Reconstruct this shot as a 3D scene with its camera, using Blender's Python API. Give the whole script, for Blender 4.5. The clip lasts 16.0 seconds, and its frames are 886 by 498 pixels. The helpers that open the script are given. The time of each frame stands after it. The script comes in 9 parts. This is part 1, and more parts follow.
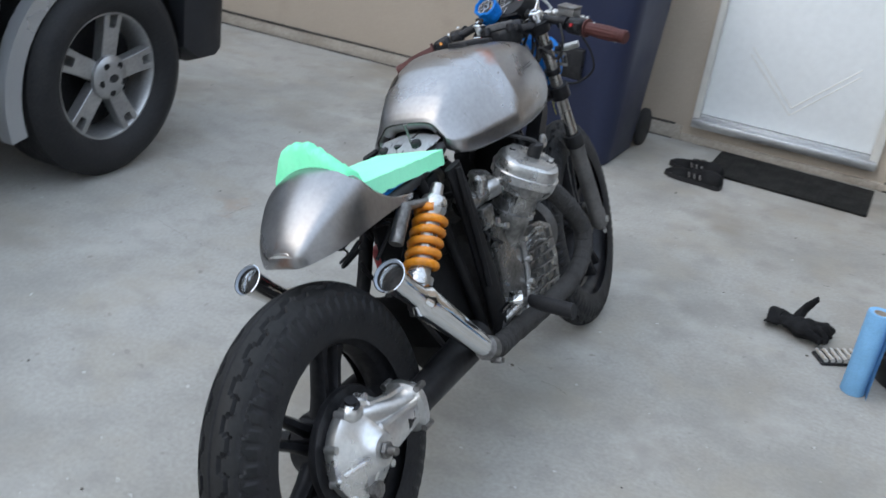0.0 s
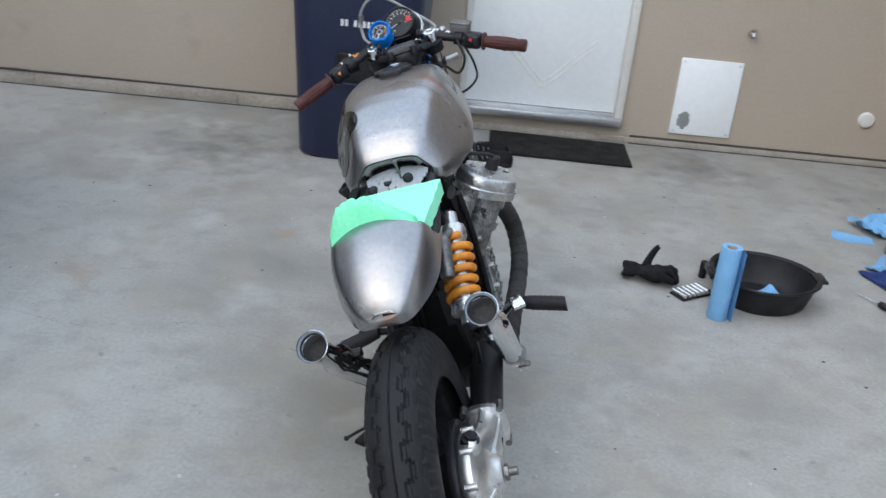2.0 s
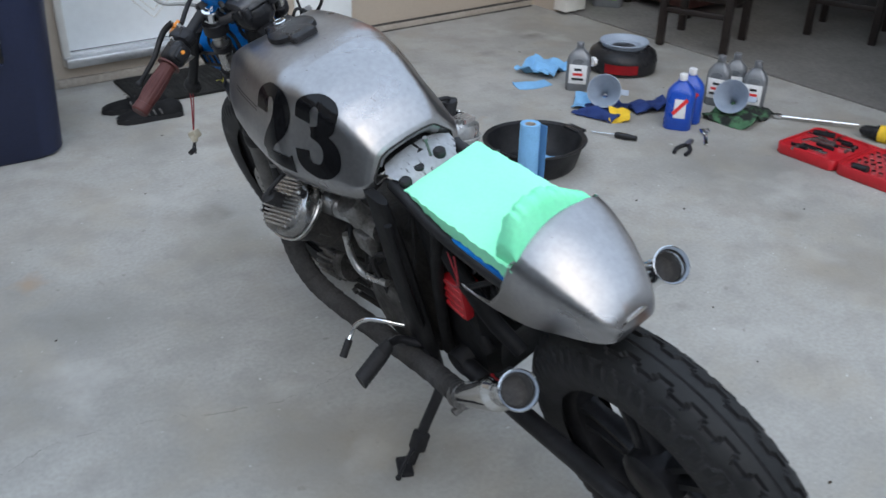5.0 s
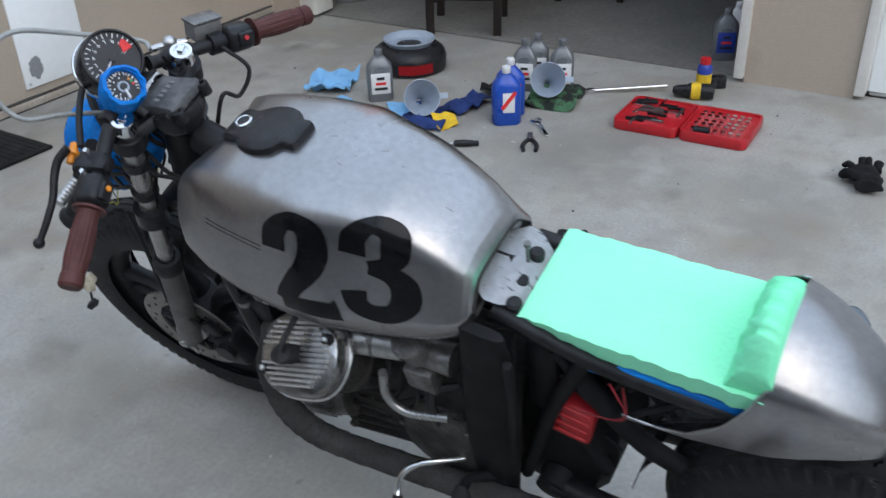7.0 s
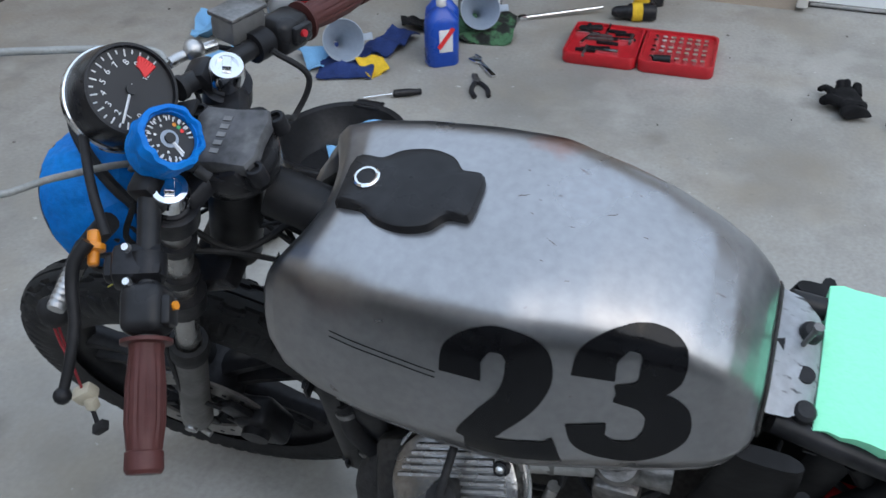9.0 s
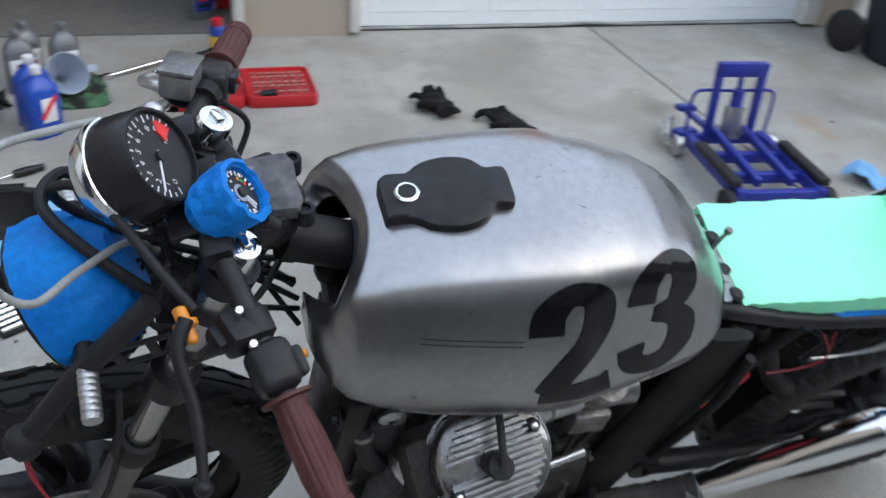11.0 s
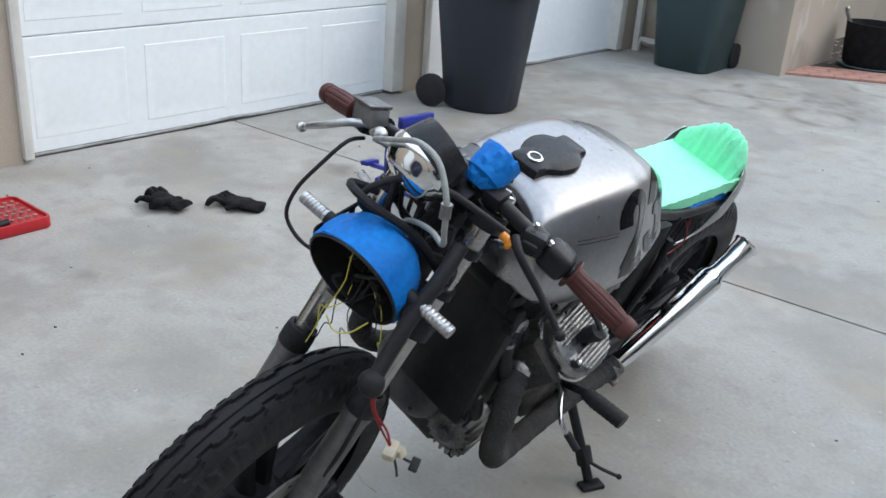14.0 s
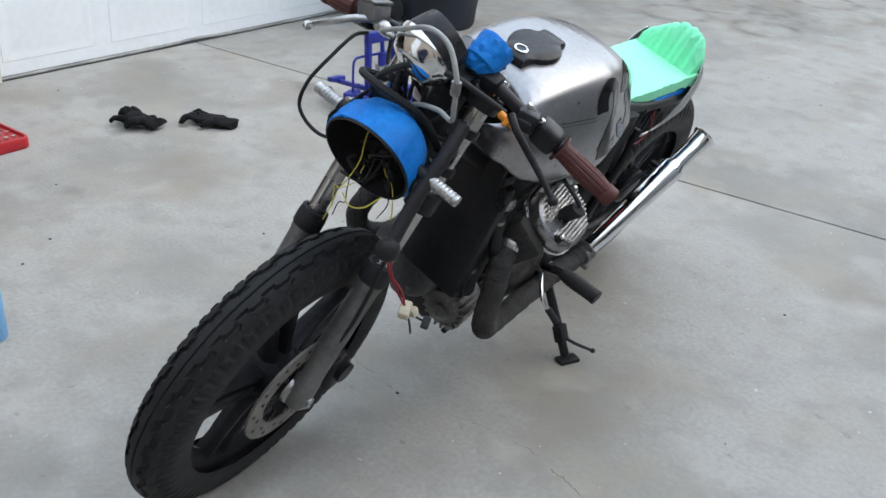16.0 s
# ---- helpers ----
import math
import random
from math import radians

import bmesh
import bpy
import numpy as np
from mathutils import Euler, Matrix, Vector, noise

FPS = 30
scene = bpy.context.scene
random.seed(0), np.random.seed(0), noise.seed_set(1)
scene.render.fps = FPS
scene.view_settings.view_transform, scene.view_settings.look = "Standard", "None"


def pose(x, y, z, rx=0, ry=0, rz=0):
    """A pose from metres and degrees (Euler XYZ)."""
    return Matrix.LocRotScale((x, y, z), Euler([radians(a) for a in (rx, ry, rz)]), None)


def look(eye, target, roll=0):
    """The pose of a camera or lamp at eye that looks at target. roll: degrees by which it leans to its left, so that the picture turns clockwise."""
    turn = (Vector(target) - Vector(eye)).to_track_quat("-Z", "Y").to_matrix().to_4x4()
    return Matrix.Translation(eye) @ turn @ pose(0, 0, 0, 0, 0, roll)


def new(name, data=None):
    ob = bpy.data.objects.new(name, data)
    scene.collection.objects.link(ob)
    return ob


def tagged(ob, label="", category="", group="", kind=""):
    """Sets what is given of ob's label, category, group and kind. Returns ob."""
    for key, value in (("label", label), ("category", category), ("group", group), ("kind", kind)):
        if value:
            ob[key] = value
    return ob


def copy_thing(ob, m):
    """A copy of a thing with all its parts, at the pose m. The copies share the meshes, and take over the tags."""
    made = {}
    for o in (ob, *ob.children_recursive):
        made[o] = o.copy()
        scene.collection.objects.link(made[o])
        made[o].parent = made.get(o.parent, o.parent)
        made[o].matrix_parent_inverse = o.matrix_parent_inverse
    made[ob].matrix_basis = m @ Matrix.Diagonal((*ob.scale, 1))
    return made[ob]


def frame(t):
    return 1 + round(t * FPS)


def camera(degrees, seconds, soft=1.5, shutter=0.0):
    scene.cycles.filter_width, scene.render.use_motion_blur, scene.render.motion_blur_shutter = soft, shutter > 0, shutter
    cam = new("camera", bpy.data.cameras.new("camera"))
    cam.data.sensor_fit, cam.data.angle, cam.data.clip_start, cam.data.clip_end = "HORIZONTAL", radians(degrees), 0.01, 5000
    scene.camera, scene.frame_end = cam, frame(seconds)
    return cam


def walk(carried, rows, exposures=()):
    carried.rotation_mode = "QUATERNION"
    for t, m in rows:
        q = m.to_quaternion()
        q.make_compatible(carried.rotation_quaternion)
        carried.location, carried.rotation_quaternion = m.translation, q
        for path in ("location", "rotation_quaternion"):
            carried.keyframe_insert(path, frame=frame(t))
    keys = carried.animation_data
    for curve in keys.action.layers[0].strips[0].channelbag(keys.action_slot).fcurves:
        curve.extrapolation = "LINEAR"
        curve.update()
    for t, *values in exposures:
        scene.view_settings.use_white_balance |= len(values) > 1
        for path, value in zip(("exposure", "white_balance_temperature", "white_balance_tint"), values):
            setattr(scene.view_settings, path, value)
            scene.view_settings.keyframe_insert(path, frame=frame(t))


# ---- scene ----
cam = camera(51.4, 16.0, shutter=0.5)
PATH = [
    (0, (0.1, 0.085, 1.506), (-0.622, 1.736, 0.64), 7.6),
    (0.5, (-0.082, -0.018, 1.517), (-0.616, 1.727, 0.698), 7.3),
    (1, (-0.288, -0.146, 1.529), (-0.613, 1.647, 0.706), 6.9),
    (1.5, (-0.487, -0.175, 1.514), (-0.688, 1.638, 0.695), 7.6),
    (2, (-0.694, -0.152, 1.529), (-0.703, 1.676, 0.717), 5.5),
    (2.5, (-0.852, -0.131, 1.525), (-0.688, 1.689, 0.712), 7.7),
    (3, (-1.085, -0.092, 1.53), (-0.673, 1.696, 0.735), 6.4),
    (3.5, (-1.292, -0.001, 1.515), (-0.668, 1.708, 0.684), 5.9),
    (3.7, (-1.361, 0.055, 1.504), (-0.672, 1.731, 0.657), 5.4),
    (5.8, (-1.865, 0.957, 1.472), (-0.587, 2.157, 0.509), -1.3),
    (6, (-1.865, 1.037, 1.475), (-0.523, 2.177, 0.526), -1.7),
    (6.5, (-1.872, 1.204, 1.48), (-0.459, 2.231, 0.506), -1.4),
    (7, (-1.882, 1.41, 1.488), (-0.413, 2.323, 0.485), -2.0),
    (7.5, (-1.887, 1.599, 1.496), (-0.378, 2.417, 0.469), -3.2),
    (8, (-1.81, 1.756, 1.471), (-0.277, 2.47, 0.402), -1.3),
    (8.5, (-1.706, 1.928, 1.465), (-0.176, 2.574, 0.351), -2.2),
    (9, (-1.636, 2.044, 1.45), (-0.112, 2.575, 0.268), -0.7),
    (9.2, (-1.623, 2.088, 1.449), (-0.094, 2.572, 0.254), -0.2),
    (11.5, (-1.811, 2.826, 1.441), (-0.322, 1.964, 0.42), 5.9),
    (12, (-1.845, 3.049, 1.441), (-0.486, 1.958, 0.46), 6.3),
    (12.5, (-1.859, 3.243, 1.417), (-0.477, 2.124, 0.502), 5.8),
    (13, (-1.79, 3.393, 1.396), (-0.482, 2.176, 0.498), 3.9),
    (13.5, (-1.75, 3.519, 1.399), (-0.506, 2.182, 0.585), 4.6),
    (14, (-1.755, 3.659, 1.41), (-0.579, 2.243, 0.628), 4.3),
    (14.5, (-1.761, 3.775, 1.411), (-0.623, 2.321, 0.643), 4.5),
    (15, (-1.78, 3.836, 1.413), (-0.667, 2.371, 0.628), 4.3),
    (15.5, (-1.802, 3.866, 1.404), (-0.73, 2.423, 0.527), 4.2),
    (16, (-1.811, 3.868, 1.397), (-0.768, 2.426, 0.484), 4.1),
]
LIGHTING = [(0, 0.14, 6500, 10), (0.5, 0.19, 6500, 10), (1, 0.06, 6500, 10), (3, 0.13, 6450, 10), (6, -0.01, 6350, 10), (7.5, -0.04, 6350, 10), (9, -0.12, 6300, 10), (11.5, 0.17, 6500, 10), (12.5, 0.29, 6620, 10), (14, 0.32, 6650, 10), (16, 0.32, 6720, 10)]
walk(cam, [(t, look(eye, target, roll)) for t, eye, target, roll in PATH], LIGHTING)

# ---- light ----
SUN_EL, SUN_AZ = 42.0, 216.0
world = bpy.data.worlds.new("overcast_sky")
scene.world = world
world.use_nodes = True
wn = world.node_tree.nodes
wl = world.node_tree.links
sky = wn.new("ShaderNodeTexSky")
sky.sky_type, sky.sun_disc = "NISHITA", False
sky.sun_elevation, sky.sun_rotation = radians(SUN_EL), radians(SUN_AZ)
sky.air_density, sky.dust_density = 1.6, 4.0
veil = wn.new("ShaderNodeMix")
veil.data_type = "RGBA"
veil.inputs["Factor"].default_value = 0.72
veil.inputs["B"].default_value = (7.1, 8.5, 10.45, 1)
wl.new(sky.outputs["Color"], veil.inputs["A"])
wl.new(veil.outputs["Result"], wn["Background"].inputs["Color"])
wn["Background"].inputs["Strength"].default_value = 0.205

sun = new("sun", bpy.data.lights.new("sun", "SUN"))
sun.data.energy, sun.data.angle, sun.data.color = 0.55, radians(70), (0.97, 0.985, 1.0)
a, e = radians(SUN_AZ), radians(SUN_EL)
sun.matrix_world = look((8 * math.sin(a) * math.cos(e), 8 * math.cos(a) * math.cos(e), 8 * math.sin(e)), (0, 0, 0))


# ---- materials ----
def surf(name, col, rough=0.5, metal=0.0, var=0.18, big=3.0, fine=60.0, bump=0.12, col2=None, amount=0.35, rvar=0.12, coat=0.0, grainy=0.5, stretch=(1, 1, 1)):
    """A surface with large patches towards col2, fine grain in tone and roughness, and a slight relief."""
    m = bpy.data.materials.new(name)
    m.use_nodes = True
    n, l = m.node_tree.nodes, m.node_tree.links
    b = n["Principled BSDF"]
    co = n.new("ShaderNodeTexCoord")
    mp = n.new("ShaderNodeMapping")
    mp.inputs["Scale"].default_value = stretch
    l.new(co.outputs["Object"], mp.inputs["Vector"])
    n1, n2 = n.new("ShaderNodeTexNoise"), n.new("ShaderNodeTexNoise")
    n1.inputs["Scale"].default_value, n1.inputs["Detail"].default_value = big, 6
    n2.inputs["Scale"].default_value, n2.inputs["Detail"].default_value = fine, 4
    l.new(mp.outputs[0], n1.inputs["Vector"])
    l.new(mp.outputs[0], n2.inputs["Vector"])
    c2 = col2 or tuple(c * (1 - var) for c in col)
    ramp = n.new("ShaderNodeMapRange")
    ramp.inputs["From Min"].default_value, ramp.inputs["From Max"].default_value = 0.5 - amount / 2, 0.5 + amount / 2
    l.new(n1.outputs["Fac"], ramp.inputs["Value"])
    mx = n.new("ShaderNodeMix")
    mx.data_type = "RGBA"
    mx.inputs["A"].default_value, mx.inputs["B"].default_value = (*col, 1), (*c2, 1)
    l.new(ramp.outputs["Result"], mx.inputs["Factor"])
    tone = n.new("ShaderNodeMapRange")
    tone.inputs["From Min"].default_value, tone.inputs["From Max"].default_value = 0.3, 0.7
    tone.inputs["To Min"].default_value, tone.inputs["To Max"].default_value = 1 - var * grainy, 1 + var * grainy
    l.new(n2.outputs["Fac"], tone.inputs["Value"])
    mu = n.new("ShaderNodeVectorMath")
    mu.operation = "SCALE"
    l.new(mx.outputs["Result"], mu.inputs[0])
    l.new(tone.outputs["Result"], mu.inputs["Scale"])
    l.new(mu.outputs[0], b.inputs["Base Color"])
    rr = n.new("ShaderNodeMapRange")
    rr.inputs["From Min"].default_value, rr.inputs["From Max"].default_value = 0.3, 0.7
    rr.inputs["To Min"].default_value, rr.inputs["To Max"].default_value = max(0.02, rough - rvar), min(1.0, rough + rvar)
    l.new(n1.outputs["Fac"], rr.inputs["Value"])
    l.new(rr.outputs["Result"], b.inputs["Roughness"])
    b.inputs["Metallic"].default_value = metal
    b.inputs["Coat Weight"].default_value = coat
    if bump:
        bp = n.new("ShaderNodeBump")
        bp.inputs["Strength"].default_value, bp.inputs["Distance"].default_value = bump, 0.004
        l.new(n2.outputs["Fac"], bp.inputs["Height"])
        l.new(bp.outputs[0], b.inputs["Normal"])
    return m


def layer(m, col, lo, hi, scale, stretch=(1, 1, 1), detail=5, centre=None, radius=0.0, distort=0.0):
    """Adds one more irregular layer of colour (a stain, rust, worn paint) over a material; centre and radius keep it to one spot."""
    n, l = m.node_tree.nodes, m.node_tree.links
    b = n["Principled BSDF"]
    co = n.new("ShaderNodeTexCoord")
    t = n.new("ShaderNodeTexNoise")
    t.inputs["Scale"].default_value, t.inputs["Detail"].default_value = scale, detail
    t.inputs["Distortion"].default_value = distort
    mp = n.new("ShaderNodeMapping")
    mp.inputs["Scale"].default_value = stretch
    l.new(co.outputs["Object"], mp.inputs["Vector"])
    l.new(mp.outputs[0], t.inputs["Vector"])
    src = t.outputs["Fac"]
    if centre:
        d = n.new("ShaderNodeVectorMath")
        d.operation = "DISTANCE"
        l.new(co.outputs["Object"], d.inputs[0])
        d.inputs[1].default_value = centre
        r = n.new("ShaderNodeMapRange")
        r.inputs["From Min"].default_value, r.inputs["From Max"].default_value = 0.0, radius
        r.inputs["To Min"].default_value, r.inputs["To Max"].default_value = 0.35, -0.45
        l.new(d.outputs["Value"], r.inputs["Value"])
        add = n.new("ShaderNodeMath")
        l.new(src, add.inputs[0])
        l.new(r.outputs["Result"], add.inputs[1])
        src = add.outputs[0]
    r = n.new("ShaderNodeMapRange")
    r.inputs["From Min"].default_value, r.inputs["From Max"].default_value = lo, hi
    l.new(src, r.inputs["Value"])
    mx = n.new("ShaderNodeMix")
    mx.data_type = "RGBA"
    old = b.inputs["Base Color"].links[0].from_socket
    l.new(old, mx.inputs["A"])
    mx.inputs["B"].default_value = (*col, 1)
    l.new(r.outputs["Result"], mx.inputs["Factor"])
    l.new(mx.outputs["Result"], b.inputs["Base Color"])
    return m


def ring_stain(m, col, centre, radius):
    """The round mark that a pot or a drum left behind."""
    n, l = m.node_tree.nodes, m.node_tree.links
    b = n["Principled BSDF"]
    co = n.new("ShaderNodeTexCoord")
    t = n.new("ShaderNodeTexNoise")
    t.inputs["Scale"].default_value = 5.0
    l.new(co.outputs["Object"], t.inputs["Vector"])
    d = n.new("ShaderNodeVectorMath")
    d.operation = "DISTANCE"
    l.new(co.outputs["Object"], d.inputs[0])
    d.inputs[1].default_value = centre
    off = n.new("ShaderNodeMath")
    off.operation = "SUBTRACT"
    l.new(d.outputs["Value"], off.inputs[0])
    off.inputs[1].default_value = radius
    ab = n.new("ShaderNodeMath")
    ab.operation = "ABSOLUTE"
    l.new(off.outputs[0], ab.inputs[0])
    r = n.new("ShaderNodeMapRange")
    r.inputs["From Min"].default_value, r.inputs["From Max"].default_value = 0.0, 0.07
    r.inputs["To Min"].default_value, r.inputs["To Max"].default_value = 1.0, 0.0
    l.new(ab.outputs[0], r.inputs["Value"])
    mul = n.new("ShaderNodeMath")
    mul.operation = "MULTIPLY"
    br = n.new("ShaderNodeMapRange")
    br.inputs["From Min"].default_value, br.inputs["From Max"].default_value = 0.34, 0.70
    l.new(t.outputs["Fac"], br.inputs["Value"])
    l.new(r.outputs["Result"], mul.inputs[0])
    l.new(br.outputs["Result"], mul.inputs[1])
    mx = n.new("ShaderNodeMix")
    mx.data_type = "RGBA"
    l.new(b.inputs["Base Color"].links[0].from_socket, mx.inputs["A"])
    mx.inputs["B"].default_value = (*col, 1)
    l.new(mul.outputs[0], mx.inputs["Factor"])
    l.new(mx.outputs["Result"], b.inputs["Base Color"])


concrete = surf("concrete", (0.392, 0.381, 0.352), 0.85, 0, 0.16, 0.7, 75, 0.16, (0.315, 0.305, 0.28), 0.6, 0.06, grainy=0.6)
layer(concrete, (0.20, 0.193, 0.175), 0.48, 0.74, 1.2, detail=10, distort=0.25)
layer(concrete, (0.25, 0.222, 0.182), 0.52, 0.74, 1.7, detail=10, distort=0.3)
layer(concrete, (0.46, 0.447, 0.418), 0.56, 0.84, 3.1, detail=10, distort=0.2)
layer(concrete, (0.33, 0.295, 0.235), 0.50, 0.90, 3.6, detail=10)
layer(concrete, (0.24, 0.228, 0.207), 0.50, 0.95, 8.5, detail=10)
layer(concrete, (0.21, 0.195, 0.172), 0.66, 0.80, 26.0)
layer(concrete, (0.52, 0.51, 0.49), 0.70, 0.76, 34.0)
for c, r in (((0.62, 3.6, 0), 0.30), ((-2.0, 2.75, 0), 0.30), ((-1.35, 3.3, 0), 0.25), ((1.1, 0.2, 0), 0.5), ((0.4, -1.4, 0), 0.5)):
    layer(concrete, (0.34, 0.235, 0.15), 0.64, 1.1, 9.0, centre=c, radius=r)
for c, r in (((1.35, 4.4, 0), 0.28), ((1.75, 4.55, 0), 0.22), ((1.0, 2.24, 0), 0.17), ((1.40, 1.72, 0), 0.22), ((-0.72, 3.4, 0), 0.25), ((-1.9, 4.3, 0), 1.1), ((0.6, 4.7, 0), 0.9), ((-0.2, 0.9, 0), 0.4), ((1.3, 0.75, 0), 0.35), ((0.3, -3.0, 0), 0.9), ((0.21, 2.06, 0), 0.14), ((1.28, 1.42, 0), 0.30)):
    layer(concrete, (0.15, 0.138, 0.12), 0.56, 1.06, 7.0, centre=c, radius=r)
for c, r in (((0.85, -2.43, 0), 0.24), ((0.74, -2.95, 0), 0.26), ((0.22, -2.50, 0), 0.22), ((0.22, -3.85, 0), 0.25)):
    ring_stain(concrete, (0.17, 0.155, 0.13), c, r)
crack_dirt = surf("crack_dirt", (0.10, 0.085, 0.068), 0.95)
joint_dirt = surf("joint_dirt", (0.06, 0.055, 0.05), 0.95)
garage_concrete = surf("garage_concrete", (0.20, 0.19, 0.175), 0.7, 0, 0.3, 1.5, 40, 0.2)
stucco = surf("stucco", (0.44, 0.378, 0.308), 0.9, 0, 0.10, 0.8, 160, 0.6, (0.40, 0.335, 0.27), 0.6, 0.03)
layer(stucco, (0.27, 0.21, 0.155), 0.62, 0.9, 2.3)
stucco_worn = surf("stucco_worn", (0.44, 0.385, 0.315), 0.9, 0, 0.12, 0.9, 160, 0.6, (0.37, 0.31, 0.25), 0.5, 0.03)
layer(stucco_worn, (0.22, 0.195, 0.16), 0.55, 0.80, 2.6, (1, 1, 0.6), detail=8)
layer(stucco_worn, (0.55, 0.52, 0.46), 0.60, 0.75, 3.4, (1, 1, 0.5), detail=8)
footing = surf("footing", (0.42, 0.38, 0.33), 0.9, 0, 0.3, 5, 60, 0.5, (0.30, 0.26, 0.215), 0.5)
soil = surf("soil", (0.06, 0.042, 0.03), 0.95, 0, 0.5, 12, 80, 0.9)
pink_brick = surf("pink_brick", (0.42, 0.22, 0.17), 0.85, 0, 0.25, 9, 70, 0.4)
white_paint = surf("white_paint", (0.84, 0.87, 0.88), 0.42, 0, 0.05, 1.5, 30, 0.06, (0.80, 0.83, 0.84), 0.6)
trim_paint = surf("trim_paint", (0.74, 0.73, 0.69), 0.5, 0, 0.08, 3, 30, 0.1, (0.6, 0.58, 0.53), 0.4)
primer_grey = surf("primer_grey", (0.25, 0.26, 0.27), 0.7)
aluminium = surf("aluminium", (0.62, 0.63, 0.64), 0.38, 0.9, 0.15, 6, 60, 0.15)
interior_wall = surf("interior_wall", (0.38, 0.37, 0.35), 0.9, 0, 0.12, 1.2, 30, 0.2)
steel = surf("bare_steel", (0.37, 0.366, 0.372), 0.30, 0.97, 0.14, 7, 90, 0.03, (0.31, 0.306, 0.308), 0.6, 0.05)
layer(steel, (0.34, 0.15, 0.10), 0.58, 0.95, 16, centre=(0.80, -0.115, 0.965), radius=0.11)
layer(steel, (0.26, 0.15, 0.105), 0.60, 0.92, 22, centre=(-0.02, 0.0, 0.728), radius=0.10)
layer(steel, (0.30, 0.17, 0.11), 0.72, 1.0, 18, centre=(0.60, 0.12, 0.86), radius=0.07)
layer(steel, (0.10, 0.06, 0.045), 0.735, 0.80, 46)
chrome = surf("chrome", (0.78, 0.79, 0.80), 0.09, 1.0, 0.06, 8, 50, 0.02, rvar=0.05)
cast_alu = surf("cast_aluminium", (0.56, 0.56, 0.555), 0.32, 0.9, 0.25, 18, 120, 0.25)
shroud_grey = surf("shroud_grey", (0.085, 0.085, 0.087), 0.5, 0.3, 0.35, 14, 90, 0.2)
case_alloy = surf("case_alloy", (0.42, 0.42, 0.415), 0.30, 0.9, 0.5, 16, 110, 0.3, (0.10, 0.098, 0.095), 0.45)
bright_alloy = surf("bright_alloy", (0.74, 0.74, 0.735), 0.33, 0.92, 0.15, 14, 110, 0.05)
scuffed_black = surf("scuffed_black", (0.045, 0.045, 0.048), 0.42, 0, 0.6, 30, 90, 0.1, (0.11, 0.11, 0.112), 0.35)
layer(scuffed_black, (0.10, 0.10, 0.108), 0.46, 0.78, 42, detail=9)
dirty_alu = surf("dirty_aluminium", (0.30, 0.295, 0.29), 0.42, 0.85, 0.5, 22, 140, 0.35, (0.11, 0.105, 0.10), 0.5)
engine_dark = surf("engine_near_black", (0.032, 0.031, 0.031), 0.6, 0.3, 0.6, 18, 120, 0.4, (0.05, 0.047, 0.044), 0.3)
tread_rubber = surf("tread_rubber", (0.011, 0.0115, 0.012), 0.62, 0, 0.35, 10, 120, 0.2, (0.021, 0.0215, 0.022), 0.4)
black_paint = surf("black_paint", (0.021, 0.021, 0.023), 0.42, 0, 0.5, 9, 70, 0.1)
black_metal = surf("black_metal", (0.025, 0.025, 0.028), 0.38, 0.3, 0.5, 12, 80, 0.1)
satin_black = surf("satin_black", (0.023, 0.023, 0.025), 0.30, 0, 0.4, 12, 60, 0.05)
rubber = surf("rubber", (0.017, 0.017, 0.019), 0.58, 0, 0.4, 14, 120, 0.2, (0.026, 0.026, 0.027), 0.4)
fork_grey = surf("fork_grey", (0.20, 0.195, 0.19), 0.5, 0.55, 0.25, 12, 90, 0.15)
wrap = surf("exhaust_wrap", (0.058, 0.056, 0.055), 0.9, 0, 0.35, 14, 160, 0.8)
orange_spring = surf("orange_paint", (0.72, 0.26, 0.015), 0.35, 0, 0.2, 30, 90, 0.1, (0.55, 0.19, 0.02), 0.4)
foam = surf("green_foam", (0.34, 0.93, 0.60), 0.95, 0, 0.05, 7, 140, 0.22, (0.30, 0.93, 0.57), 0.5)
foam_cut = surf("green_foam_cut", (0.27, 0.92, 0.55), 0.95, 0, 0.06, 7, 140, 0.3, (0.20, 0.88, 0.47), 0.4)
brown_rubber = surf("brown_rubber", (0.085, 0.030, 0.027), 0.5, 0, 0.2, 20, 90, 0.1)
blue_tape = surf("blue_tape", (0.002, 0.135, 0.49), 0.55, 0, 0.25, 16, 110, 0.5, (0.004, 0.195, 0.60), 0.4)
blue_plastic = surf("blue_plastic", (0.012, 0.07, 0.42), 0.32, 0, 0.12, 9, 60, 0.05)
blue_steel = surf("blue_steel", (0.022, 0.035, 0.30), 0.38, 0.1, 0.25, 14, 70, 0.1)
navy_plastic = surf("navy_plastic", (0.008, 0.013, 0.042), 0.5, 0, 0.2, 2.5, 90, 0.25, (0.012, 0.018, 0.05), 0.5)
slate_plastic = surf("slate_plastic", (0.010, 0.0145, 0.024), 0.55, 0, 0.2, 2.5, 90, 0.25, (0.014, 0.019, 0.030), 0.5)
green_plastic = surf("green_plastic", (0.022, 0.046, 0.050), 0.52, 0, 0.2, 3, 90, 0.25)
towel_blue = surf("towel_blue", (0.20, 0.44, 0.72), 0.95, 0, 0.12, 14, 200, 0.6)
red_plastic = surf("red_plastic", (0.48, 0.014, 0.022), 0.4, 0, 0.15, 9, 70, 0.1)
red_wire = surf("red_wire", (0.26, 0.016, 0.024), 0.5)
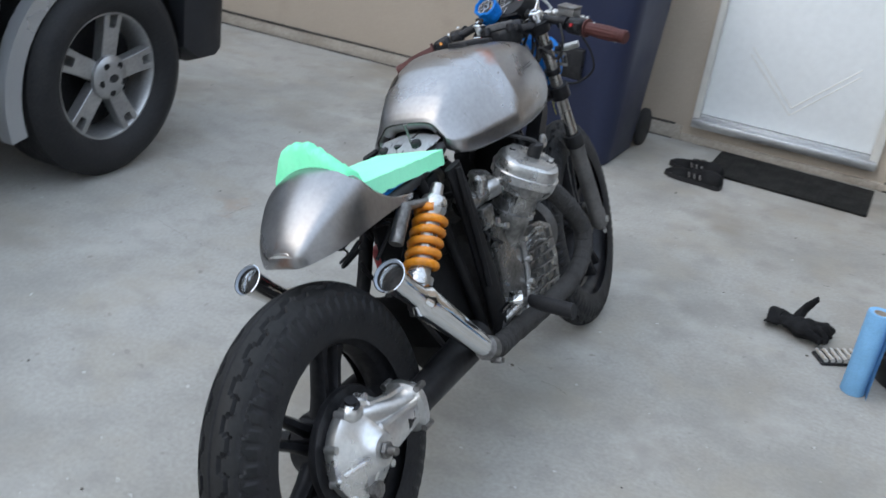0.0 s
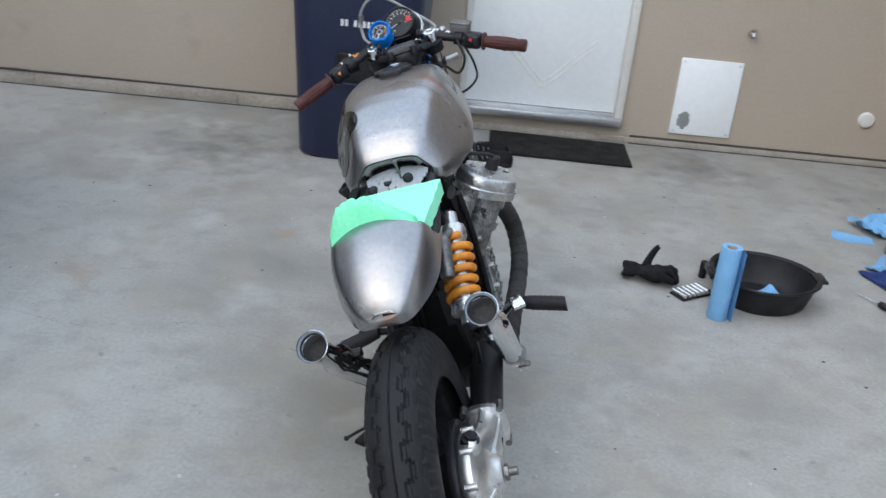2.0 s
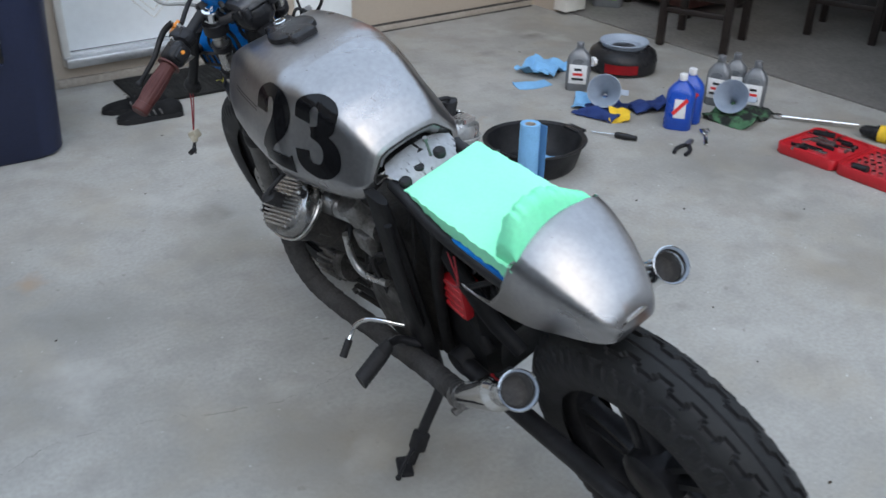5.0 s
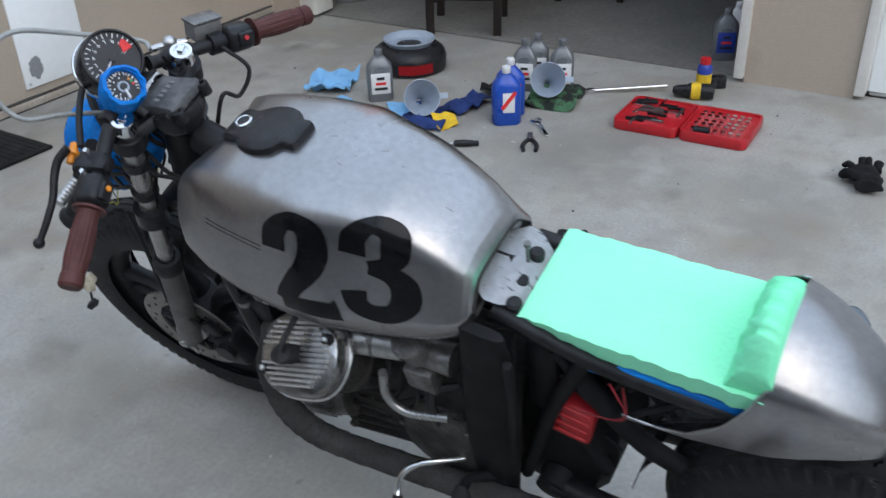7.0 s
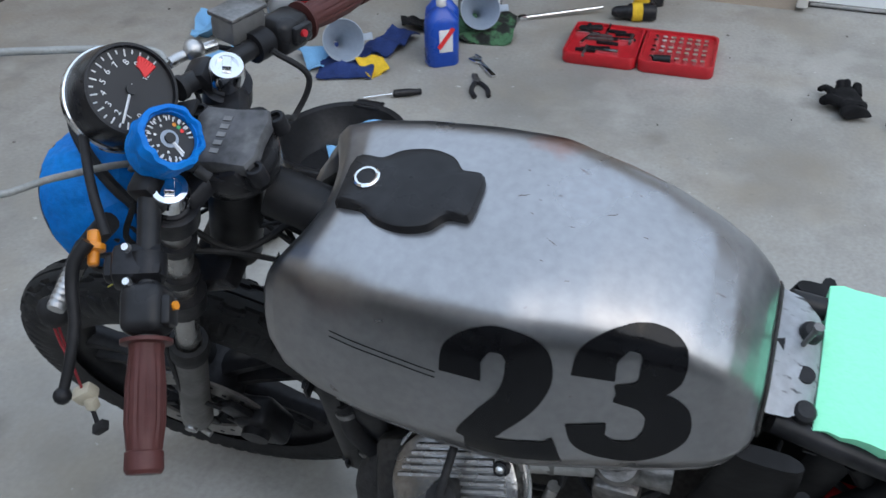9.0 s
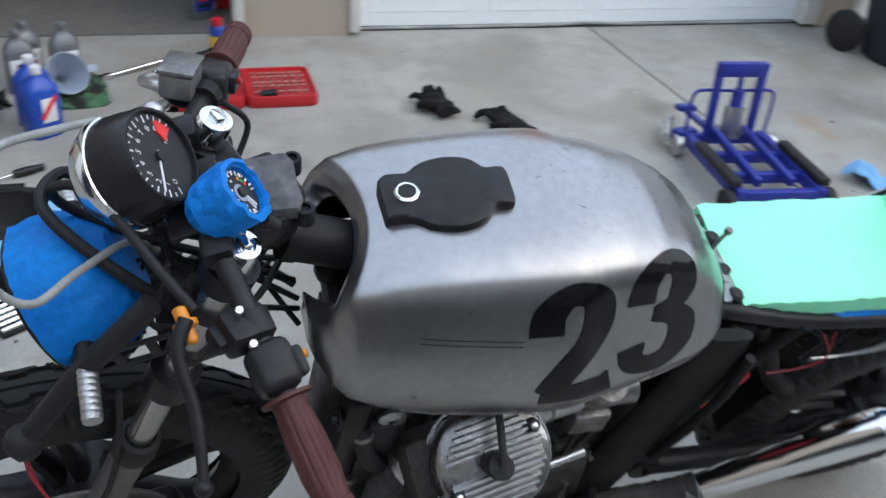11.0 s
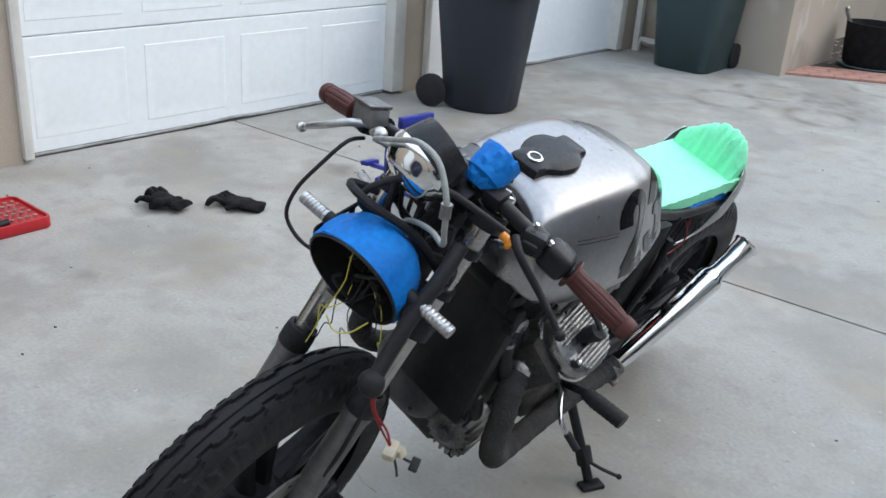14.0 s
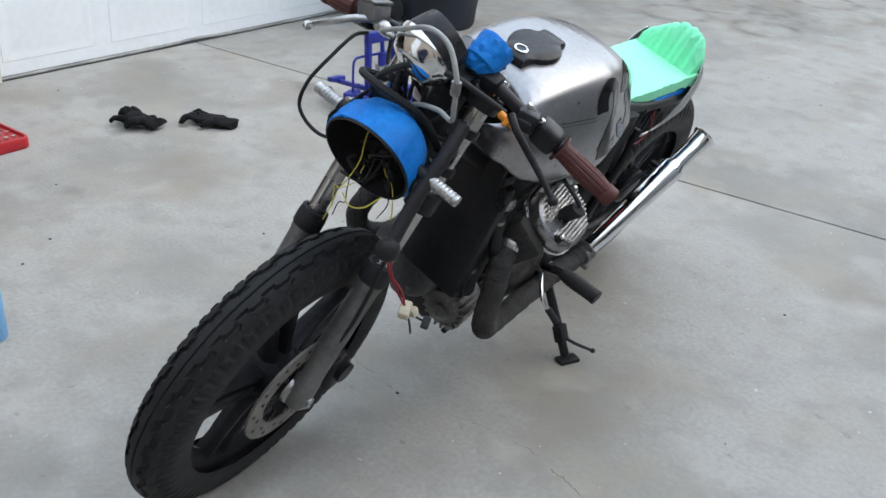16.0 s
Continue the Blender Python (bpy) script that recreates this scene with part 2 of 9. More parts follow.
yellow_wire = surf("yellow_wire", (0.62, 0.55, 0.08), 0.5)
grey_hose = surf("grey_hose", (0.30, 0.31, 0.30), 0.45, 0, 0.2, 30, 200, 0.3)
grey_bottle = surf("grey_bottle", (0.20, 0.21, 0.225), 0.35, 0.35, 0.12, 10, 60, 0.05)
label_white = surf("label_white", (0.72, 0.72, 0.72), 0.5, 0, 0.08, 20, 90, 0.05)
label_blue = surf("label_blue", (0.02, 0.05, 0.32), 0.45)
label_green = surf("label_green", (0.22, 0.50, 0.06), 0.45)
funnel_grey = surf("funnel_grey", (0.30, 0.35, 0.42), 0.45, 0, 0.1, 12, 60, 0.1)
cloth_black = surf("cloth_black", (0.012, 0.012, 0.013), 0.9, 0, 0.4, 20, 220, 0.6)
cloth_blue = surf("cloth_blue", (0.012, 0.035, 0.16), 0.9, 0, 0.4, 16, 200, 0.6)
cloth_camo = surf("cloth_camo", (0.05, 0.13, 0.06), 0.9, 0, 0.3, 22, 200, 0.5, (0.012, 0.014, 0.012), 0.12)
yellow_cloth = surf("yellow_cloth", (0.75, 0.48, 0.02), 0.8, 0, 0.2, 20, 150, 0.4)
mat_rubber = surf("mat_rubber", (0.018, 0.018, 0.017), 0.9, 0, 0.4, 12, 180, 0.9)
dark_wood = surf("dark_wood", (0.018, 0.012, 0.010), 0.4, 0, 0.4, 3, 40, 0.1, stretch=(1, 1, 8))
red_wood = surf("red_wood", (0.060, 0.018, 0.012), 0.4, 0, 0.3, 3, 40, 0.1, stretch=(6, 6, 1))
teal_plastic = surf("teal_plastic", (0.02, 0.32, 0.33), 0.4)
gauge_face = surf("gauge_face", (0.012, 0.012, 0.014), 0.5)
white_mark = surf("white_mark", (0.8, 0.8, 0.8), 0.5)
green_lamp = surf("green_lamp", (0.05, 0.35, 0.12), 0.3, 0, 0.1, 8, 60, 0.02)
red_mark = surf("red_mark", (0.75, 0.03, 0.03), 0.5)
number_paint = surf("number_paint", (0.007, 0.007, 0.008), 0.10, 0, 0.4, 12, 80, 0.05)
cream_plastic = surf("cream_plastic", (0.52, 0.47, 0.36), 0.5, 0, 0.15, 30, 90, 0.1)
rib_alloy = surf("rib_alloy", (0.40, 0.40, 0.40), 0.38, 0.9, 0.3, 22, 140, 0.25, (0.22, 0.215, 0.21), 0.5)
dark_cover_alloy = surf("dark_cover_alloy", (0.36, 0.358, 0.355), 0.27, 0.92, 0.35, 16, 120, 0.15, (0.16, 0.155, 0.15), 0.45)
frame_black = surf("frame_black", (0.010, 0.010, 0.011), 0.62, 0, 0.5, 9, 70, 0.15)
frame_black.node_tree.nodes["Principled BSDF"].inputs["Specular IOR Level"].default_value = 0.2
grimy_alloy = surf("grimy_alloy", (0.13, 0.125, 0.12), 0.5, 0.7, 0.5, 16, 140, 0.4, (0.035, 0.033, 0.031), 0.4)
seal_grey = surf("seal_grey", (0.20, 0.20, 0.195), 0.6, 0, 0.3, 3, 60, 0.1, (0.42, 0.42, 0.41), 0.3)
dull_tube = surf("dull_tube", (0.46, 0.45, 0.435), 0.26, 0.92, 0.18, 9, 80, 0.06)
scraped_white = surf("scraped_white", (0.62, 0.64, 0.67), 0.42, 0.25, 0.2, 14, 90, 0.3, (0.50, 0.51, 0.54), 0.5)
layer(scraped_white, (0.10, 0.10, 0.11), 0.60, 0.68, 40, (1, 2.5, 1), detail=6)
disc_steel = surf("disc_steel", (0.33, 0.32, 0.305), 0.42, 0.75, 0.3, 12, 120, 0.2, (0.24, 0.225, 0.21), 0.5)
rust_mark = surf("rust_mark", (0.13, 0.08, 0.065), 0.8)
alloy_wheel = surf("alloy_wheel", (0.42, 0.42, 0.42), 0.4, 0.75, 0.2, 9, 80, 0.1)
silver_paint = surf("silver_paint", (0.36, 0.37, 0.38), 0.35, 0.5, 0.08, 2, 200, 0.03, coat=0.5)
dark_clad = surf("dark_cladding", (0.015, 0.016, 0.02), 0.55, 0, 0.3, 5, 120, 0.3)
dark_glass = surf("dark_glass", (0.008, 0.009, 0.01), 0.06, 0, 0.1, bump=0)
for m in (number_paint, tread_rubber, rubber, black_paint, engine_dark, cloth_black, mat_rubber, wrap, satin_black, brown_rubber, black_metal, scuffed_black, blue_tape):
    m.node_tree.nodes["Principled BSDF"].inputs["Specular IOR Level"].default_value = 0.22
clear = bpy.data.materials.new("clear_plastic")
clear.use_nodes = True
cb = clear.node_tree.nodes["Principled BSDF"]
cb.inputs["Transmission Weight"].default_value, cb.inputs["Roughness"].default_value, cb.inputs["IOR"].default_value = 1.0, 0.05, 1.35
cb.inputs["Base Color"].default_value = (0.86, 0.95, 0.92, 1)


# ---- mesh tools ----
def box(bm, c, s, r=(0, 0, 0), bev=0.0, seg=2):
    vs = bmesh.ops.create_cube(bm, size=1.0)["verts"]
    bmesh.ops.transform(bm, matrix=pose(*c, *r) @ Matrix.Diagonal((*s, 1)), verts=vs)
    if bev:
        es = list({e for v in vs for e in v.link_edges})
        bmesh.ops.bevel(bm, geom=es, offset=bev, segments=seg, profile=0.5, affect="EDGES", clamp_overlap=True)
    return bm


def ring_faces(bm, rings, closed=True, caps=(True, True)):
    k = len(rings[0])
    for a, b in zip(rings, rings[1:]):
        for i in range(k if closed else k - 1):
            j = (i + 1) % k
            try:
                bm.faces.new((a[i], a[j], b[j], b[i]))
            except ValueError:
                pass
    if closed and caps[0]:
        bm.faces.new(rings[0][::-1])
    if closed and caps[1]:
        bm.faces.new(rings[-1])
    return bm


def loft(bm, rings, closed=True, caps=(True, True)):
    return ring_faces(bm, [[bm.verts.new(p) for p in r] for r in rings], closed, caps)


def basis(d):
    d = Vector(d).normalized()
    u = d.orthogonal().normalized()
    return d, u, d.cross(u)


def cyl(bm, p0, p1, r0, r1=None, seg=20, caps=(True, True)):
    p0, p1 = Vector(p0), Vector(p1)
    d, u, v = basis(p1 - p0)
    r1 = r0 if r1 is None else r1
    rings = [[p + (u * math.cos(6.283185 * i / seg) + v * math.sin(6.283185 * i / seg)) * r for i in range(seg)] for p, r in ((p0, r0), (p1, r1))]
    return loft(bm, rings, True, caps)


def lathe(bm, prof, o=(0, 0, 0), axis=(0, 0, 1), seg=32, caps=(True, True)):
    """Turns (radius, height) pairs round an axis through o."""
    o = Vector(o)
    d, u, v = basis(axis)
    rings = [[o + d * h + (u * math.cos(6.283185 * i / seg) + v * math.sin(6.283185 * i / seg)) * max(r, 1e-4) for i in range(seg)] for r, h in prof]
    return loft(bm, rings, True, caps)


def spline(pts, n=6):
    """Points on a smooth curve through pts."""
    P = [Vector(p) for p in pts]
    P = [P[0] * 2 - P[1]] + P + [P[-1] * 2 - P[-2]]
    out = []
    for i in range(1, len(P) - 2):
        a, b, c, d = P[i - 1:i + 3]
        for k in range(n):
            t = k / n
            out.append(0.5 * ((2 * b) + (c - a) * t + (2 * a - 5 * b + 4 * c - d) * t * t + (3 * b - a - 3 * c + d) * t ** 3))
    return out + [P[-2]]


def tube(bm, pts, r, seg=10, n=6, caps=(True, True)):
    """A round tube along a smooth curve; r may be a function of the share of the length."""
    P = spline(pts, n) if n > 1 else [Vector(p) for p in pts]
    rings, u = [], None
    for i, p in enumerate(P):
        d = (P[min(i + 1, len(P) - 1)] - P[max(i - 1, 0)]).normalized()
        u = d.orthogonal().normalized() if u is None else (u - d * u.dot(d)).normalized()
        v = d.cross(u)
        q = r(i / (len(P) - 1)) if callable(r) else r
        rings.append([p + (u * math.cos(6.283185 * k / seg) + v * math.sin(6.283185 * k / seg)) * q for k in range(seg)])
    return loft(bm, rings, True, caps)


def prism(bm, outline, z0, z1, bev=0.0):
    """An outline of (x, y) drawn out from z0 to z1."""
    a = [bm.verts.new((x, y, z0)) for x, y in outline]
    b = [bm.verts.new((x, y, z1)) for x, y in outline]
    n = len(a)
    fs = [bm.faces.new(a[::-1]), bm.faces.new(b)] + [bm.faces.new((a[i], a[(i + 1) % n], b[(i + 1) % n], b[i])) for i in range(n)]
    if bev:
        es = [e for e in set(fs[0].edges) | set(fs[1].edges)]
        bmesh.ops.bevel(bm, geom=es, offset=bev, segments=2, profile=0.5, affect="EDGES", clamp_overlap=True)
    return bm


def place(bm, m):
    bmesh.ops.transform(bm, matrix=m, verts=bm.verts)
    return bm


def made(name, bm, mat, smooth=40.0):
    bmesh.ops.recalc_face_normals(bm, faces=bm.faces)
    lim = radians(smooth)
    for f in bm.faces:
        f.smooth = True
    for e in bm.edges:
        e.smooth = len(e.link_faces) == 2 and e.calc_face_angle(0.0) < lim
    me = bpy.data.meshes.new(name)
    bm.to_mesh(me)
    bm.free()
    me.materials.append(mat)
    return me


def part(name, bm, mat, parent, label="", smooth=40.0):
    ob = new(name, made(name, bm, mat, smooth))
    ob.parent = parent
    return tagged(ob, label) if label else ob


def thing(name, label, category, m=None, group="", kind=""):
    ob = new(name)
    ob.empty_display_size = 0.05
    ob.matrix_world = m or Matrix()
    return tagged(ob, label, category, group, kind)


def single(name, bm, mat, label, category="", m=None, group="", kind="", smooth=40.0):
    ob = new(name, made(name, bm, mat, smooth))
    ob.matrix_world = m or Matrix()
    return tagged(ob, label, category, group, kind)


def B():
    return bmesh.new()


def blob(bm, c, r, s=(1, 1, 1), amp=0.12, freq=9.0, sub=3, seed=0.0):
    """An uneven lump: an icosphere pushed about by noise."""
    vs = bmesh.ops.create_icosphere(bm, subdivisions=sub, radius=1.0)["verts"]
    for v in vs:
        k = 1 + amp * noise.noise(v.co * freq * 0.3 + Vector((seed, seed * 2, 0)))
        v.co = Vector((v.co.x * s[0], v.co.y * s[1], v.co.z * s[2])) * r * k + Vector(c)
    return bm


def cloth(bm, w, d, amp, seed, n=14, th=0.004):
    """A crumpled sheet, lying on z = 0."""
    top, low = [], []
    for i in range(n + 1):
        ra, rb = [], []
        for j in range(n + 1):
            x, y = (i / n - 0.5) * w, (j / n - 0.5) * d
            q = Vector((x * 9 + seed, y * 9, seed))
            x += 0.03 * noise.noise(q * 0.8 + Vector((5, 0, 0)))
            y += 0.03 * noise.noise(q * 0.8 + Vector((0, 7, 0)))
            z = amp * max(0.0, 0.35 + noise.noise(q) + 0.4 * noise.noise(q * 2.7))
            ra.append(bm.verts.new((x, y, z + th)))
            rb.append(bm.verts.new((x, y, max(0.0, z - 0.002))))
        top.append(ra)
        low.append(rb)
    for i in range(n):
        for j in range(n):
            bm.faces.new((top[i][j], top[i + 1][j], top[i + 1][j + 1], top[i][j + 1]))
            bm.faces.new((low[i][j], low[i][j + 1], low[i + 1][j + 1], low[i + 1][j]))
    rim = [(i, 0) for i in range(n)] + [(n, j) for j in range(n)] + [(i, n) for i in range(n, 0, -1)] + [(0, j) for j in range(n, 0, -1)]
    for (a, b), (c, d2) in zip(rim, rim[1:] + rim[:1]):
        bm.faces.new((low[a][b], low[c][d2], top[c][d2], top[a][b]))
    return bm


# ---- the place ----
YA, XB = 5.085, 2.24
H_WALL = 3.0
H_HOUSE = 3.2


def structure(name, bm, mat, label, smooth=30.0):
    return single(name, bm, mat, label, "", None, "", "structure", smooth)


# ground and driveway: two slabs with an open joint between them
bm = B()
for p in [((-300, -300), (300, 300))]:
    vs = [bm.verts.new((x, y, -0.03)) for x, y in ((p[0][0], p[0][1]), (p[1][0], p[0][1]), (p[1][0], p[1][1]), (p[0][0], p[1][1]))]
    bm.faces.new(vs)
structure("ground", bm, joint_dirt, "dark bare ground reaching the horizon")


def slab(outline):
    bm = B()
    prism(bm, outline, -0.12, 0.0, 0.004)
    return bm


def joint_y(x):
    return 0.528 + 0.0555 * x


structure("driveway", slab([(-40, joint_y(-40) + 0.006), (2.3, joint_y(2.3) + 0.006), (2.3, 5.3), (-40, 5.3)]), concrete, "worn grey concrete driveway slab with stains")
structure("pavement", slab([(-40, -60), (2.3, -60), (2.3, joint_y(2.3) - 0.006), (-40, joint_y(-40) - 0.006)]), concrete, "grey concrete slab beyond the open joint")


def crack(pts, seed, w=0.0010):
    """A ragged, narrow seam across the concrete."""
    rnd = random.Random(seed)
    bm = B()
    P = spline([(x, y, 0) for x, y in pts], 14)
    P = [p + Vector((rnd.uniform(-0.004, 0.004), rnd.uniform(-0.004, 0.004), 0)) + Vector((0.016 * noise.noise(p * 9), 0.016 * noise.noise(p * 9 + Vector((5, 2, 0))), 0)) for p in P]
    L, R = [], []
    for i, p in enumerate(P):
        d = (P[min(i + 1, len(P) - 1)] - P[max(i - 1, 0)]).normalized()
        s = Vector((-d.y, d.x, 0)) * w * rnd.uniform(0.2, 1.0) * (0.55 + 1.1 * max(0.0, noise.noise(p * 5)))
        L.append(bm.verts.new(p + s + Vector((0, 0, 0.0008))))
        R.append(bm.verts.new(p - s + Vector((0, 0, 0.0008))))
    for i in range(len(P) - 1):
        if noise.noise(P[i] * 16 + Vector((3, 1, 7))) > -0.16:
            bm.faces.new((L[i], R[i], R[i + 1], L[i + 1]))
    return bm


# house wall with the side door (faces the driveway)
def slabs(name, mat, label, boxes):
    bm = B()
    for a, b in boxes:
        box(bm, [(p + q) / 2 for p, q in zip(a, b)], [q - p for p, q in zip(a, b)])
    return structure(name, bm, mat, label)


slabs("wall_north", stucco, "beige stucco house wall", [
    ((-14.2, YA, 0), (-0.714, YA + 0.2, H_HOUSE)), ((0.240, YA, 0), (2.34, YA + 0.2, H_HOUSE)),
    ((-0.714, YA, 2.22), (0.240, YA + 0.2, H_HOUSE)), ((-0.714, YA, 0), (0.240, YA + 0.2, 0.10))])
bm = B()
rnd = random.Random(3)
for x0, x1 in ((-9, -3.2), (-3.2, -2.0), (-2.0, -0.76), (-0.76, 0.27), (0.27, 0.9), (0.9, 2.2)):
    h = 0.080 if x1 < 0 else 0.040
    box(bm, ((x0 + x1) / 2, YA + 0.008 - rnd.uniform(0, 0.006), h / 2), (x1 - x0, 0.05, h), (0, 0, 0), 0.006)
for v in bm.verts:
    v.co += Vector((0, 0.010 * noise.noise(Vector((v.co.x * 3, 0, v.co.z * 9))), 0.006 * noise.noise(Vector((v.co.x * 4, 5, 0))) if v.co.z > 0.02 else 0))
structure("baseboard", bm, footing, "chipped concrete footing strip along the wall")
bm = B()
for x0, x1, h in ((-14, -0.80, 0.083), (0.30, 2.2, 0.043)):
    n = int((x1 - x0) / 0.06)
    rings = []
    for i in range(n + 1):
        x = x0 + (x1 - x0) * i / n
        k = 0.004 + 0.005 * abs(noise.noise(Vector((x * 5, 1, 0))))
        rings.append([(x, YA - 0.004, h - k), (x, YA - 0.0185, h - k), (x, YA - 0.019, h + k), (x, YA - 0.004, h + k)])
    loft(bm, rings)
    rings = []
    for i in range(n + 1):
        x = x0 + (x1 - x0) * i / n
        k = max(0.002, 0.012 * (0.3 + noise.noise(Vector((x * 2.2, 7, 0)))))
        rings.append([(x, YA - 0.010, 0.0), (x, YA - 0.022 - k, 0.0006), (x, YA - 0.022 - k * 0.6, 0.004 + k * 0.4), (x, YA - 0.010, 0.006 + k * 0.4)])
    loft(bm, rings)
structure("trim", bm, joint_dirt, "dark open seam along the footing")

door = thing("door_1", "white painted flush side door with a chevron moulding", "door", pose(0, 0, 0), kind="structure")
bm = B()
box(bm, (-0.2425, YA + 0.045, 1.18), (0.875, 0.04, 2.04), bev=0.003)
part("door_leaf", bm, white_paint, door)
bm = B()
box(bm, (-0.697, YA + 0.02, 1.14), (0.034, 0.09, 2.08), bev=0.004)
box(bm, (0.2175, YA + 0.02, 1.14), (0.045, 0.09, 2.08), bev=0.004)
box(bm, (-0.237, YA + 0.02, 2.205), (0.954, 0.09, 0.05), bev=0.006)
part("door_frame", bm, trim_paint, door)
bm = B()
box(bm, (-0.237, YA - 0.005, 0.122), (0.945, 0.11, 0.046), (0, 0, 0), 0.008)
box(bm, (-0.242, YA + 0.012, 0.150), (0.873, 0.03, 0.016), bev=0.004)
part("threshold", bm, aluminium, door, "grey aluminium threshold")
for off in (0.0, 0.030):
    bm = B()
    z = off
    for a, b in (((-0.507, 0.527), (-0.24, 0.262)), ((-0.24, 0.262), (0.035, 0.527))):
        a3, b3 = Vector((a[0], YA + 0.024, a[1] + z * 1.25)), Vector((b[0], YA + 0.024, b[1] + z * 1.25))
        tube(bm, [a3, b3], 0.0026, 6, 1)
    part("moulding", bm, trim_paint, door, "thin chevron moulding")

panel = thing("access_panel", "white sheet-metal access panel with a grey primer patch", "access panel", pose(0.695, YA - 0.002, 0.085))
bm = B()
box(bm, (0, -0.006, 0.22), (0.352, 0.012, 0.44), bev=0.004)
part("cover", bm, white_paint, panel)
bm = B()
blob(bm, (-0.105, -0.0125, 0.085), 0.045, (0.75, 0.04, 1.05), 0.5, 8, 3, 2)
part("patch", bm, primer_grey, panel, "grey primer patch")
for x in (-0.155, 0.155):
    for z in (0.02, 0.42):
        bm = B()
        cyl(bm, (x, -0.016, z), (x, -0.01, z), 0.006, seg=8)
        part("screw", bm, aluminium, panel)

tap = thing("hose_tap", "small metal hose tap on the stucco wall", "tap", pose(0.872, YA, 0.70))
bm = B()
cyl(bm, (0, 0.01, 0), (0, -0.045, 0), 0.014, seg=12)
cyl(bm, (0, -0.045, 0), (0, -0.06, -0.02), 0.012, seg=12)
part("spout", bm, aluminium, tap)
bm = B()
lathe(bm, [(0.0, 0), (0.02, 0), (0.022, 0.006), (0.0, 0.008)], (0, -0.045, 0.014), (0, 0, 1), 14)
part("knob", bm, cast_alu, tap)
bm = B()
lathe(bm, [(0.045, 0), (0.045, 0.012), (0.036, 0.022), (0.0, 0.024)], (1.625, YA + 0.001, 0.27), (0, -1, 0), 24)
single("cleanout_cover", bm, trim_paint, "round white plastic cap on the stucco wall", "vent cap")
bm = B()
box(bm, (0.605, YA - 0.012, 0.95), (0.035, 0.025, 0.09), bev=0.006)
single("wall_hook", bm, black_paint, "small black hook on the stucco wall", "hook")
bm = B()
box(bm, (-4.0, YA - 0.03, 1.5), (0.06, 0.05, 2.96), bev=0.01)
single("downpipe", bm, trim_paint, "white square downpipe on the stucco wall", "downpipe")

# garage wall: open garage, pillar, two closed doors
slabs("wall_east", stucco, "beige stucco garage wall with three door openings", [
    ((XB, 4.87, 0), (XB + 0.2, YA, H_WALL)), ((XB, 1.86, 0), (XB + 0.2, 2.33, H_WALL)), ((XB, -0.84, 0), (XB + 0.2, -0.60, H_WALL)),
    ((XB, -4.0, 0), (XB + 0.2, -3.28, H_WALL)), ((XB, 2.33, 2.2), (XB + 0.2, 4.87, H_WALL)), ((XB, -0.60, 2.2), (XB + 0.2, 1.86, H_WALL)),
    ((XB, -3.28, 2.2), (XB + 0.2, -0.84, H_WALL))])
for i, (y0, y1) in enumerate(((4.76, 4.87), (2.33, 2.375), (1.815, 1.86), (-0.60, -0.50), (-0.84, -0.80), (-3.28, -3.19))):
    bm = B()
    box(bm, (XB + 0.06, (y0 + y1) / 2, 1.11), (0.17, y1 - y0, 2.18), bev=0.006)
    structure("trim", bm, trim_paint, "white painted garage door jamb")
for y0, y1 in ((2.33, 4.87), (-0.60, 1.86), (-3.28, -0.84)):
    bm = B()
    box(bm, (XB + 0.06, (y0 + y1) / 2, 2.17), (0.165, y1 - y0 - 0.1, 0.06), bev=0.006)
    structure("trim", bm, trim_paint, "white painted garage door header")


def garage_door(y0, y1):
    d = thing("garage_door", "white sectional garage door with raised panels, closed", "garage door", pose(XB + 0.075, 0, 0), "closed garage doors")
    w = (y1 - y0)
    for k in range(4):
        bm = B()
        z0 = 0.021 + 0.535 * k
        box(bm, (0, (y0 + y1) / 2, z0 + 0.266), (0.04, w, 0.529), bev=0.004)
        s = part("section", bm, white_paint, d, smooth=8)
        for c in range(4):
            yc = y0 + w * (c + 0.5) / 4
            pw, ph, zc = w / 4 - 0.10, 0.385, z0 + 0.255
            bm = B()
            rings = []
            for hw, x in ((pw / 2, -0.0185), (pw / 2 - 0.006, -0.0222), (pw / 2 - 0.016, -0.0222), (pw / 2 - 0.030, -0.0205), (pw / 2 - 0.050, -0.0205), (pw / 2 - 0.064, -0.0222)):
                hh = hw - pw / 2 + ph / 2
                rings.append([(x, yc - hw, zc - hh), (x, yc + hw, zc - hh), (x, yc + hw, zc + hh), (x, yc - hw, zc + hh)])
            loft(bm, rings, True, (False, True))
            part("panel", bm, white_paint, s, smooth=10)
    bm = B()
    tube(bm, [(-0.016, y0 + 0.01, 0.013), (-0.016, (y0 + y1) / 2 - 0.5, 0.013), (-0.018, (y0 + y1) / 2 - 0.2, 0.015), (-0.024, (y0 + y1) / 2, 0.024), (-0.018, (y0 + y1) / 2 + 0.25, 0.015), (-0.016, y1 - 0.01, 0.013)], 0.008, 8, 8)
    part("bottom_seal", bm, seal_grey, d, "grey rubber bottom seal hanging loose")
    return d


garage_door(-0.50, 1.815)
garage_door(-3.19, -0.80)

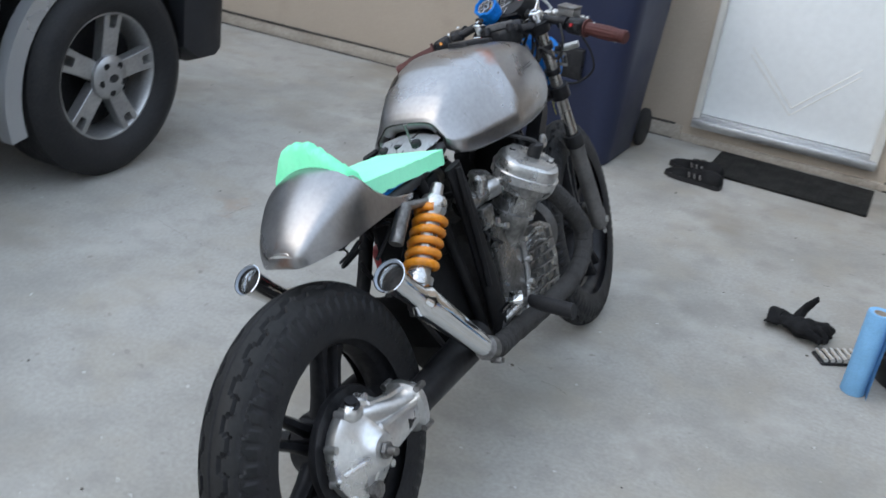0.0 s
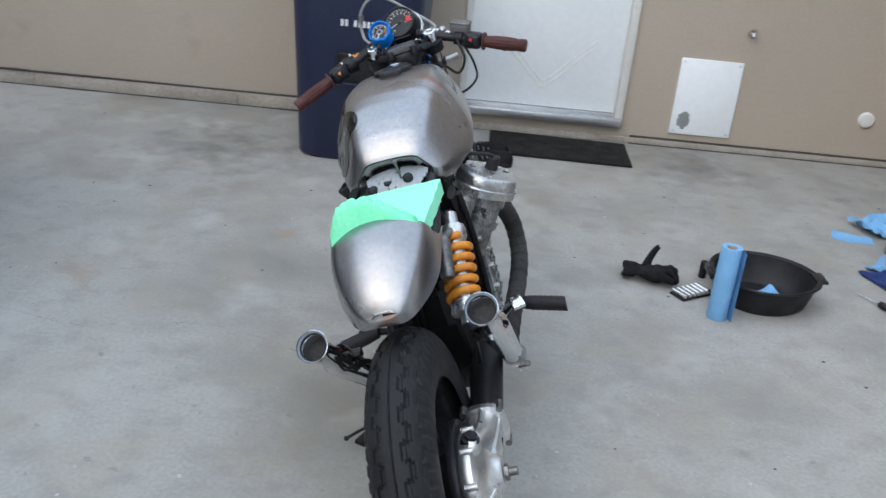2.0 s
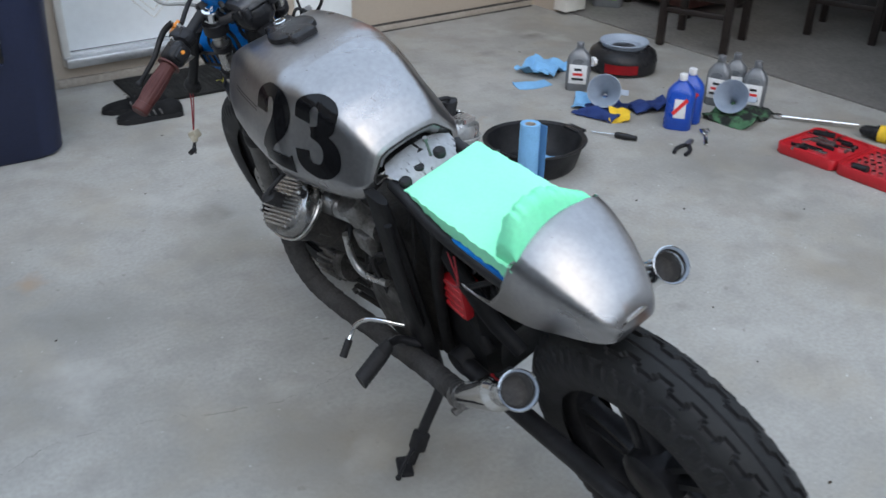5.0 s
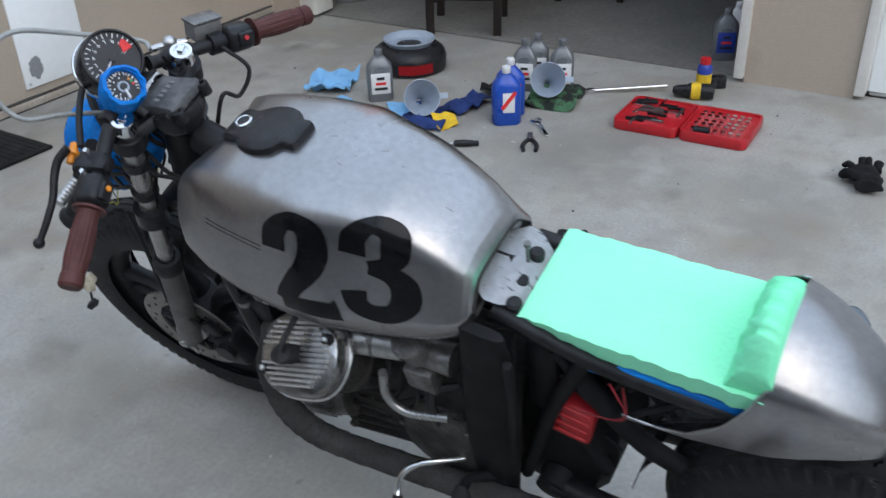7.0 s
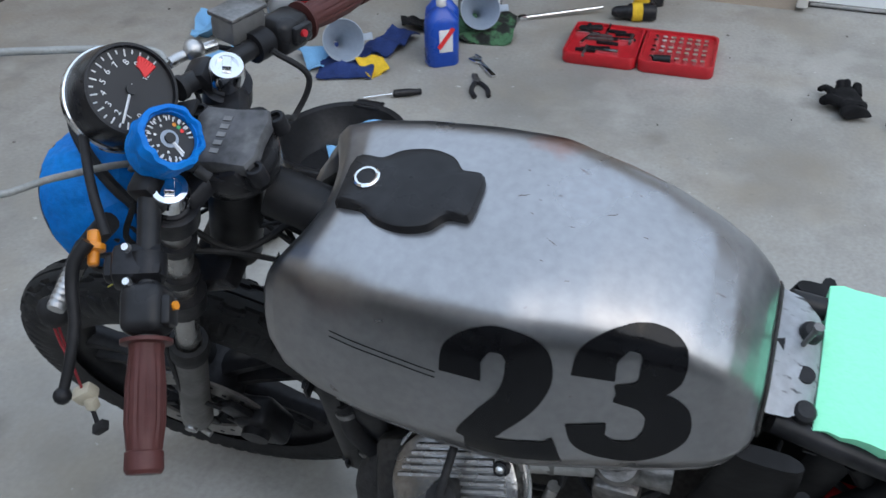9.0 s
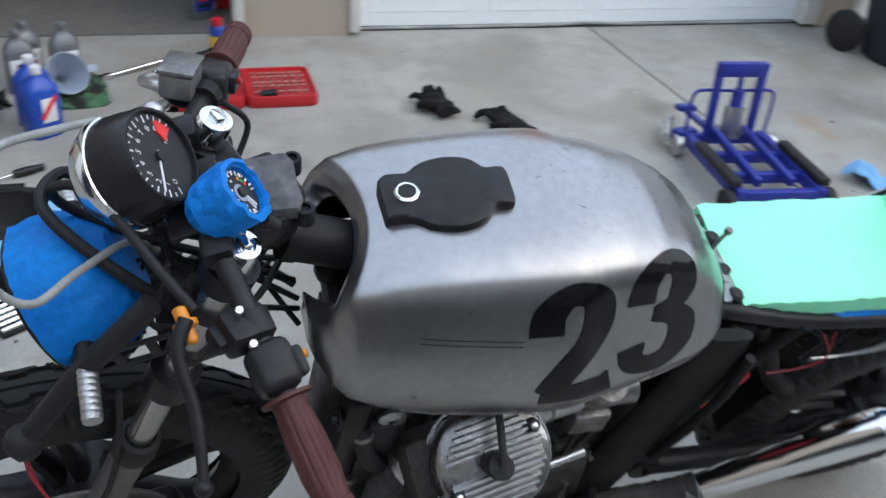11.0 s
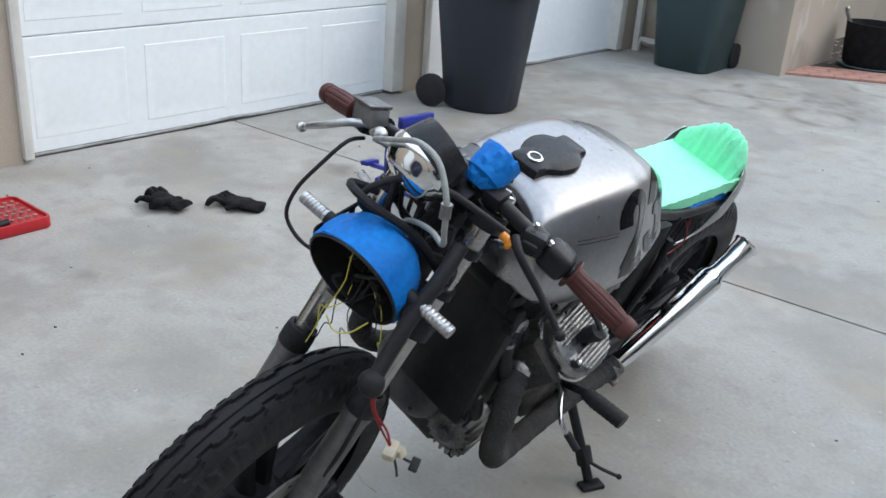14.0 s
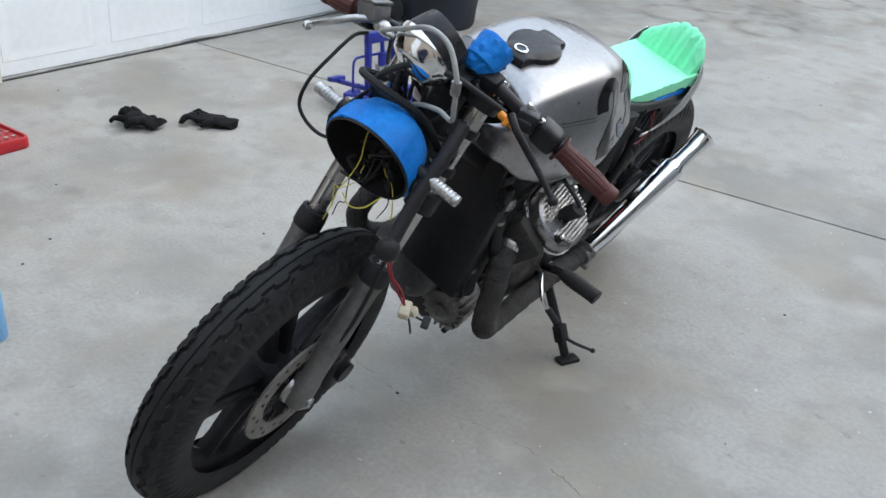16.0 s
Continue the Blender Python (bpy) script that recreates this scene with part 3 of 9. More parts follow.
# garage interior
slabs("garage_floor", garage_concrete, "dark mottled concrete garage floor", [((2.305, 1.9, -0.1), (7.2, 5.25, 0.006))])
slabs("wall_garage", interior_wall, "plain garage inside walls", [((2.44, 5.26, 0), (7.2, 5.4, 2.7)), ((7.2, 1.8, 0), (7.35, 5.4, 2.7)), ((2.44, 1.75, 0), (7.2, 1.9, 2.7))])
slabs("ceiling", interior_wall, "plain garage ceiling", [((2.44, 1.75, 2.7), (7.35, 5.4, 2.8))])

slabs("roof", footing, "plain flat roof over the garage", [((XB, -4.0, 3.0), (7.5, YA + 0.35, 3.12))])
# plain unseen wall behind the camera, added to block the low western sky
slabs("unseen_wall_west", stucco, "unseen plain stucco wall added to block low western sky", [((-7.9, -14, 0), (-7.7, 5.1, 5.2))])

# far corner: projecting wall, planting bed
slabs("wall_south", stucco_worn, "weathered beige stucco wall with water stains", [((0.955, -4.70, 0), (XB + 0.2, -3.60, H_WALL)), ((1.35, -9.0, 0), (1.6, -4.70, 2.2)), ((-6, -9.2, 0), (1.6, -9.0, 2.2))])
bm = B()
prism(bm, [(1.36, -4.05), (0.90, -4.20), (-6.0, -8.86), (-6.0, -9.0), (1.36, -9.0)], -0.05, 0.012)
structure("planting_bed", bm, soil, "dark soil planting bed with dry litter")
edging = thing("brick_edging", "rows of faded pink bricks along the planting bed", "edging", pose(0, 0, 0))
bm = B()
box(bm, (0, 0, 0.004), (0.195, 0.095, 0.030), bev=0.004)
brick_mesh = made("brick", bm, pink_brick)
for i in range(26):
    for r in range(4):
        b = new("brick", brick_mesh)
        b.parent = edging
        b.matrix_basis = pose(0.905 - 0.2 * 0.827 * (i + 0.5 * (r % 2)) + 0.056 * r, -3.80 - 0.2 * 0.562 * (i + 0.5 * (r % 2)) - 0.083 * r, 0.002, 0, 0, 34.2 + random.Random(i * 7 + r).uniform(-1.5, 1.5))
bm = B()
tube(bm, [(2.19, -3.47, 2.9), (2.19, -3.47, 0.16), (2.17, -3.49, 0.09), (2.05, -3.60, 0.06)], 0.035, 4, 4)
single("downspout", bm, trim_paint, "white metal downspout with a bent foot", "downspout")
structure("crack", crack(((-0.42, 2.33), (-0.50, 2.35), (-0.65, 2.37), (-0.79, 2.354), (-0.94, 2.33), (-1.06, 2.358), (-1.17, 2.395), (-1.275, 2.445), (-1.447, 2.49), (-1.685, 2.45), (-1.81, 2.41), (-1.98, 2.431), (-2.12, 2.466)), 1), crack_dirt, "ragged hairline crack in the concrete")
structure("crack", crack(((-2.06, 2.50), (-1.96, 2.60), (-1.92, 2.79), (-1.80, 2.86)), 2, 0.0010), crack_dirt, "short side crack in the concrete")


# ---- the motorcycle: x ahead, y left, z up from the rear wheel's foot, leaning on its side stand ----
BIKE = pose(-0.550, 1.384, 0, 0, 0, 89.0) @ pose(0, 0, 0, -20.3, 0, 0) @ Matrix.Scale(1.012, 4)
bike = thing("motorcycle", "cafe racer motorcycle in bare steel and black on its side stand", "motorcycle", BIKE)
AX_R, AX_F = Vector((0, 0, 0.332)), Vector((1.418, 0, 0.336))
RAKE_TOP = Vector((1.184, 0, 1.004))
fork_dir = (AX_F - RAKE_TOP).normalized()
STEER = Matrix.Translation(RAKE_TOP) @ Matrix.Rotation(radians(5.5), 4, -fork_dir) @ Matrix.Translation(-RAKE_TOP)


def steered(name, bm, mat, parent=None, label="", smooth=40.0):
    return part(name, place(bm, STEER), mat, parent or bike, label, smooth)


def tyre_bm(c, R, w, h, blocks, notch):
    """A tyre with a straight centre groove, stepped zigzag grooves and short shoulder notches."""
    bm = B()
    N, K = blocks * 12, 100
    grid, deep = [], []
    for i in range(N):
        th = 6.283185 * i / N
        u = (i / 12.0) % 1.0
        row = []
        for k in range(K + 1):
            s = -1 + 2 * k / K
            ang = s * 2.35
            y = math.sin(ang) * w if abs(ang) < 1.57 else math.copysign(w * (1 - 0.22 * (abs(ang) - 1.57) ** 2), ang)
            r = R - h * 0.5 * (1 - math.cos(ang)) * 1.18
            d = 0.0
            if abs(y) < 0.0014:
                d = 0.004
            for side in (-1, 1):
                up = (u + (0.5 if side > 0 else 0.0)) % 1.0
                step = min(1.0, max(0.0, (abs(up - 0.5) * 2 - 0.40) / 0.18))
                yc = side * w * (0.34 + 0.15 * step)
                if abs(y - yc) < 0.0040 and abs(ang) < 1.5:
                    d = 0.0075
                yc = side * w * (0.70 + 0.10 * (1 - step))
                if abs(y - yc) < 0.0028 and abs(ang) < 1.5:
                    d = 0.004
                if side * y > w * notch and abs(ang) < 1.62 and (up < 0.16 or 0.49 < up < 0.60):
                    d = 0.0085
            r -= d
            deep.append(d > 0 or abs(ang) > 1.35)
            row.append(bm.verts.new((c.x + math.sin(th) * r, y, c.z + math.cos(th) * r)))
        grid.append(row)
    bm.verts.index_update()
    ring_faces(bm, grid + [grid[0]], False)
    for f in bm.faces:
        f.material_index = 0 if sum(deep[v.index] for v in f.verts) >= 2 else 1
    return bm


def wheel(name, c, R, w, h, blocks, rim_r, turn, label):
    put = steered if name == "front_wheel" else (lambda n, bm, m, p=None, lb="", sm=40.0: part(n, bm, m, p or bike, lb, sm))
    bm = B()
    rw = w * 0.62
    lathe(bm, [(rim_r + 0.010, -rw - 0.004), (rim_r + 0.012, -rw), (rim_r - 0.004, -rw + 0.004), (rim_r - 0.020, -rw + 0.012), (rim_r - 0.030, 0), (rim_r - 0.020, rw - 0.012),
               (rim_r - 0.004, rw - 0.004), (rim_r + 0.012, rw), (rim_r + 0.010, rw + 0.004), (rim_r + 0.03, rw - 0.01), (rim_r + 0.03, -rw + 0.01), (rim_r + 0.010, -rw - 0.004)], c, (0, 1, 0), 72, (False, False))
    wh = put(name, bm, black_metal, None, label)
    ty_ = put("tyre", tyre_bm(c, R, w, h, blocks, 0.72 if name == "front_wheel" else 0.80), rubber, wh, "black road tyre with zigzag tread", 24)
    ty_.data.materials.append(tread_rubber)
    bm = B()
    lathe(bm, [(0.0, -0.055), (0.045, -0.055), (0.062, -0.045), (0.062, 0.045), (0.045, 0.055), (0.0, 0.055)], c, (0, 1, 0), 36)
    put("hub", bm, black_metal, wh)
    for k in range(5):
        for sgn in (-1, 1):
            a0 = turn + k * 1.256637 + sgn * 0.30
            a1 = turn + k * 1.256637 + sgn * 0.13
            bm = B()
            p0 = c + Vector((math.sin(a0) * 0.052, 0, math.cos(a0) * 0.052))
            p1 = c + Vector((math.sin(a1) * (rim_r - 0.018), 0, math.cos(a1) * (rim_r - 0.018)))
            d = (p1 - p0).normalized()
            s = Vector((d.z, 0, -d.x))
            rings = []
            for t, hw, hy in ((0, 0.015, 0.026), (0.3, 0.012, 0.020), (0.75, 0.011, 0.017), (1, 0.020, 0.020)):
                p = p0.lerp(p1, t)
                rings.append([p + s * hw * 0.5 + Vector((0, hy, 0)), p + s * hw + Vector((0, hy * 0.4, 0)), p + s * hw + Vector((0, -hy * 0.4, 0)), p + s * hw * 0.5 + Vector((0, -hy, 0)),
                              p - s * hw * 0.5 + Vector((0, -hy, 0)), p - s * hw + Vector((0, -hy * 0.4, 0)), p - s * hw + Vector((0, hy * 0.4, 0)), p - s * hw * 0.5 + Vector((0, hy, 0))])
            loft(bm, rings)
            put("spoke", bm, black_metal, wh)
    return wh


rear_wheel = wheel("rear_wheel", AX_R, 0.328, 0.064, 0.115, 30, 0.222, 0.35, "black rear wheel with paired spokes")
front_wheel = wheel("front_wheel", AX_F, 0.336, 0.050, 0.098, 34, 0.242, 0.15, "black front wheel with paired spokes")

# brake disc, caliper, axle of the front wheel
bm = B()
lathe(bm, [(0.085, 0.066), (0.128, 0.066), (0.128, 0.071), (0.085, 0.071), (0.085, 0.066)], AX_F, (0, 1, 0), 60, (False, False))
disc = steered("brake_disc", bm, disc_steel, None, "dull steel brake disc")
for k in range(10):
    bm = B()
    a = k * 0.628
    box(bm, (AX_F.x + math.sin(a) * 0.074, 0.066, AX_F.z + math.cos(a) * 0.074), (0.012, 0.006, 0.034), (0, math.degrees(a), 0), 0.002)
    steered("carrier_arm", bm, black_metal, disc)
for k in range(24):
    bm = B()
    a = k * 0.2618
    rr = 0.1 if k % 2 else 0.114
    q = AX_F + Vector((math.sin(a) * rr, 0.0716, math.cos(a) * rr))
    cyl(bm, q, q + Vector((0, 0.0008, 0)), 0.0042, seg=8)
    steered("drilling", bm, black_paint, disc)
bm = B()
lathe(bm, [(0.0, 0.092), (0.012, 0.092), (0.020, 0.080), (0.034, 0.074), (0.036, 0.066), (0.0, 0.06)], AX_F, (0, 1, 0), 24)
steered("axle_cover", bm, cast_alu, front_wheel)
bm = B()
cq = AX_F + Vector((-0.115, 0.07, -0.015))
box(bm, cq, (0.065, 0.055, 0.095), (0, 12, 0), 0.012, 3)
cyl(bm, cq + Vector((0, 0.02, 0.015)), cq + Vector((0, 0.04, 0.015)), 0.024, seg=18)
box(bm, cq + Vector((0.03, 0.012, 0.06)), (0.04, 0.014, 0.05), (0, 30, 0), 0.004)
steered("brake_caliper", bm, black_metal, None, "black brake caliper")

# front fork
for s, nm in ((1, "left"), (-1, "right")):
    o = Vector((0, 0.085 * s, 0))
    bm = B()
    cyl(bm, RAKE_TOP + o, RAKE_TOP + o + fork_dir * 0.46, 0.0175, seg=22)
    leg = steered("fork_tube", bm, dull_tube, None, "dull nickel fork tube")
    bm = B()
    top = RAKE_TOP + o
    lathe(bm, [(0.0205, -0.004), (0.0205, 0.022), (0.0185, 0.026), (0.013, 0.027), (0.013, 0.023), (0.0, 0.023)], top, -fork_dir, 22)
    cap = steered("fork_cap", bm, chrome, leg, "polished fork cap")
    bm = B()
    box(bm, top - fork_dir * 0.027, (0.010, 0.016, 0.010), (0, -21, 20), 0.001)
    steered("preload_screw", bm, chrome, leg)
    bm = B()
    a, b = top + fork_dir * 0.40, AX_F + o
    L = (b - a).length
    lathe(bm, [(0.024, 0.0), (0.0265, 0.01), (0.0265, 0.03), (0.0245, 0.036), (0.0245, L - 0.05), (0.027, L - 0.035), (0.027, L + 0.012), (0.018, L + 0.028), (0.0, L + 0.028)], a, (b - a), 24)
    low = steered("fork_slider", bm, fork_grey, None, "satin grey fork slider")
    bm = B()
    lathe(bm, [(0.020, -0.022), (0.027, -0.02), (0.029, -0.004), (0.029, 0.018), (0.026, 0.022)], a, (b - a), 24, (False, False))
    steered("dust_seal", bm, rubber, low)
    bm = B()
    cyl(bm, AX_F + o * 1.0, AX_F + o * 1.36, 0.011, seg=14)
    cyl(bm, AX_F + o + Vector((0.012, 0.008 * s, -0.03)), AX_F + o + Vector((-0.02, 0.02 * s, -0.035)), 0.006, seg=10)
    steered("axle_clamp", bm, cast_alu, low)
    # knurled indicator stub carried by the lamp stay
    q = Vector((1.334, 0.100, 0.889)) if s > 0 else Vector((1.345, -0.060, 0.900))
    e = Vector((1.325, 0.186, 0.884)) if s > 0 else Vector((1.359, -0.132, 0.908))
    bm = B()
    cyl(bm, q - (e - q) * 0.25, q + (e - q) * 0.30, 0.0115, seg=16)
    st = part("stub_bracket", bm, black_metal, bike)
    bm = B()
    ln = (e - q).length
    prof = [(0.0, 0.25 * ln), (0.0098, 0.25 * ln)]
    for k in range(8):
        prof += [(0.0098, (0.30 + 0.085 * k) * ln), (0.0108, (0.32 + 0.085 * k) * ln), (0.0108, (0.36 + 0.085 * k) * ln)]
    lathe(bm, prof + [(0.0098, ln), (0.0, ln)], q, e - q, 18, (False, False))
    part("indicator_stub", bm, cast_alu, st, "knurled silver indicator stub")

# yokes
bm = B()
box(bm, RAKE_TOP + fork_dir * 0.02 + Vector((-0.03, 0, 0)), (0.09, 0.10, 0.024), (0, 21, 0), 0.008)
for s in (1, -1):
    cyl(bm, RAKE_TOP + Vector((0, 0.085 * s, 0)) + fork_dir * 0.006, RAKE_TOP + Vector((0, 0.085 * s, 0)) + fork_dir * 0.036, 0.029, seg=22)
    box(bm, RAKE_TOP + fork_dir * 0.02 + Vector((-0.012, 0.055 * s, 0)), (0.05, 0.05, 0.022), (0, 21, -20 * s), 0.006)
steered("top_yoke", bm, black_metal)
bm = B()
m = RAKE_TOP + fork_dir * 0.23
box(bm, m + Vector((-0.03, 0, 0)), (0.08, 0.14, 0.03), (0, 21, 0), 0.008)
for s in (1, -1):
    cyl(bm, m + Vector((0, 0.085 * s, 0)) - fork_dir * 0.02, m + Vector((0, 0.085 * s, 0)) + fork_dir * 0.02, 0.030, seg=22)
steered("bottom_yoke", bm, black_metal)
bm = B()
cyl(bm, RAKE_TOP + Vector((-0.045, 0, 0)) + fork_dir * 0.03, m + Vector((-0.045, 0, 0)), 0.033, seg=24)
part("steering_head", bm, black_paint, bike)
# headlamp ears
for s in (1, -1):
    a = RAKE_TOP + Vector((0, 0.085 * s, 0)) + fork_dir * 0.07
    for d in (0.005, 0.085):
        bm = B()
        cyl(bm, a + fork_dir * d, a + fork_dir * (d + 0.016), 0.0235, seg=18)
        steered("stay_clamp", bm, black_metal)
    # a drilled flat stay between the fork and the lamp
    b2 = B()
    for z in (-0.016, 0.016):
        box(b2, (0.055, 0, z), (0.115, 0.004, 0.009), (0, 0, 0), 0.0015)
    for x in (0.0, 0.034, 0.072, 0.110):
        box(b2, (x, 0, 0), (0.012, 0.004, 0.034), (0, 0, 0), 0.0015)
    place(b2, Matrix.Translation(a + fork_dir * 0.055 + Vector((0.016, 0.012 * s, 0))) @ Matrix.Rotation(radians(12), 4, "Y"))
    steered("lamp_stay", b2, black_metal, None, "drilled black headlamp stay")

# handlebar cover between the fork caps
c0 = Vector((1.148, 0.004, 1.004))
bm = B()
lathe(bm, [(0.0, -0.06), (0.030, -0.06), (0.048, -0.04), (0.052, -0.012), (0.048, -0.004), (0.0, -0.004)], c0, (0.0, 0, 1), 26)
hub_c = steered("stem_cover", bm, satin_black, None, "round black stem cover with a scuffed square plate")
bm = B()
rings = []
for k, z in ((0.96, -0.004), (1.0, -0.002), (1.0, 0.010), (0.95, 0.014), (0.86, 0.0145)):
    ol = [(0.044, 0.026), (0.037, 0.040), (0.0, 0.038), (-0.037, 0.040), (-0.044, 0.026), (-0.042, 0.0)]
    ol = ol + [(-x, -y) for x, y in ol]
    rings.append([c0 + Vector((x * k - z * 0.05, y * k, z - x * k * 0.04)) for x, y in ol])
loft(bm, rings)
plate = steered("cover_plate", bm, scuffed_black, hub_c, "scuffed black cover plate with worn lettering", 30)
for k in range(5):
    bm = B()
    box(bm, c0 + Vector((0.004, 0.022 - 0.011 * k, 0.0148)), (0.0095, 0.006, 0.0016), (0, -2, 0))
    steered("badge_bar", bm, fork_grey, plate)
for sx, sy in ((1, 1), (1, -1), (-1, 1), (-1, -1)):
    bm = B()
    q = c0 + Vector((0.045 * sx, 0.035 * sy, -0.002))
    lathe(bm, [(0.0105, -0.01), (0.0105, 0.010), (0.009, 0.012), (0.006, 0.012), (0.006, 0.007), (0.0, 0.007)], q, (0.04, 0, 1), 18)
    steered("cover_bolt", bm, black_metal, hub_c)


# handlebars, grips, switches, levers
def bar_side(s):
    tip = Vector((1.130, 0.350, 0.940)) if s > 0 else Vector((1.110, -0.342, 0.915))
    inner = Vector((1.208, 0.052, 1.036)) if s > 0 else Vector((1.222, -0.052, 1.022))
    d = (tip - inner).normalized()
    side = d.cross(Vector((0, 0, 1))).normalized()
    fwd = side if side.x > 0 else -side
    up = d.cross(fwd)
    up = up if up.z > 0 else -up
    L = (tip - inner).length
    bm = B()
    cyl(bm, inner, tip - d * 0.02, 0.0118, seg=18)
    bar = steered("handlebar", bm, satin_black, None, "straight black handlebar tube")
    bm = B()
    cyl(bm, inner - d * 0.004, inner + d * 0.003, 0.0145, seg=18)
    steered("end_cap", bm, rubber, bar)
    bm = B()
    p = RAKE_TOP + Vector((0, 0.085 * s, 0)) + fork_dir * 0.006
    cyl(bm, p, p + fork_dir * 0.03, 0.0265, seg=20)
    box(bm, inner + d * 0.035 + fwd * 0.0, (0.032, 0.034, 0.032), (0, 15, 0), 0.007)
    steered("bar_clamp", bm, black_metal, bar)
    # grip: ribbed, slightly barrelled, with a flange
    g0, GL = tip - d * 0.128, 0.128
    rings = []
    for t, r in ((0, 0.0255), (0.03, 0.0255), (0.04, 0.0175), (0.10, 0.0168), (0.35, 0.0195), (0.62, 0.0198), (0.80, 0.0172), (0.83, 0.0165), (0.84, 0.0182), (0.97, 0.0185), (1.0, 0.016)):
        ring = []
        for k in range(48):
            a = 6.283185 * k / 48
            rr = r - (0.0012 if k % 4 == 0 and 0.06 < t < 0.82 else 0)
            ring.append(g0 + d * GL * t + (fwd * math.cos(a) + up * math.sin(a)) * rr)
        rings.append(ring)
    bm = B()
    loft(bm, rings)
    steered("grip", bm, brown_rubber, bar, "oxblood brown ribbed rubber grip", 28)
    # switch housing
    bm = B()
    c = g0 - d * 0.030
    M = Matrix((d, fwd, up)).transposed().to_4x4()
    M.translation = c
    b2 = B()
    box(b2, (0, 0, 0), (0.052, 0.044, 0.046), (0, 0, 0), 0.012, 3)
    box(b2, (0.004, -0.024, 0.004), (0.03, 0.012, 0.024), (0, 0, 0), 0.004)
    place(b2, M)
    sw = steered("switch_housing", b2, satin_black, bar)
    bm.free()
    bm = B()
    q = M @ Vector((0.0, -0.026, 0.006))
    cyl(bm, q, M @ Vector((0, -0.034, 0.009)), 0.0045, seg=10)
    steered("switch_button", bm, red_plastic if s < 0 else orange_spring, sw, "red button" if s < 0 else "amber button")
    # lever and perch
    bm = B()
    pc = g0 - d * 0.075
    cyl(bm, pc - d * 0.012, pc + d * 0.012, 0.019, seg=18)
    box(bm, pc + fwd * 0.030, (0.03, 0.028, 0.02), (0, -15, 20 * s), 0.006)
    if s > 0:
        box(bm, pc + fwd * 0.010, (0.050, 0.040, 0.036), (0, -15, 20), 0.008)
    perch = steered("lever_perch", bm, black_metal, bar)
    for k in ((0.020, 0.012), (-0.014, 0.016)) if s > 0 else ():
        bm = B()
        q = pc + fwd * 0.012 + d * k[0] + up * (k[1] + 0.006)
        cyl(bm, q, q + up * 0.006, 0.0048, 0.0038, 8)
        steered("perch_bolt", bm, bright_alloy, perch, "small bright bolt")
    bm = B()
    fe, de = (0.078, 0.035) if s > 0 else (0.105, 0.045)
    lv = [pc + fwd * 0.036 - up * 0.004, pc + fwd * 0.052 + d * 0.025 - up * de * 0.3, pc + fwd * fe * 0.75 + d * 0.07 - up * de * 0.6, pc + fwd * fe * 0.82 + d * 0.115 - up * de * 0.9, pc + fwd * fe + d * 0.142 - up * de]
    if s > 0:
        lv = [STEER.inverted() @ Vector(p) for p in ((1.226, 0.160, 1.016), (1.235, 0.182, 1.006), (1.232, 0.205, 0.990), (1.224, 0.230, 0.970), (1.221, 0.262, 0.950), (1.221, 0.292, 0.932))]
    else:
        lv = [STEER.inverted() @ Vector(p) for p in ((1.225, -0.160, 0.998), (1.250, -0.185, 0.990), (1.263, -0.215, 0.968), (1.260, -0.250, 0.942), (1.247, -0.284, 0.914))]
    tube(bm, lv, lambda t: 0.0075 - 0.0022 * t, 10, 6)
    blob(bm, lv[-1], 0.0095, (1, 1, 1), 0.0, 1, 2)
    steered("lever", bm, black_paint if s > 0 else cast_alu, perch, "black clutch lever" if s > 0 else "bright alloy brake lever")
    return bar, pc, d, fwd, up, inner


barL = bar_side(1)
barR = bar_side(-1)
# brake fluid reservoir on the brake side
_, pc, d, fwd, up, _ = barR
M = Matrix((d, fwd, up)).transposed().to_4x4()
M.translation = pc - d * 0.005 + fwd * 0.026 + up * 0.022
bm = B()
box(bm, (0, 0, 0), (0.056, 0.038, 0.030), (0, 0, 0), 0.005)
place(bm, M)
res = steered("master_cylinder", bm, fork_grey, None, "grey brake master cylinder")
bm = B()
box(bm, (0, 0, 0.018), (0.059, 0.041, 0.006), (0, 0, 0), 0.002)
place(bm, M)
steered("reservoir_lid", bm, dirty_alu, res)
bm = B()
tube(bm, [M @ Vector((-0.03, 0.01, -0.02)), M @ Vector((-0.07, 0.02, -0.02)), M @ Vector((-0.095, 0.02, -0.02))], 0.007, 10, 4)
blob(bm, M @ Vector((-0.06, 0.015, -0.015)), 0.013, (1, 1, 1), 0.1, 6, 2)
steered("hose_fitting", bm, cast_alu, res)
# orange cable adjuster by the clutch lever
_, pcl, dl, fl, ul, _ = barL
bm = B()
q = pcl + fl * 0.058 - dl * 0.026
lathe(bm, [(0.004, -0.02), (0.006, -0.018), (0.006, -0.006), (0.012, -0.004), (0.012, 0.002), (0.007, 0.004), (0.007, 0.016), (0.004, 0.018)], q, -dl, 14)
adj = steered("cable_adjuster", bm, orange_spring, None, "orange anodised cable adjuster")

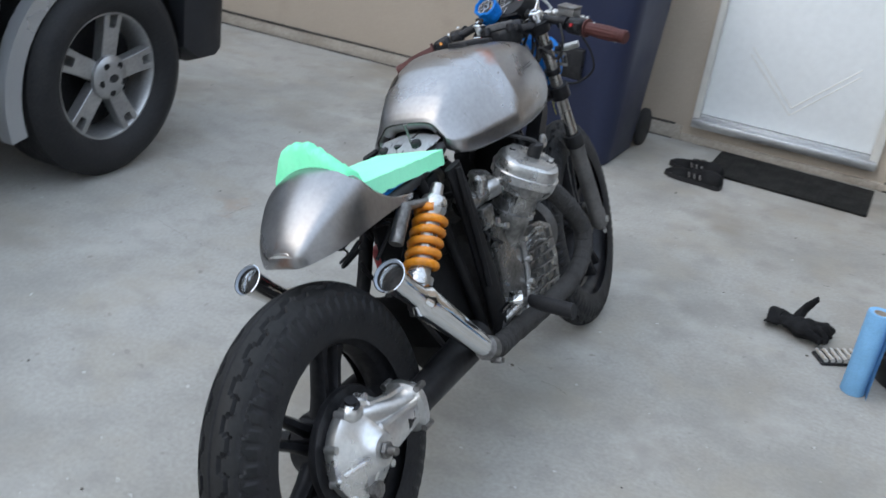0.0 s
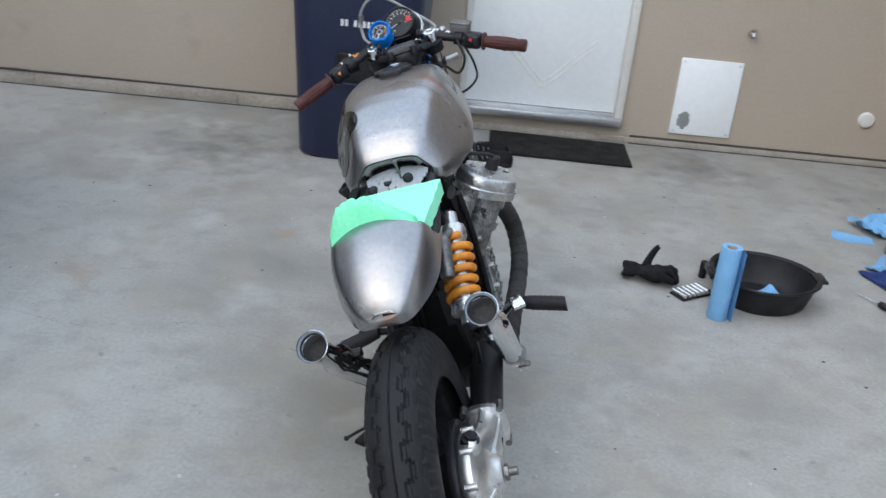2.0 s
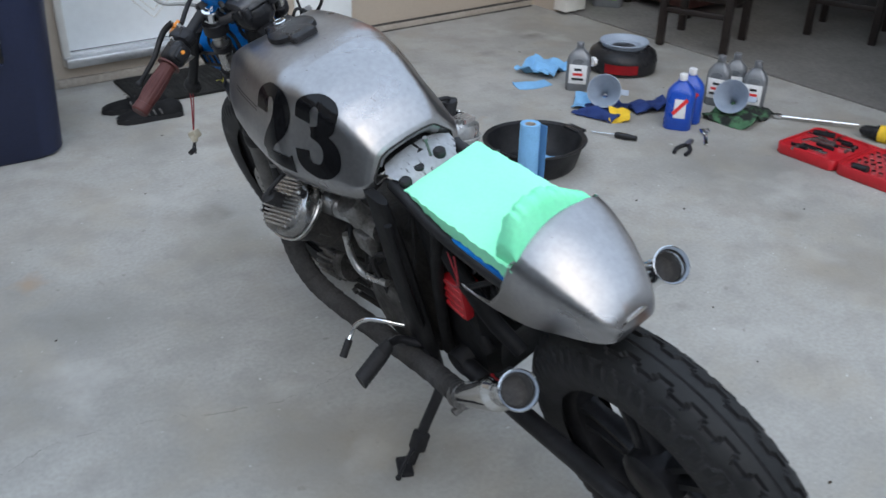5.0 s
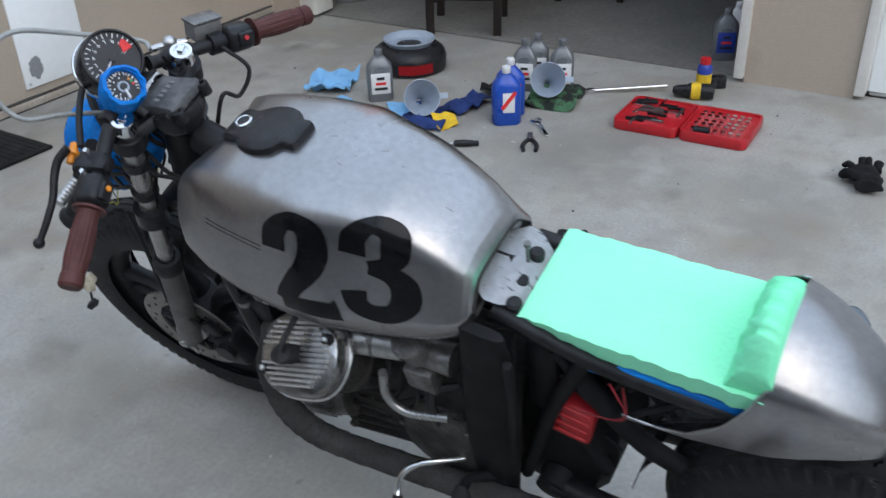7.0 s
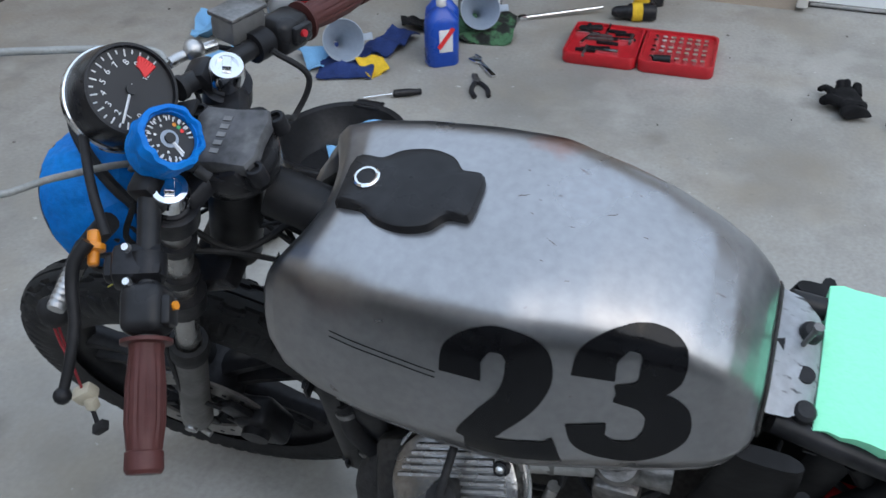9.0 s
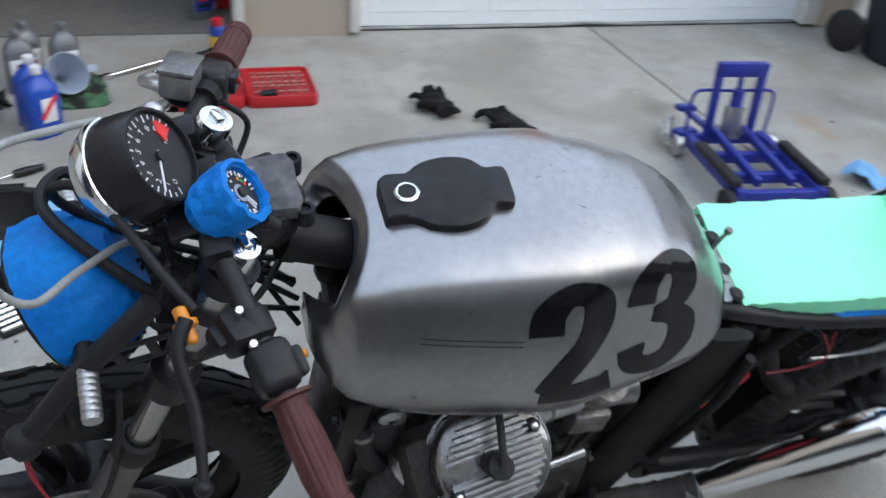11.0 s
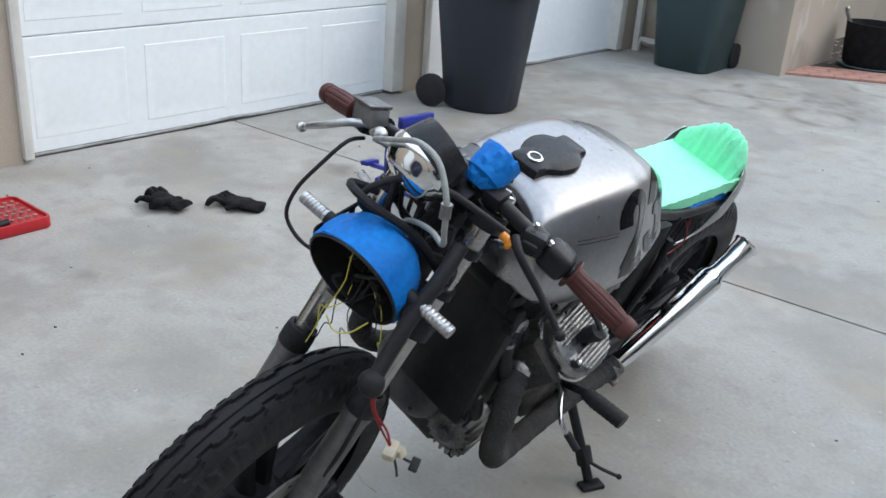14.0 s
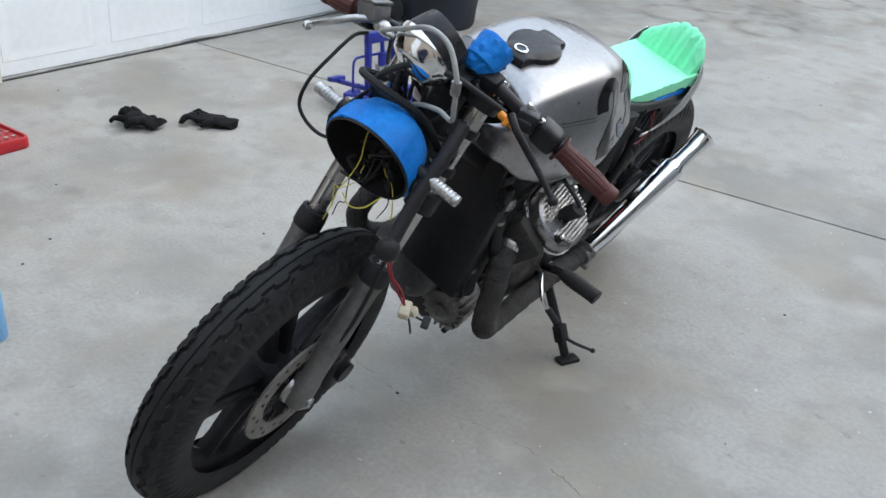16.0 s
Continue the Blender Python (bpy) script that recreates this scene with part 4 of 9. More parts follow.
# instruments
def gauge(c, axis, r, depth, body_mat, rim_mat, name, label, ticks, a0, a1, tape=None, roll=0.0):
    axis = Vector(axis).normalized()
    bm = B()
    lathe(bm, [(0.0, -depth), (r * 0.55, -depth), (r * 1.04, -depth * 0.80), (r * 1.06, -depth * 0.62), (r * 1.0, -depth * 0.3), (r * 0.93, -0.002), (r * 0.91, 0.0), (r * 0.86, 0.0), (r * 0.84, -0.006), (0.0, -0.0062)], c, axis, 44)
    g = steered(name, bm, body_mat, None, label)
    side = Vector((0, 1, 0)) - axis * axis.y
    side.normalize()
    upv = axis.cross(side)
    upv = upv if upv.x > 0 else -upv
    right = -side

    def at(rad, ang):
        ang += roll
        return c + axis * -0.0055 + (right * math.sin(ang) + upv * math.cos(ang)) * rad

    bm = B()
    lathe(bm, [(r * 0.84, -0.0058), (0.0, -0.0058)], c, axis, 40, (False, True))
    steered("dial_face", bm, gauge_face, g)
    bm = B()
    for i in range(ticks + 1):
        a = a0 + (a1 - a0) * i / ticks
        p, q = at(r * 0.80, a), at(r * (0.66 if i % 2 == 0 else 0.72), a)
        tube(bm, [p, q], 0.0009, 4, 1)
    steered("dial_marks", bm, white_mark, g, "white dial marks")
    bm = B()
    tube(bm, [at(r * 0.12, 3.6 + 3.14159), at(r * 0.70, 3.6)], 0.0014, 4, 1)
    steered("needle", bm, white_mark, g)
    bm = B()
    lathe(bm, [(0.0055, -0.006), (0.0055, -0.002), (0, -0.002)], c, axis, 14)
    steered("needle_hub", bm, gauge_face, g)
    return g, at, axis


TACH = Vector((1.237, -0.004, 1.072))
tach, at, ax = gauge(TACH, (-0.74, 0.20, 0.64), 0.0535, 0.072, satin_black, chrome, "tachometer", "large round black tachometer with a chrome back", 20, -3.25, 0.90, None, 0.85)
bm = B()
lathe(bm, [(0.0545, -0.044), (0.0585, -0.046), (0.0590, -0.056), (0.0565, -0.060), (0.052, -0.072), (0.040, -0.086), (0.02, -0.092), (0.0, -0.093)], TACH, ax, 44, (False, True))
steered("chrome_back", bm, chrome, tach, "polished chrome gauge cup")
bm = B()
for i in range(6):
    a = 0.50 + 0.09 * i
    tube(bm, [at(0.038, a), at(0.026 - 0.001 * i, a + 0.02)], 0.0022, 6, 1)
steered("red_band", bm, red_mark, tach, "red band of the dial")
for i, ch in enumerate("0123456789"):
    cu = bpy.data.curves.new("digit", "FONT")
    cu.body, cu.size, cu.align_x, cu.align_y = ch, 0.0095, "CENTER", "CENTER"
    tmp = new("digit", cu)
    me = bpy.data.meshes.new_from_object(tmp.evaluated_get(bpy.context.evaluated_depsgraph_get()))
    bm = B()
    bm.from_mesh(me)
    bpy.data.objects.remove(tmp)
    p = at(0.0290, -3.25 + 4.15 * i / 10)
    r_ = (at(0.01, 1.5708 - 0.85) - at(0.0, 0)).normalized()
    u_ = (at(0.01, -0.85) - at(0.0, 0)).normalized()
    Mx = Matrix((r_, u_, ax)).transposed().to_4x4()
    Mx.translation = p + ax * 0.0006
    steered("dial_digit", place(bm, Mx), white_mark, tach)
cu = bpy.data.curves.new("legend", "FONT")
cu.body, cu.size, cu.align_x, cu.align_y = "TEMP", 0.0065, "CENTER", "CENTER"
tmp = new("legend", cu)
me = bpy.data.meshes.new_from_object(tmp.evaluated_get(bpy.context.evaluated_depsgraph_get()))
bm = B()
bm.from_mesh(me)
bpy.data.objects.remove(tmp)
Mx.translation = at(0.026, 1.0) + ax * 0.0006
steered("dial_legend", place(bm, Mx), white_mark, tach)
SPEEDO = Vector((1.168, 0.053, 1.072))
speedo, at2, ax2 = gauge(SPEEDO, (-0.72, 0.05, 0.69), 0.031, 0.055, blue_tape, None, "speedometer", "small speedometer wrapped in blue masking tape", 22, -2.5, 2.5)
# the sky's reflection on the dark dial, put in as a pale disc
bm = B()
lathe(bm, [(0.0095, -0.0052), (0.0, -0.0050)], SPEEDO, ax2, 24, (False, True))
steered("dial_reflection", bm, funnel_grey, speedo, "sky reflection on the dial painted as a pale disc")
for a, mat_ in ((1.75, green_lamp), (2.05, red_mark), (1.45, orange_spring)):
    bm = B()
    q = at2(0.0165, a)
    lathe(bm, [(0.0022, 0.0004), (0.0, 0.0012)], q, ax2, 10, (False, True))
    steered("warning_light", bm, mat_, speedo, "small coloured warning light")
for a in (-1.9, -1.1, -0.3, 0.5):
    bm = B()
    q = at2(0.0150, a) + ax2 * 0.0008
    d = (at2(0.0160, a) - at2(0.0140, a)).normalized()
    tube(bm, [q - d * 0.0012, q + d * 0.0012], 0.0013, 4, 1)
    steered("dial_bar", bm, white_mark, speedo)
bm = B()
tube(bm, [at2(0.004, 0.3) + ax2 * 0.002, at2(0.020, 3.5) + ax2 * 0.002], 0.0011, 4, 1)
for i in range(15):
    a = -2.3 + 4.6 * i / 14
    tube(bm, [at2(0.0235, a) + ax2 * 0.001, at2(0.0190, a) + ax2 * 0.001], 0.0009, 4, 1)
steered("scale_marks", bm, white_mark, speedo)
bm = B()
rings = []
d_, u_, v_ = basis(ax2)
for r, h in ((0.0265, -0.001), (0.0285, 0.004), (0.0335, 0.002), (0.0345, -0.008), (0.0335, -0.020), (0.034, -0.028), (0.031, -0.038), (0.027, -0.046), (0.023, -0.055), (0.015, -0.064)):
    rings.append([SPEEDO + d_ * (h + 0.003 * noise.noise(Vector((k * 0.25, h * 90, 7)))) + (u_ * math.cos(6.283185 * k / 64) + v_ * math.sin(6.283185 * k / 64)) * (r + 0.0045 * noise.noise(Vector((math.cos(6.283185 * k / 64) * 2.6, math.sin(6.283185 * k / 64) * 2.6, h * 55)))) for k in range(64)])
loft(bm, rings, True, (False, True))
steered("tape_wrap", bm, blue_tape, speedo, "crumpled blue masking tape", 22)
bm = B()
tube(bm, [SPEEDO + Vector((-0.018, 0.012, -0.035)), SPEEDO + Vector((-0.03, 0.014, -0.045))], 0.006, 10, 2)
steered("trip_knob", bm, rubber, speedo)
bm = B()
tube(bm, [TACH - ax * 0.07, RAKE_TOP + Vector((0.03, 0.01, 0.01))], 0.01, 8, 2)
tube(bm, [SPEEDO - ax2 * 0.06, RAKE_TOP + Vector((0.01, 0.03, 0.01))], 0.007, 8, 2)
box(bm, RAKE_TOP + Vector((0.03, 0.015, 0.018)), (0.06, 0.09, 0.006), (0, 20, 0), 0.002)
steered("gauge_bracket", bm, black_metal)

# headlamp: empty bucket covered in tape
HL = Vector((1.374, 0.008, 0.865))
HS, HD = 0.92, 0.68
hx = Vector((0.91, 0.07, -0.40)).normalized()
bm = B()
prof = [(0.094, 0.0), (0.096, -0.004), (0.096, -0.03), (0.092, -0.07), (0.078, -0.11), (0.052, -0.138), (0.0, -0.146), (0.0, -0.143), (0.05, -0.134), (0.074, -0.108), (0.088, -0.069), (0.091, -0.03), (0.091, 0.0), (0.094, 0.0)]
lathe(bm, [(r * HS, h * HD) for r, h in prof[6:]], HL, hx, 40, (False, False))
lamp = steered("headlamp", bm, black_paint, None, "empty headlamp bucket wrapped in blue tape with wires hanging out")
bm = B()
rings = []
d_, u_, v_ = basis(hx)
for r, h in ((0.0935, -0.002), (0.0965, -0.005), (0.097, -0.03), (0.093, -0.07), (0.079, -0.11), (0.053, -0.1385), (0.002, -0.147)):
    r, h = r * HS, h * HD
    rings.append([HL + d_ * h + (u_ * math.cos(6.283185 * k / 72) + v_ * math.sin(6.283185 * k / 72)) * (r + (0.0036 * noise.noise(Vector((k * 0.35, h * 60, 1))) + 0.0022 * noise.noise(Vector((k * 0.9, h * 140, 4)))) * (1 if r > 0.01 else 0)) for k in range(72)])
loft(bm, rings, True, (False, True))
steered("tape_cover", bm, blue_tape, lamp, "wrinkled blue masking tape", 25)
bm = B()
lathe(bm, [(r * HS, h) for r, h in ((0.0910, 0.001), (0.0940, 0.001), (0.0955, -0.003), (0.0910, -0.006), (0.0910, 0.001))], HL, hx, 48, (False, False))
steered("rim_edge", bm, black_metal, lamp)
rnd = random.Random(5)
for k in range(5):
    bm = B()
    p = HL + Vector((-0.05, rnd.uniform(-0.03, 0.04), -0.03))
    pts = [p]
    for j in range(5):
        p = p + Vector((0.008, rnd.uniform(-0.022, 0.026), rnd.uniform(-0.042, 0.006)))
        pts.append(p)
    tube(bm, pts, 0.0010, 6, 5)
    steered("wire", bm, yellow_wire if k < 2 else black_paint, lamp, "thin yellow wire" if k < 2 else "")
for k in range(14):
    bm = B()
    p = HL + Vector((rnd.uniform(-0.10, -0.03), rnd.uniform(-0.05, 0.05), rnd.uniform(-0.06, 0.03)))
    pts = [p + Vector((rnd.uniform(-0.03, 0.03), rnd.uniform(-0.04, 0.04), rnd.uniform(-0.04, 0.03))) for _ in range(4)]
    tube(bm, pts, 0.0028, 6, 4)
    steered("wire", bm, black_paint, lamp)

bm = B()
tube(bm, [HL + Vector((-0.02, -0.022, 0.066)), HL + Vector((0.004, -0.012, 0.04)), HL + Vector((0.010, -0.004, 0.0)), HL + Vector((0.016, -0.010, -0.045)), HL + Vector((0.012, -0.022, -0.078)), HL + Vector((0.0, -0.030, -0.125)), HL + Vector((0.004, -0.034, -0.165))], 0.0010, 6, 8)
steered("wire", bm, yellow_wire, lamp, "thin yellow wire")
bm = B()
tube(bm, [HL + Vector((0.012, -0.012, -0.078)), HL + Vector((0.016, 0.012, -0.088)), HL + Vector((0.010, 0.036, -0.075)), HL + Vector((-0.004, 0.052, -0.045))], 0.0013, 6, 6)
steered("wire", bm, yellow_wire, lamp, "thin yellow wire")
# cables and hoses at the front
def cable(pts, r, mat, name="cable", label="", seg=8, st=True):
    bm = B()
    tube(bm, pts, r, seg, 8)
    return (steered if st else (lambda *a: part(a[0], a[1], a[2], bike, a[4])))(name, bm, mat, None, label)


mc = STEER @ (M @ Vector((-0.095, 0.02, -0.02)))
cable([mc, Vector((1.290, -0.090, 1.030)), Vector((1.342, -0.015, 1.090)), Vector((1.374, 0.050, 1.136)), Vector((1.382, 0.096, 1.138)), Vector((1.388, 0.132, 1.106)), Vector((1.382, 0.143, 1.062)), Vector((1.358, 0.134, 1.022)), Vector((1.325, 0.086, 1.000)), Vector((1.287, 0.019, 0.955)), Vector((1.265, -0.02, 0.90))], 0.0042, grey_hose, "brake_hose", "grey braided brake hose", 10, False)
cable([STEER @ (barL[1] + barL[3] * 0.045 - barL[2] * 0.036), Vector((1.250, 0.105, 1.025)), Vector((1.280, 0.060, 1.038)), Vector((1.316, 0.008, 1.033)), Vector((1.350, -0.020, 1.005)), Vector((1.345, -0.030, 0.965)), Vector((1.28, -0.02, 0.92)), Vector((1.18, -0.03, 0.85))], 0.0055, rubber, "clutch_cable", "black clutch cable", 10, False)
bR = barR[1]
cable([STEER @ (bR + barR[3] * 0.03 - barR[4] * 0.02), Vector((1.270, -0.158, 0.975)), Vector((1.305, -0.165, 0.935)), Vector((1.333, -0.176, 0.880)), Vector((1.339, -0.172, 0.828)), Vector((1.325, -0.125, 0.800)), Vector((1.29, -0.07, 0.81))], 0.0035, rubber, "throttle_cable", "thin black throttle cable", 8, False)
bm = B()
cyl(bm, (1.386, 0.134, 1.100), (1.3855, 0.1385, 1.080), 0.0078, seg=12)
part("hose_clip", bm, dirty_alu, bike)
cable([Vector((1.30, -0.05, 0.97)), Vector((1.34, -0.075, 0.98)), Vector((1.36, -0.02, 0.99)), Vector((1.30, 0.04, 0.95)), Vector((1.22, 0.06, 0.86))], 0.007, rubber, "cable", "")
cable([bR - barR[3] * 0.02, bR + Vector((-0.05, 0.0, -0.05)), bR + Vector((-0.03, 0.03, -0.09)), Vector((1.14, -0.09, 0.93)), Vector((1.17, -0.06, 0.86))], 0.004, rubber, "cable", "")
rnd = random.Random(11)
for k in range(9):
    y = rnd.uniform(-0.07, 0.07)
    cable([Vector((1.25, y, 0.97)), Vector((1.22 + rnd.uniform(-0.03, 0.05), y + rnd.uniform(-0.03, 0.03), 0.91)), Vector((1.17, y * 0.8, 0.86)), Vector((1.10, rnd.uniform(-0.06, 0.06), 0.80 + rnd.uniform(-0.04, 0.06)))], rnd.uniform(0.003, 0.006), rubber, "loom", "")
bm = B()
tube(bm, [(1.26, 0.105, 0.965), (1.30, 0.118, 0.925), (1.345, 0.126, 0.870), (1.385, 0.138, 0.815), (1.408, 0.146, 0.786)], 0.0125, 12, 6)
boot = part("loom_sleeve", bm, rubber, bike, "thick black taped wiring sleeve")
bm = B()
blob(bm, (1.410, 0.147, 0.782), 0.021, (1, 1, 1.15), 0.15, 7, 2)
part("sleeve_grommet", bm, rubber, boot)
for k in (0, 1):
    cable([Vector((1.411, 0.150 + 0.008 * k, 0.775)), Vector((1.408, 0.165 + 0.006 * k, 0.742)), Vector((1.396 - 0.006 * k, 0.186 + 0.006 * k, 0.710)), Vector((1.384, 0.205, 0.684))], 0.0019, red_wire, "loose_wire", "loose red wire", 8, False)
bm = B()
box(bm, (1.382, 0.207, 0.676), (0.030, 0.020, 0.022), (10, 20, 30), 0.004)
box(bm, (1.368, 0.216, 0.672), (0.016, 0.014, 0.016), (30, 10, 10), 0.003)
part("connector", bm, cream_plastic, bike, "cream plastic wire connector")
bm = B()
tube(bm, [(1.378, 0.212, 0.668), (1.374, 0.222, 0.650), (1.372, 0.230, 0.632)], 0.0022, 6, 3)
tube(bm, [(1.372, 0.216, 0.668), (1.362, 0.226, 0.662), (1.354, 0.234, 0.658)], 0.0022, 6, 3)
box(bm, (1.350, 0.238, 0.655), (0.022, 0.014, 0.012), (0, 30, 30), 0.002)
part("connector", bm, rubber, bike, "black wire end")
cable([Vector((1.32, 0.09, 0.78)), Vector((1.335, 0.10, 0.66)), Vector((1.36, 0.105, 0.55)), Vector((1.38, 0.10, 0.47)), Vector((1.35, 0.09, 0.40))], 0.004, rubber, "brake_line", "black brake line")

# ---- fuel tank ----
TX = [0.560, 0.564, 0.572, 0.584, 0.600, 0.635, 0.684, 0.735, 0.768, 0.786, 0.804, 0.830, 0.880, 0.960, 1.022, 1.058, 1.076, 1.083]
TW = [0.094, 0.104, 0.113, 0.121, 0.129, 0.140, 0.1545, 0.168, 0.1765, 0.181, 0.1825, 0.1825, 0.181, 0.174, 0.164, 0.152, 0.137, 0.125]
TT = [0.862, 0.872, 0.885, 0.900, 0.917, 0.944, 0.970, 0.984, 0.989, 0.990, 0.991, 0.992, 0.992, 0.987, 0.978, 0.968, 0.955, 0.943]
TZ = [0.820, 0.815, 0.811, 0.808, 0.807, 0.808, 0.812, 0.816, 0.818, 0.819, 0.820, 0.822, 0.826, 0.835, 0.845, 0.853, 0.861, 0.867]
TB = [0.808, 0.798, 0.789, 0.782, 0.777, 0.774, 0.776, 0.779, 0.780, 0.781, 0.782, 0.783, 0.786, 0.793, 0.802, 0.812, 0.823, 0.832]
# half of the tank's section from its crown down to its widest line: shares of width and of height;
# a full barrel ahead of the knee ridge, a crown with flat knee facets behind it
SEC_U = [0.0, 0.20, 0.40, 0.54, 0.64, 0.72, 0.81, 0.90, 0.97, 1.0]
SEC_V = [1.0, 0.998, 0.985, 0.955, 0.895, 0.79, 0.61, 0.40, 0.18, 0.0]
KNEE_U = [0.0, 0.20, 0.40, 0.54, 0.63, 0.695, 0.77, 0.85, 0.93, 1.0]
KNEE_V = [1.0, 0.992, 0.968, 0.925, 0.865, 0.775, 0.595, 0.39, 0.185, 0.0]


def lerp_tab(x, ys):
    return float(np.interp(x, TX, ys))


def tank_ring(x, inset=0.0, n=40):
    w, zt, zw, zb = (lerp_tab(x, t) for t in (TW, TT, TZ, TB))
    w, zt = w - inset, zt - inset
    f = min(1.0, max(0.0, (0.812 - x) / 0.05))
    f = f * f * (3 - 2 * f)
    half = spline([(a + (c - a) * f, b + (d - b) * f, 0) for a, b, c, d in zip(SEC_U, SEC_V, KNEE_U, KNEE_V)], 3)
    half = [(min(p.x, 1.0) * w, zw + (zt - zw) * p.y) for p in half]
    pts = [(x, -y, z) for y, z in reversed(half)] + [(x, y, z) for y, z in half[1:]]
    low_l, low_r = [], []
    for k in range(1, 9):
        t = k / 8
        y = w * (1 - 0.045 * t ** 2.2)
        z = zw + (zb - zw) * t
        low_l.append((x, y, z))
        low_r.append((x, -y, z))
    inner = [(x, w * 0.955 - 0.012, zb - 0.002), (x, w * 0.955 - 0.03, zb + 0.006)]
    return [(x, -inner[1][1], inner[1][2]), (x, -inner[0][1], inner[0][2])] + low_r[::-1] + pts + low_l + inner


from mathutils.bvhtree import BVHTree


def tank_tree():
    b = B()
    b.from_mesh(tank.data)
    t = BVHTree.FromBMesh(b)
    b.free()
    return t


bm = B()
xs = list(np.interp(np.linspace(0, len(TX) - 1, 86), range(len(TX)), TX))
rings = []
for x in xs:
    k = min(1.0, max(0.0, (x - 0.961) / 0.122)) ** 1.5
    zw = lerp_tab(x, TZ)
    rings.append([(px - 0.042 * k * max(0.0, 1 - (py / 0.105) ** 2) * (1 if pz > zw else 0), py, pz) for px, py, pz in tank_ring(x)])



def nose(dx, ky, kz, up_x, up_y, up_z):
    """The front end: the lower part runs on into a rounded nose, the upper part turns in round the steering head."""
    out = []
    for x, y, z in rings[-1]:
        f = min(1.0, max(0.0, (0.925 - z) / 0.03))
        out.append((x + f * dx + (1 - f) * up_x, y * (f * ky + (1 - f) * up_y), f * (0.868 + (z - 0.868) * kz) + (1 - f) * (z + up_z)))
    return out


back = [(0.563, y * 0.90, z - 0.010 if z > 0.84 else z) for x, y, z in rings[0]]
back2 = [(0.580, y * 0.82, z - 0.020 if z > 0.84 else z) for x, y, z in rings[0]]
loft(bm, [back2, back] + rings + [nose(0.009, 0.86, 0.94, -0.002, 0.95, -0.005), nose(0.016, 0.66, 0.84, -0.006, 0.90, -0.011), nose(0.018, 0.36, 0.70, -0.016, 0.87, -0.017)], False)
tank = part("fuel_tank", bm, steel, bike, "bare brushed steel fuel tank with rust spots and a black number", 60)
bm = B()
box(bm, (0.80, 0, 0.825), (0.38, 0.22, 0.09), (0, 0, 0), 0.02)
part("tank_tunnel", bm, black_paint, tank)
tank.matrix_basis = pose(0, 0.009, 0.88, 1.0, 0, 0) @ pose(0, 0, -0.88)
for s in (1, -1):
    bm = B()
    lip = [(x, s * (lerp_tab(x, TW) * 0.957), lerp_tab(x, TB) - 0.001) for x in np.linspace(0.566, 1.00, 22)]
    tube(bm, lip, 0.0014, 6, 1)
    part("bottom_lip", bm, fork_grey, tank, "folded seam lip")
bm = B()
arch = [(px - 0.0015, py, pz) for px, py, pz in tank_ring(0.560) if pz > 0.80 and abs(py) < 0.0925]
tube(bm, arch[::2], 0.0020, 8, 1)
part("rear_rim", bm, engine_dark, tank, "dark rolled rim round the tank's rear arch")
rnd = random.Random(77)
for k in range(20):
    x, y = rnd.gauss(0.78, 0.09), rnd.gauss(0.03, 0.055)
    if (x > 0.84 and abs(y) < 0.075) or x < 0.59:
        continue
    L, a = rnd.choice((0.002, 0.003, 0.005, 0.012)), rnd.uniform(-0.6, 0.6)
    pts = []
    for j in range(4):
        q = Vector((x + math.cos(a) * L * j / 3, y + math.sin(a) * L * j / 3 + rnd.uniform(-0.0008, 0.0008), 1.2))
        hit, nrm, _, _ = tank_tree().ray_cast(q, Vector((0, 0, -1)))
        pts.append(hit)
    bm = B()
    tube(bm, pts, lambda t: 0.0005 * (1 - abs(2 * t - 1) * 0.7), 5, 1)
    part("scratch", bm, rust_mark, tank, "dark rusty scratch")
# painted number on the tank's side, laid onto its curve
bm = B()
bm.from_mesh(tank.data)
bvh = BVHTree.FromBMesh(bm)
bm.free()


def stroke_shape(parts):
    """A digit from polylines with widths, joined as flat quads, in units of its height."""
    bm = B()
    for pts in parts:
        P = spline([(x, y, 0) for x, y, _ in pts], 7)
        W = [w for _, _, w in pts]
        L, R = [], []
        for i, p in enumerate(P):
            d = (P[min(i + 1, len(P) - 1)] - P[max(i - 1, 0)]).normalized()
            w = float(np.interp(i / (len(P) - 1) * (len(W) - 1), range(len(W)), W)) / 2
            s = Vector((-d.y, d.x, 0)) * w
            L.append(p + s)
            R.append(p - s)
        rows = []
        for a, b in zip(L, R):
            rows.append([bm.verts.new(a.lerp(b, k / 4)) for k in range(5)])
        ring_faces(bm, rows, False)
    return bm


TWO = [[(0.09, 0.63, 0.26), (0.10, 0.79, 0.25), (0.22, 0.92, 0.17), (0.36, 0.93, 0.17), (0.47, 0.84, 0.26), (0.49, 0.68, 0.27), (0.43, 0.50, 0.25), (0.29, 0.32, 0.22), (0.18, 0.16, 0.20), (0.15, 0.10, 0.18)],
       [(0.12, 0.085, 0.17), (0.32, 0.085, 0.17), (0.60, 0.085, 0.17), (0.69, 0.11, 0.22)]]
THREE = [[(0.10, 0.65, 0.25), (0.12, 0.82, 0.23), (0.25, 0.94, 0.15), (0.38, 0.93, 0.17), (0.47, 0.83, 0.25), (0.47, 0.69, 0.25), (0.39, 0.58, 0.17), (0.24, 0.54, 0.13)],
         [(0.24, 0.54, 0.13), (0.42, 0.50, 0.18), (0.54, 0.39, 0.26), (0.55, 0.23, 0.27), (0.43, 0.09, 0.19), (0.25, 0.07, 0.16), (0.12, 0.14, 0.21), (0.09, 0.27, 0.24)]]
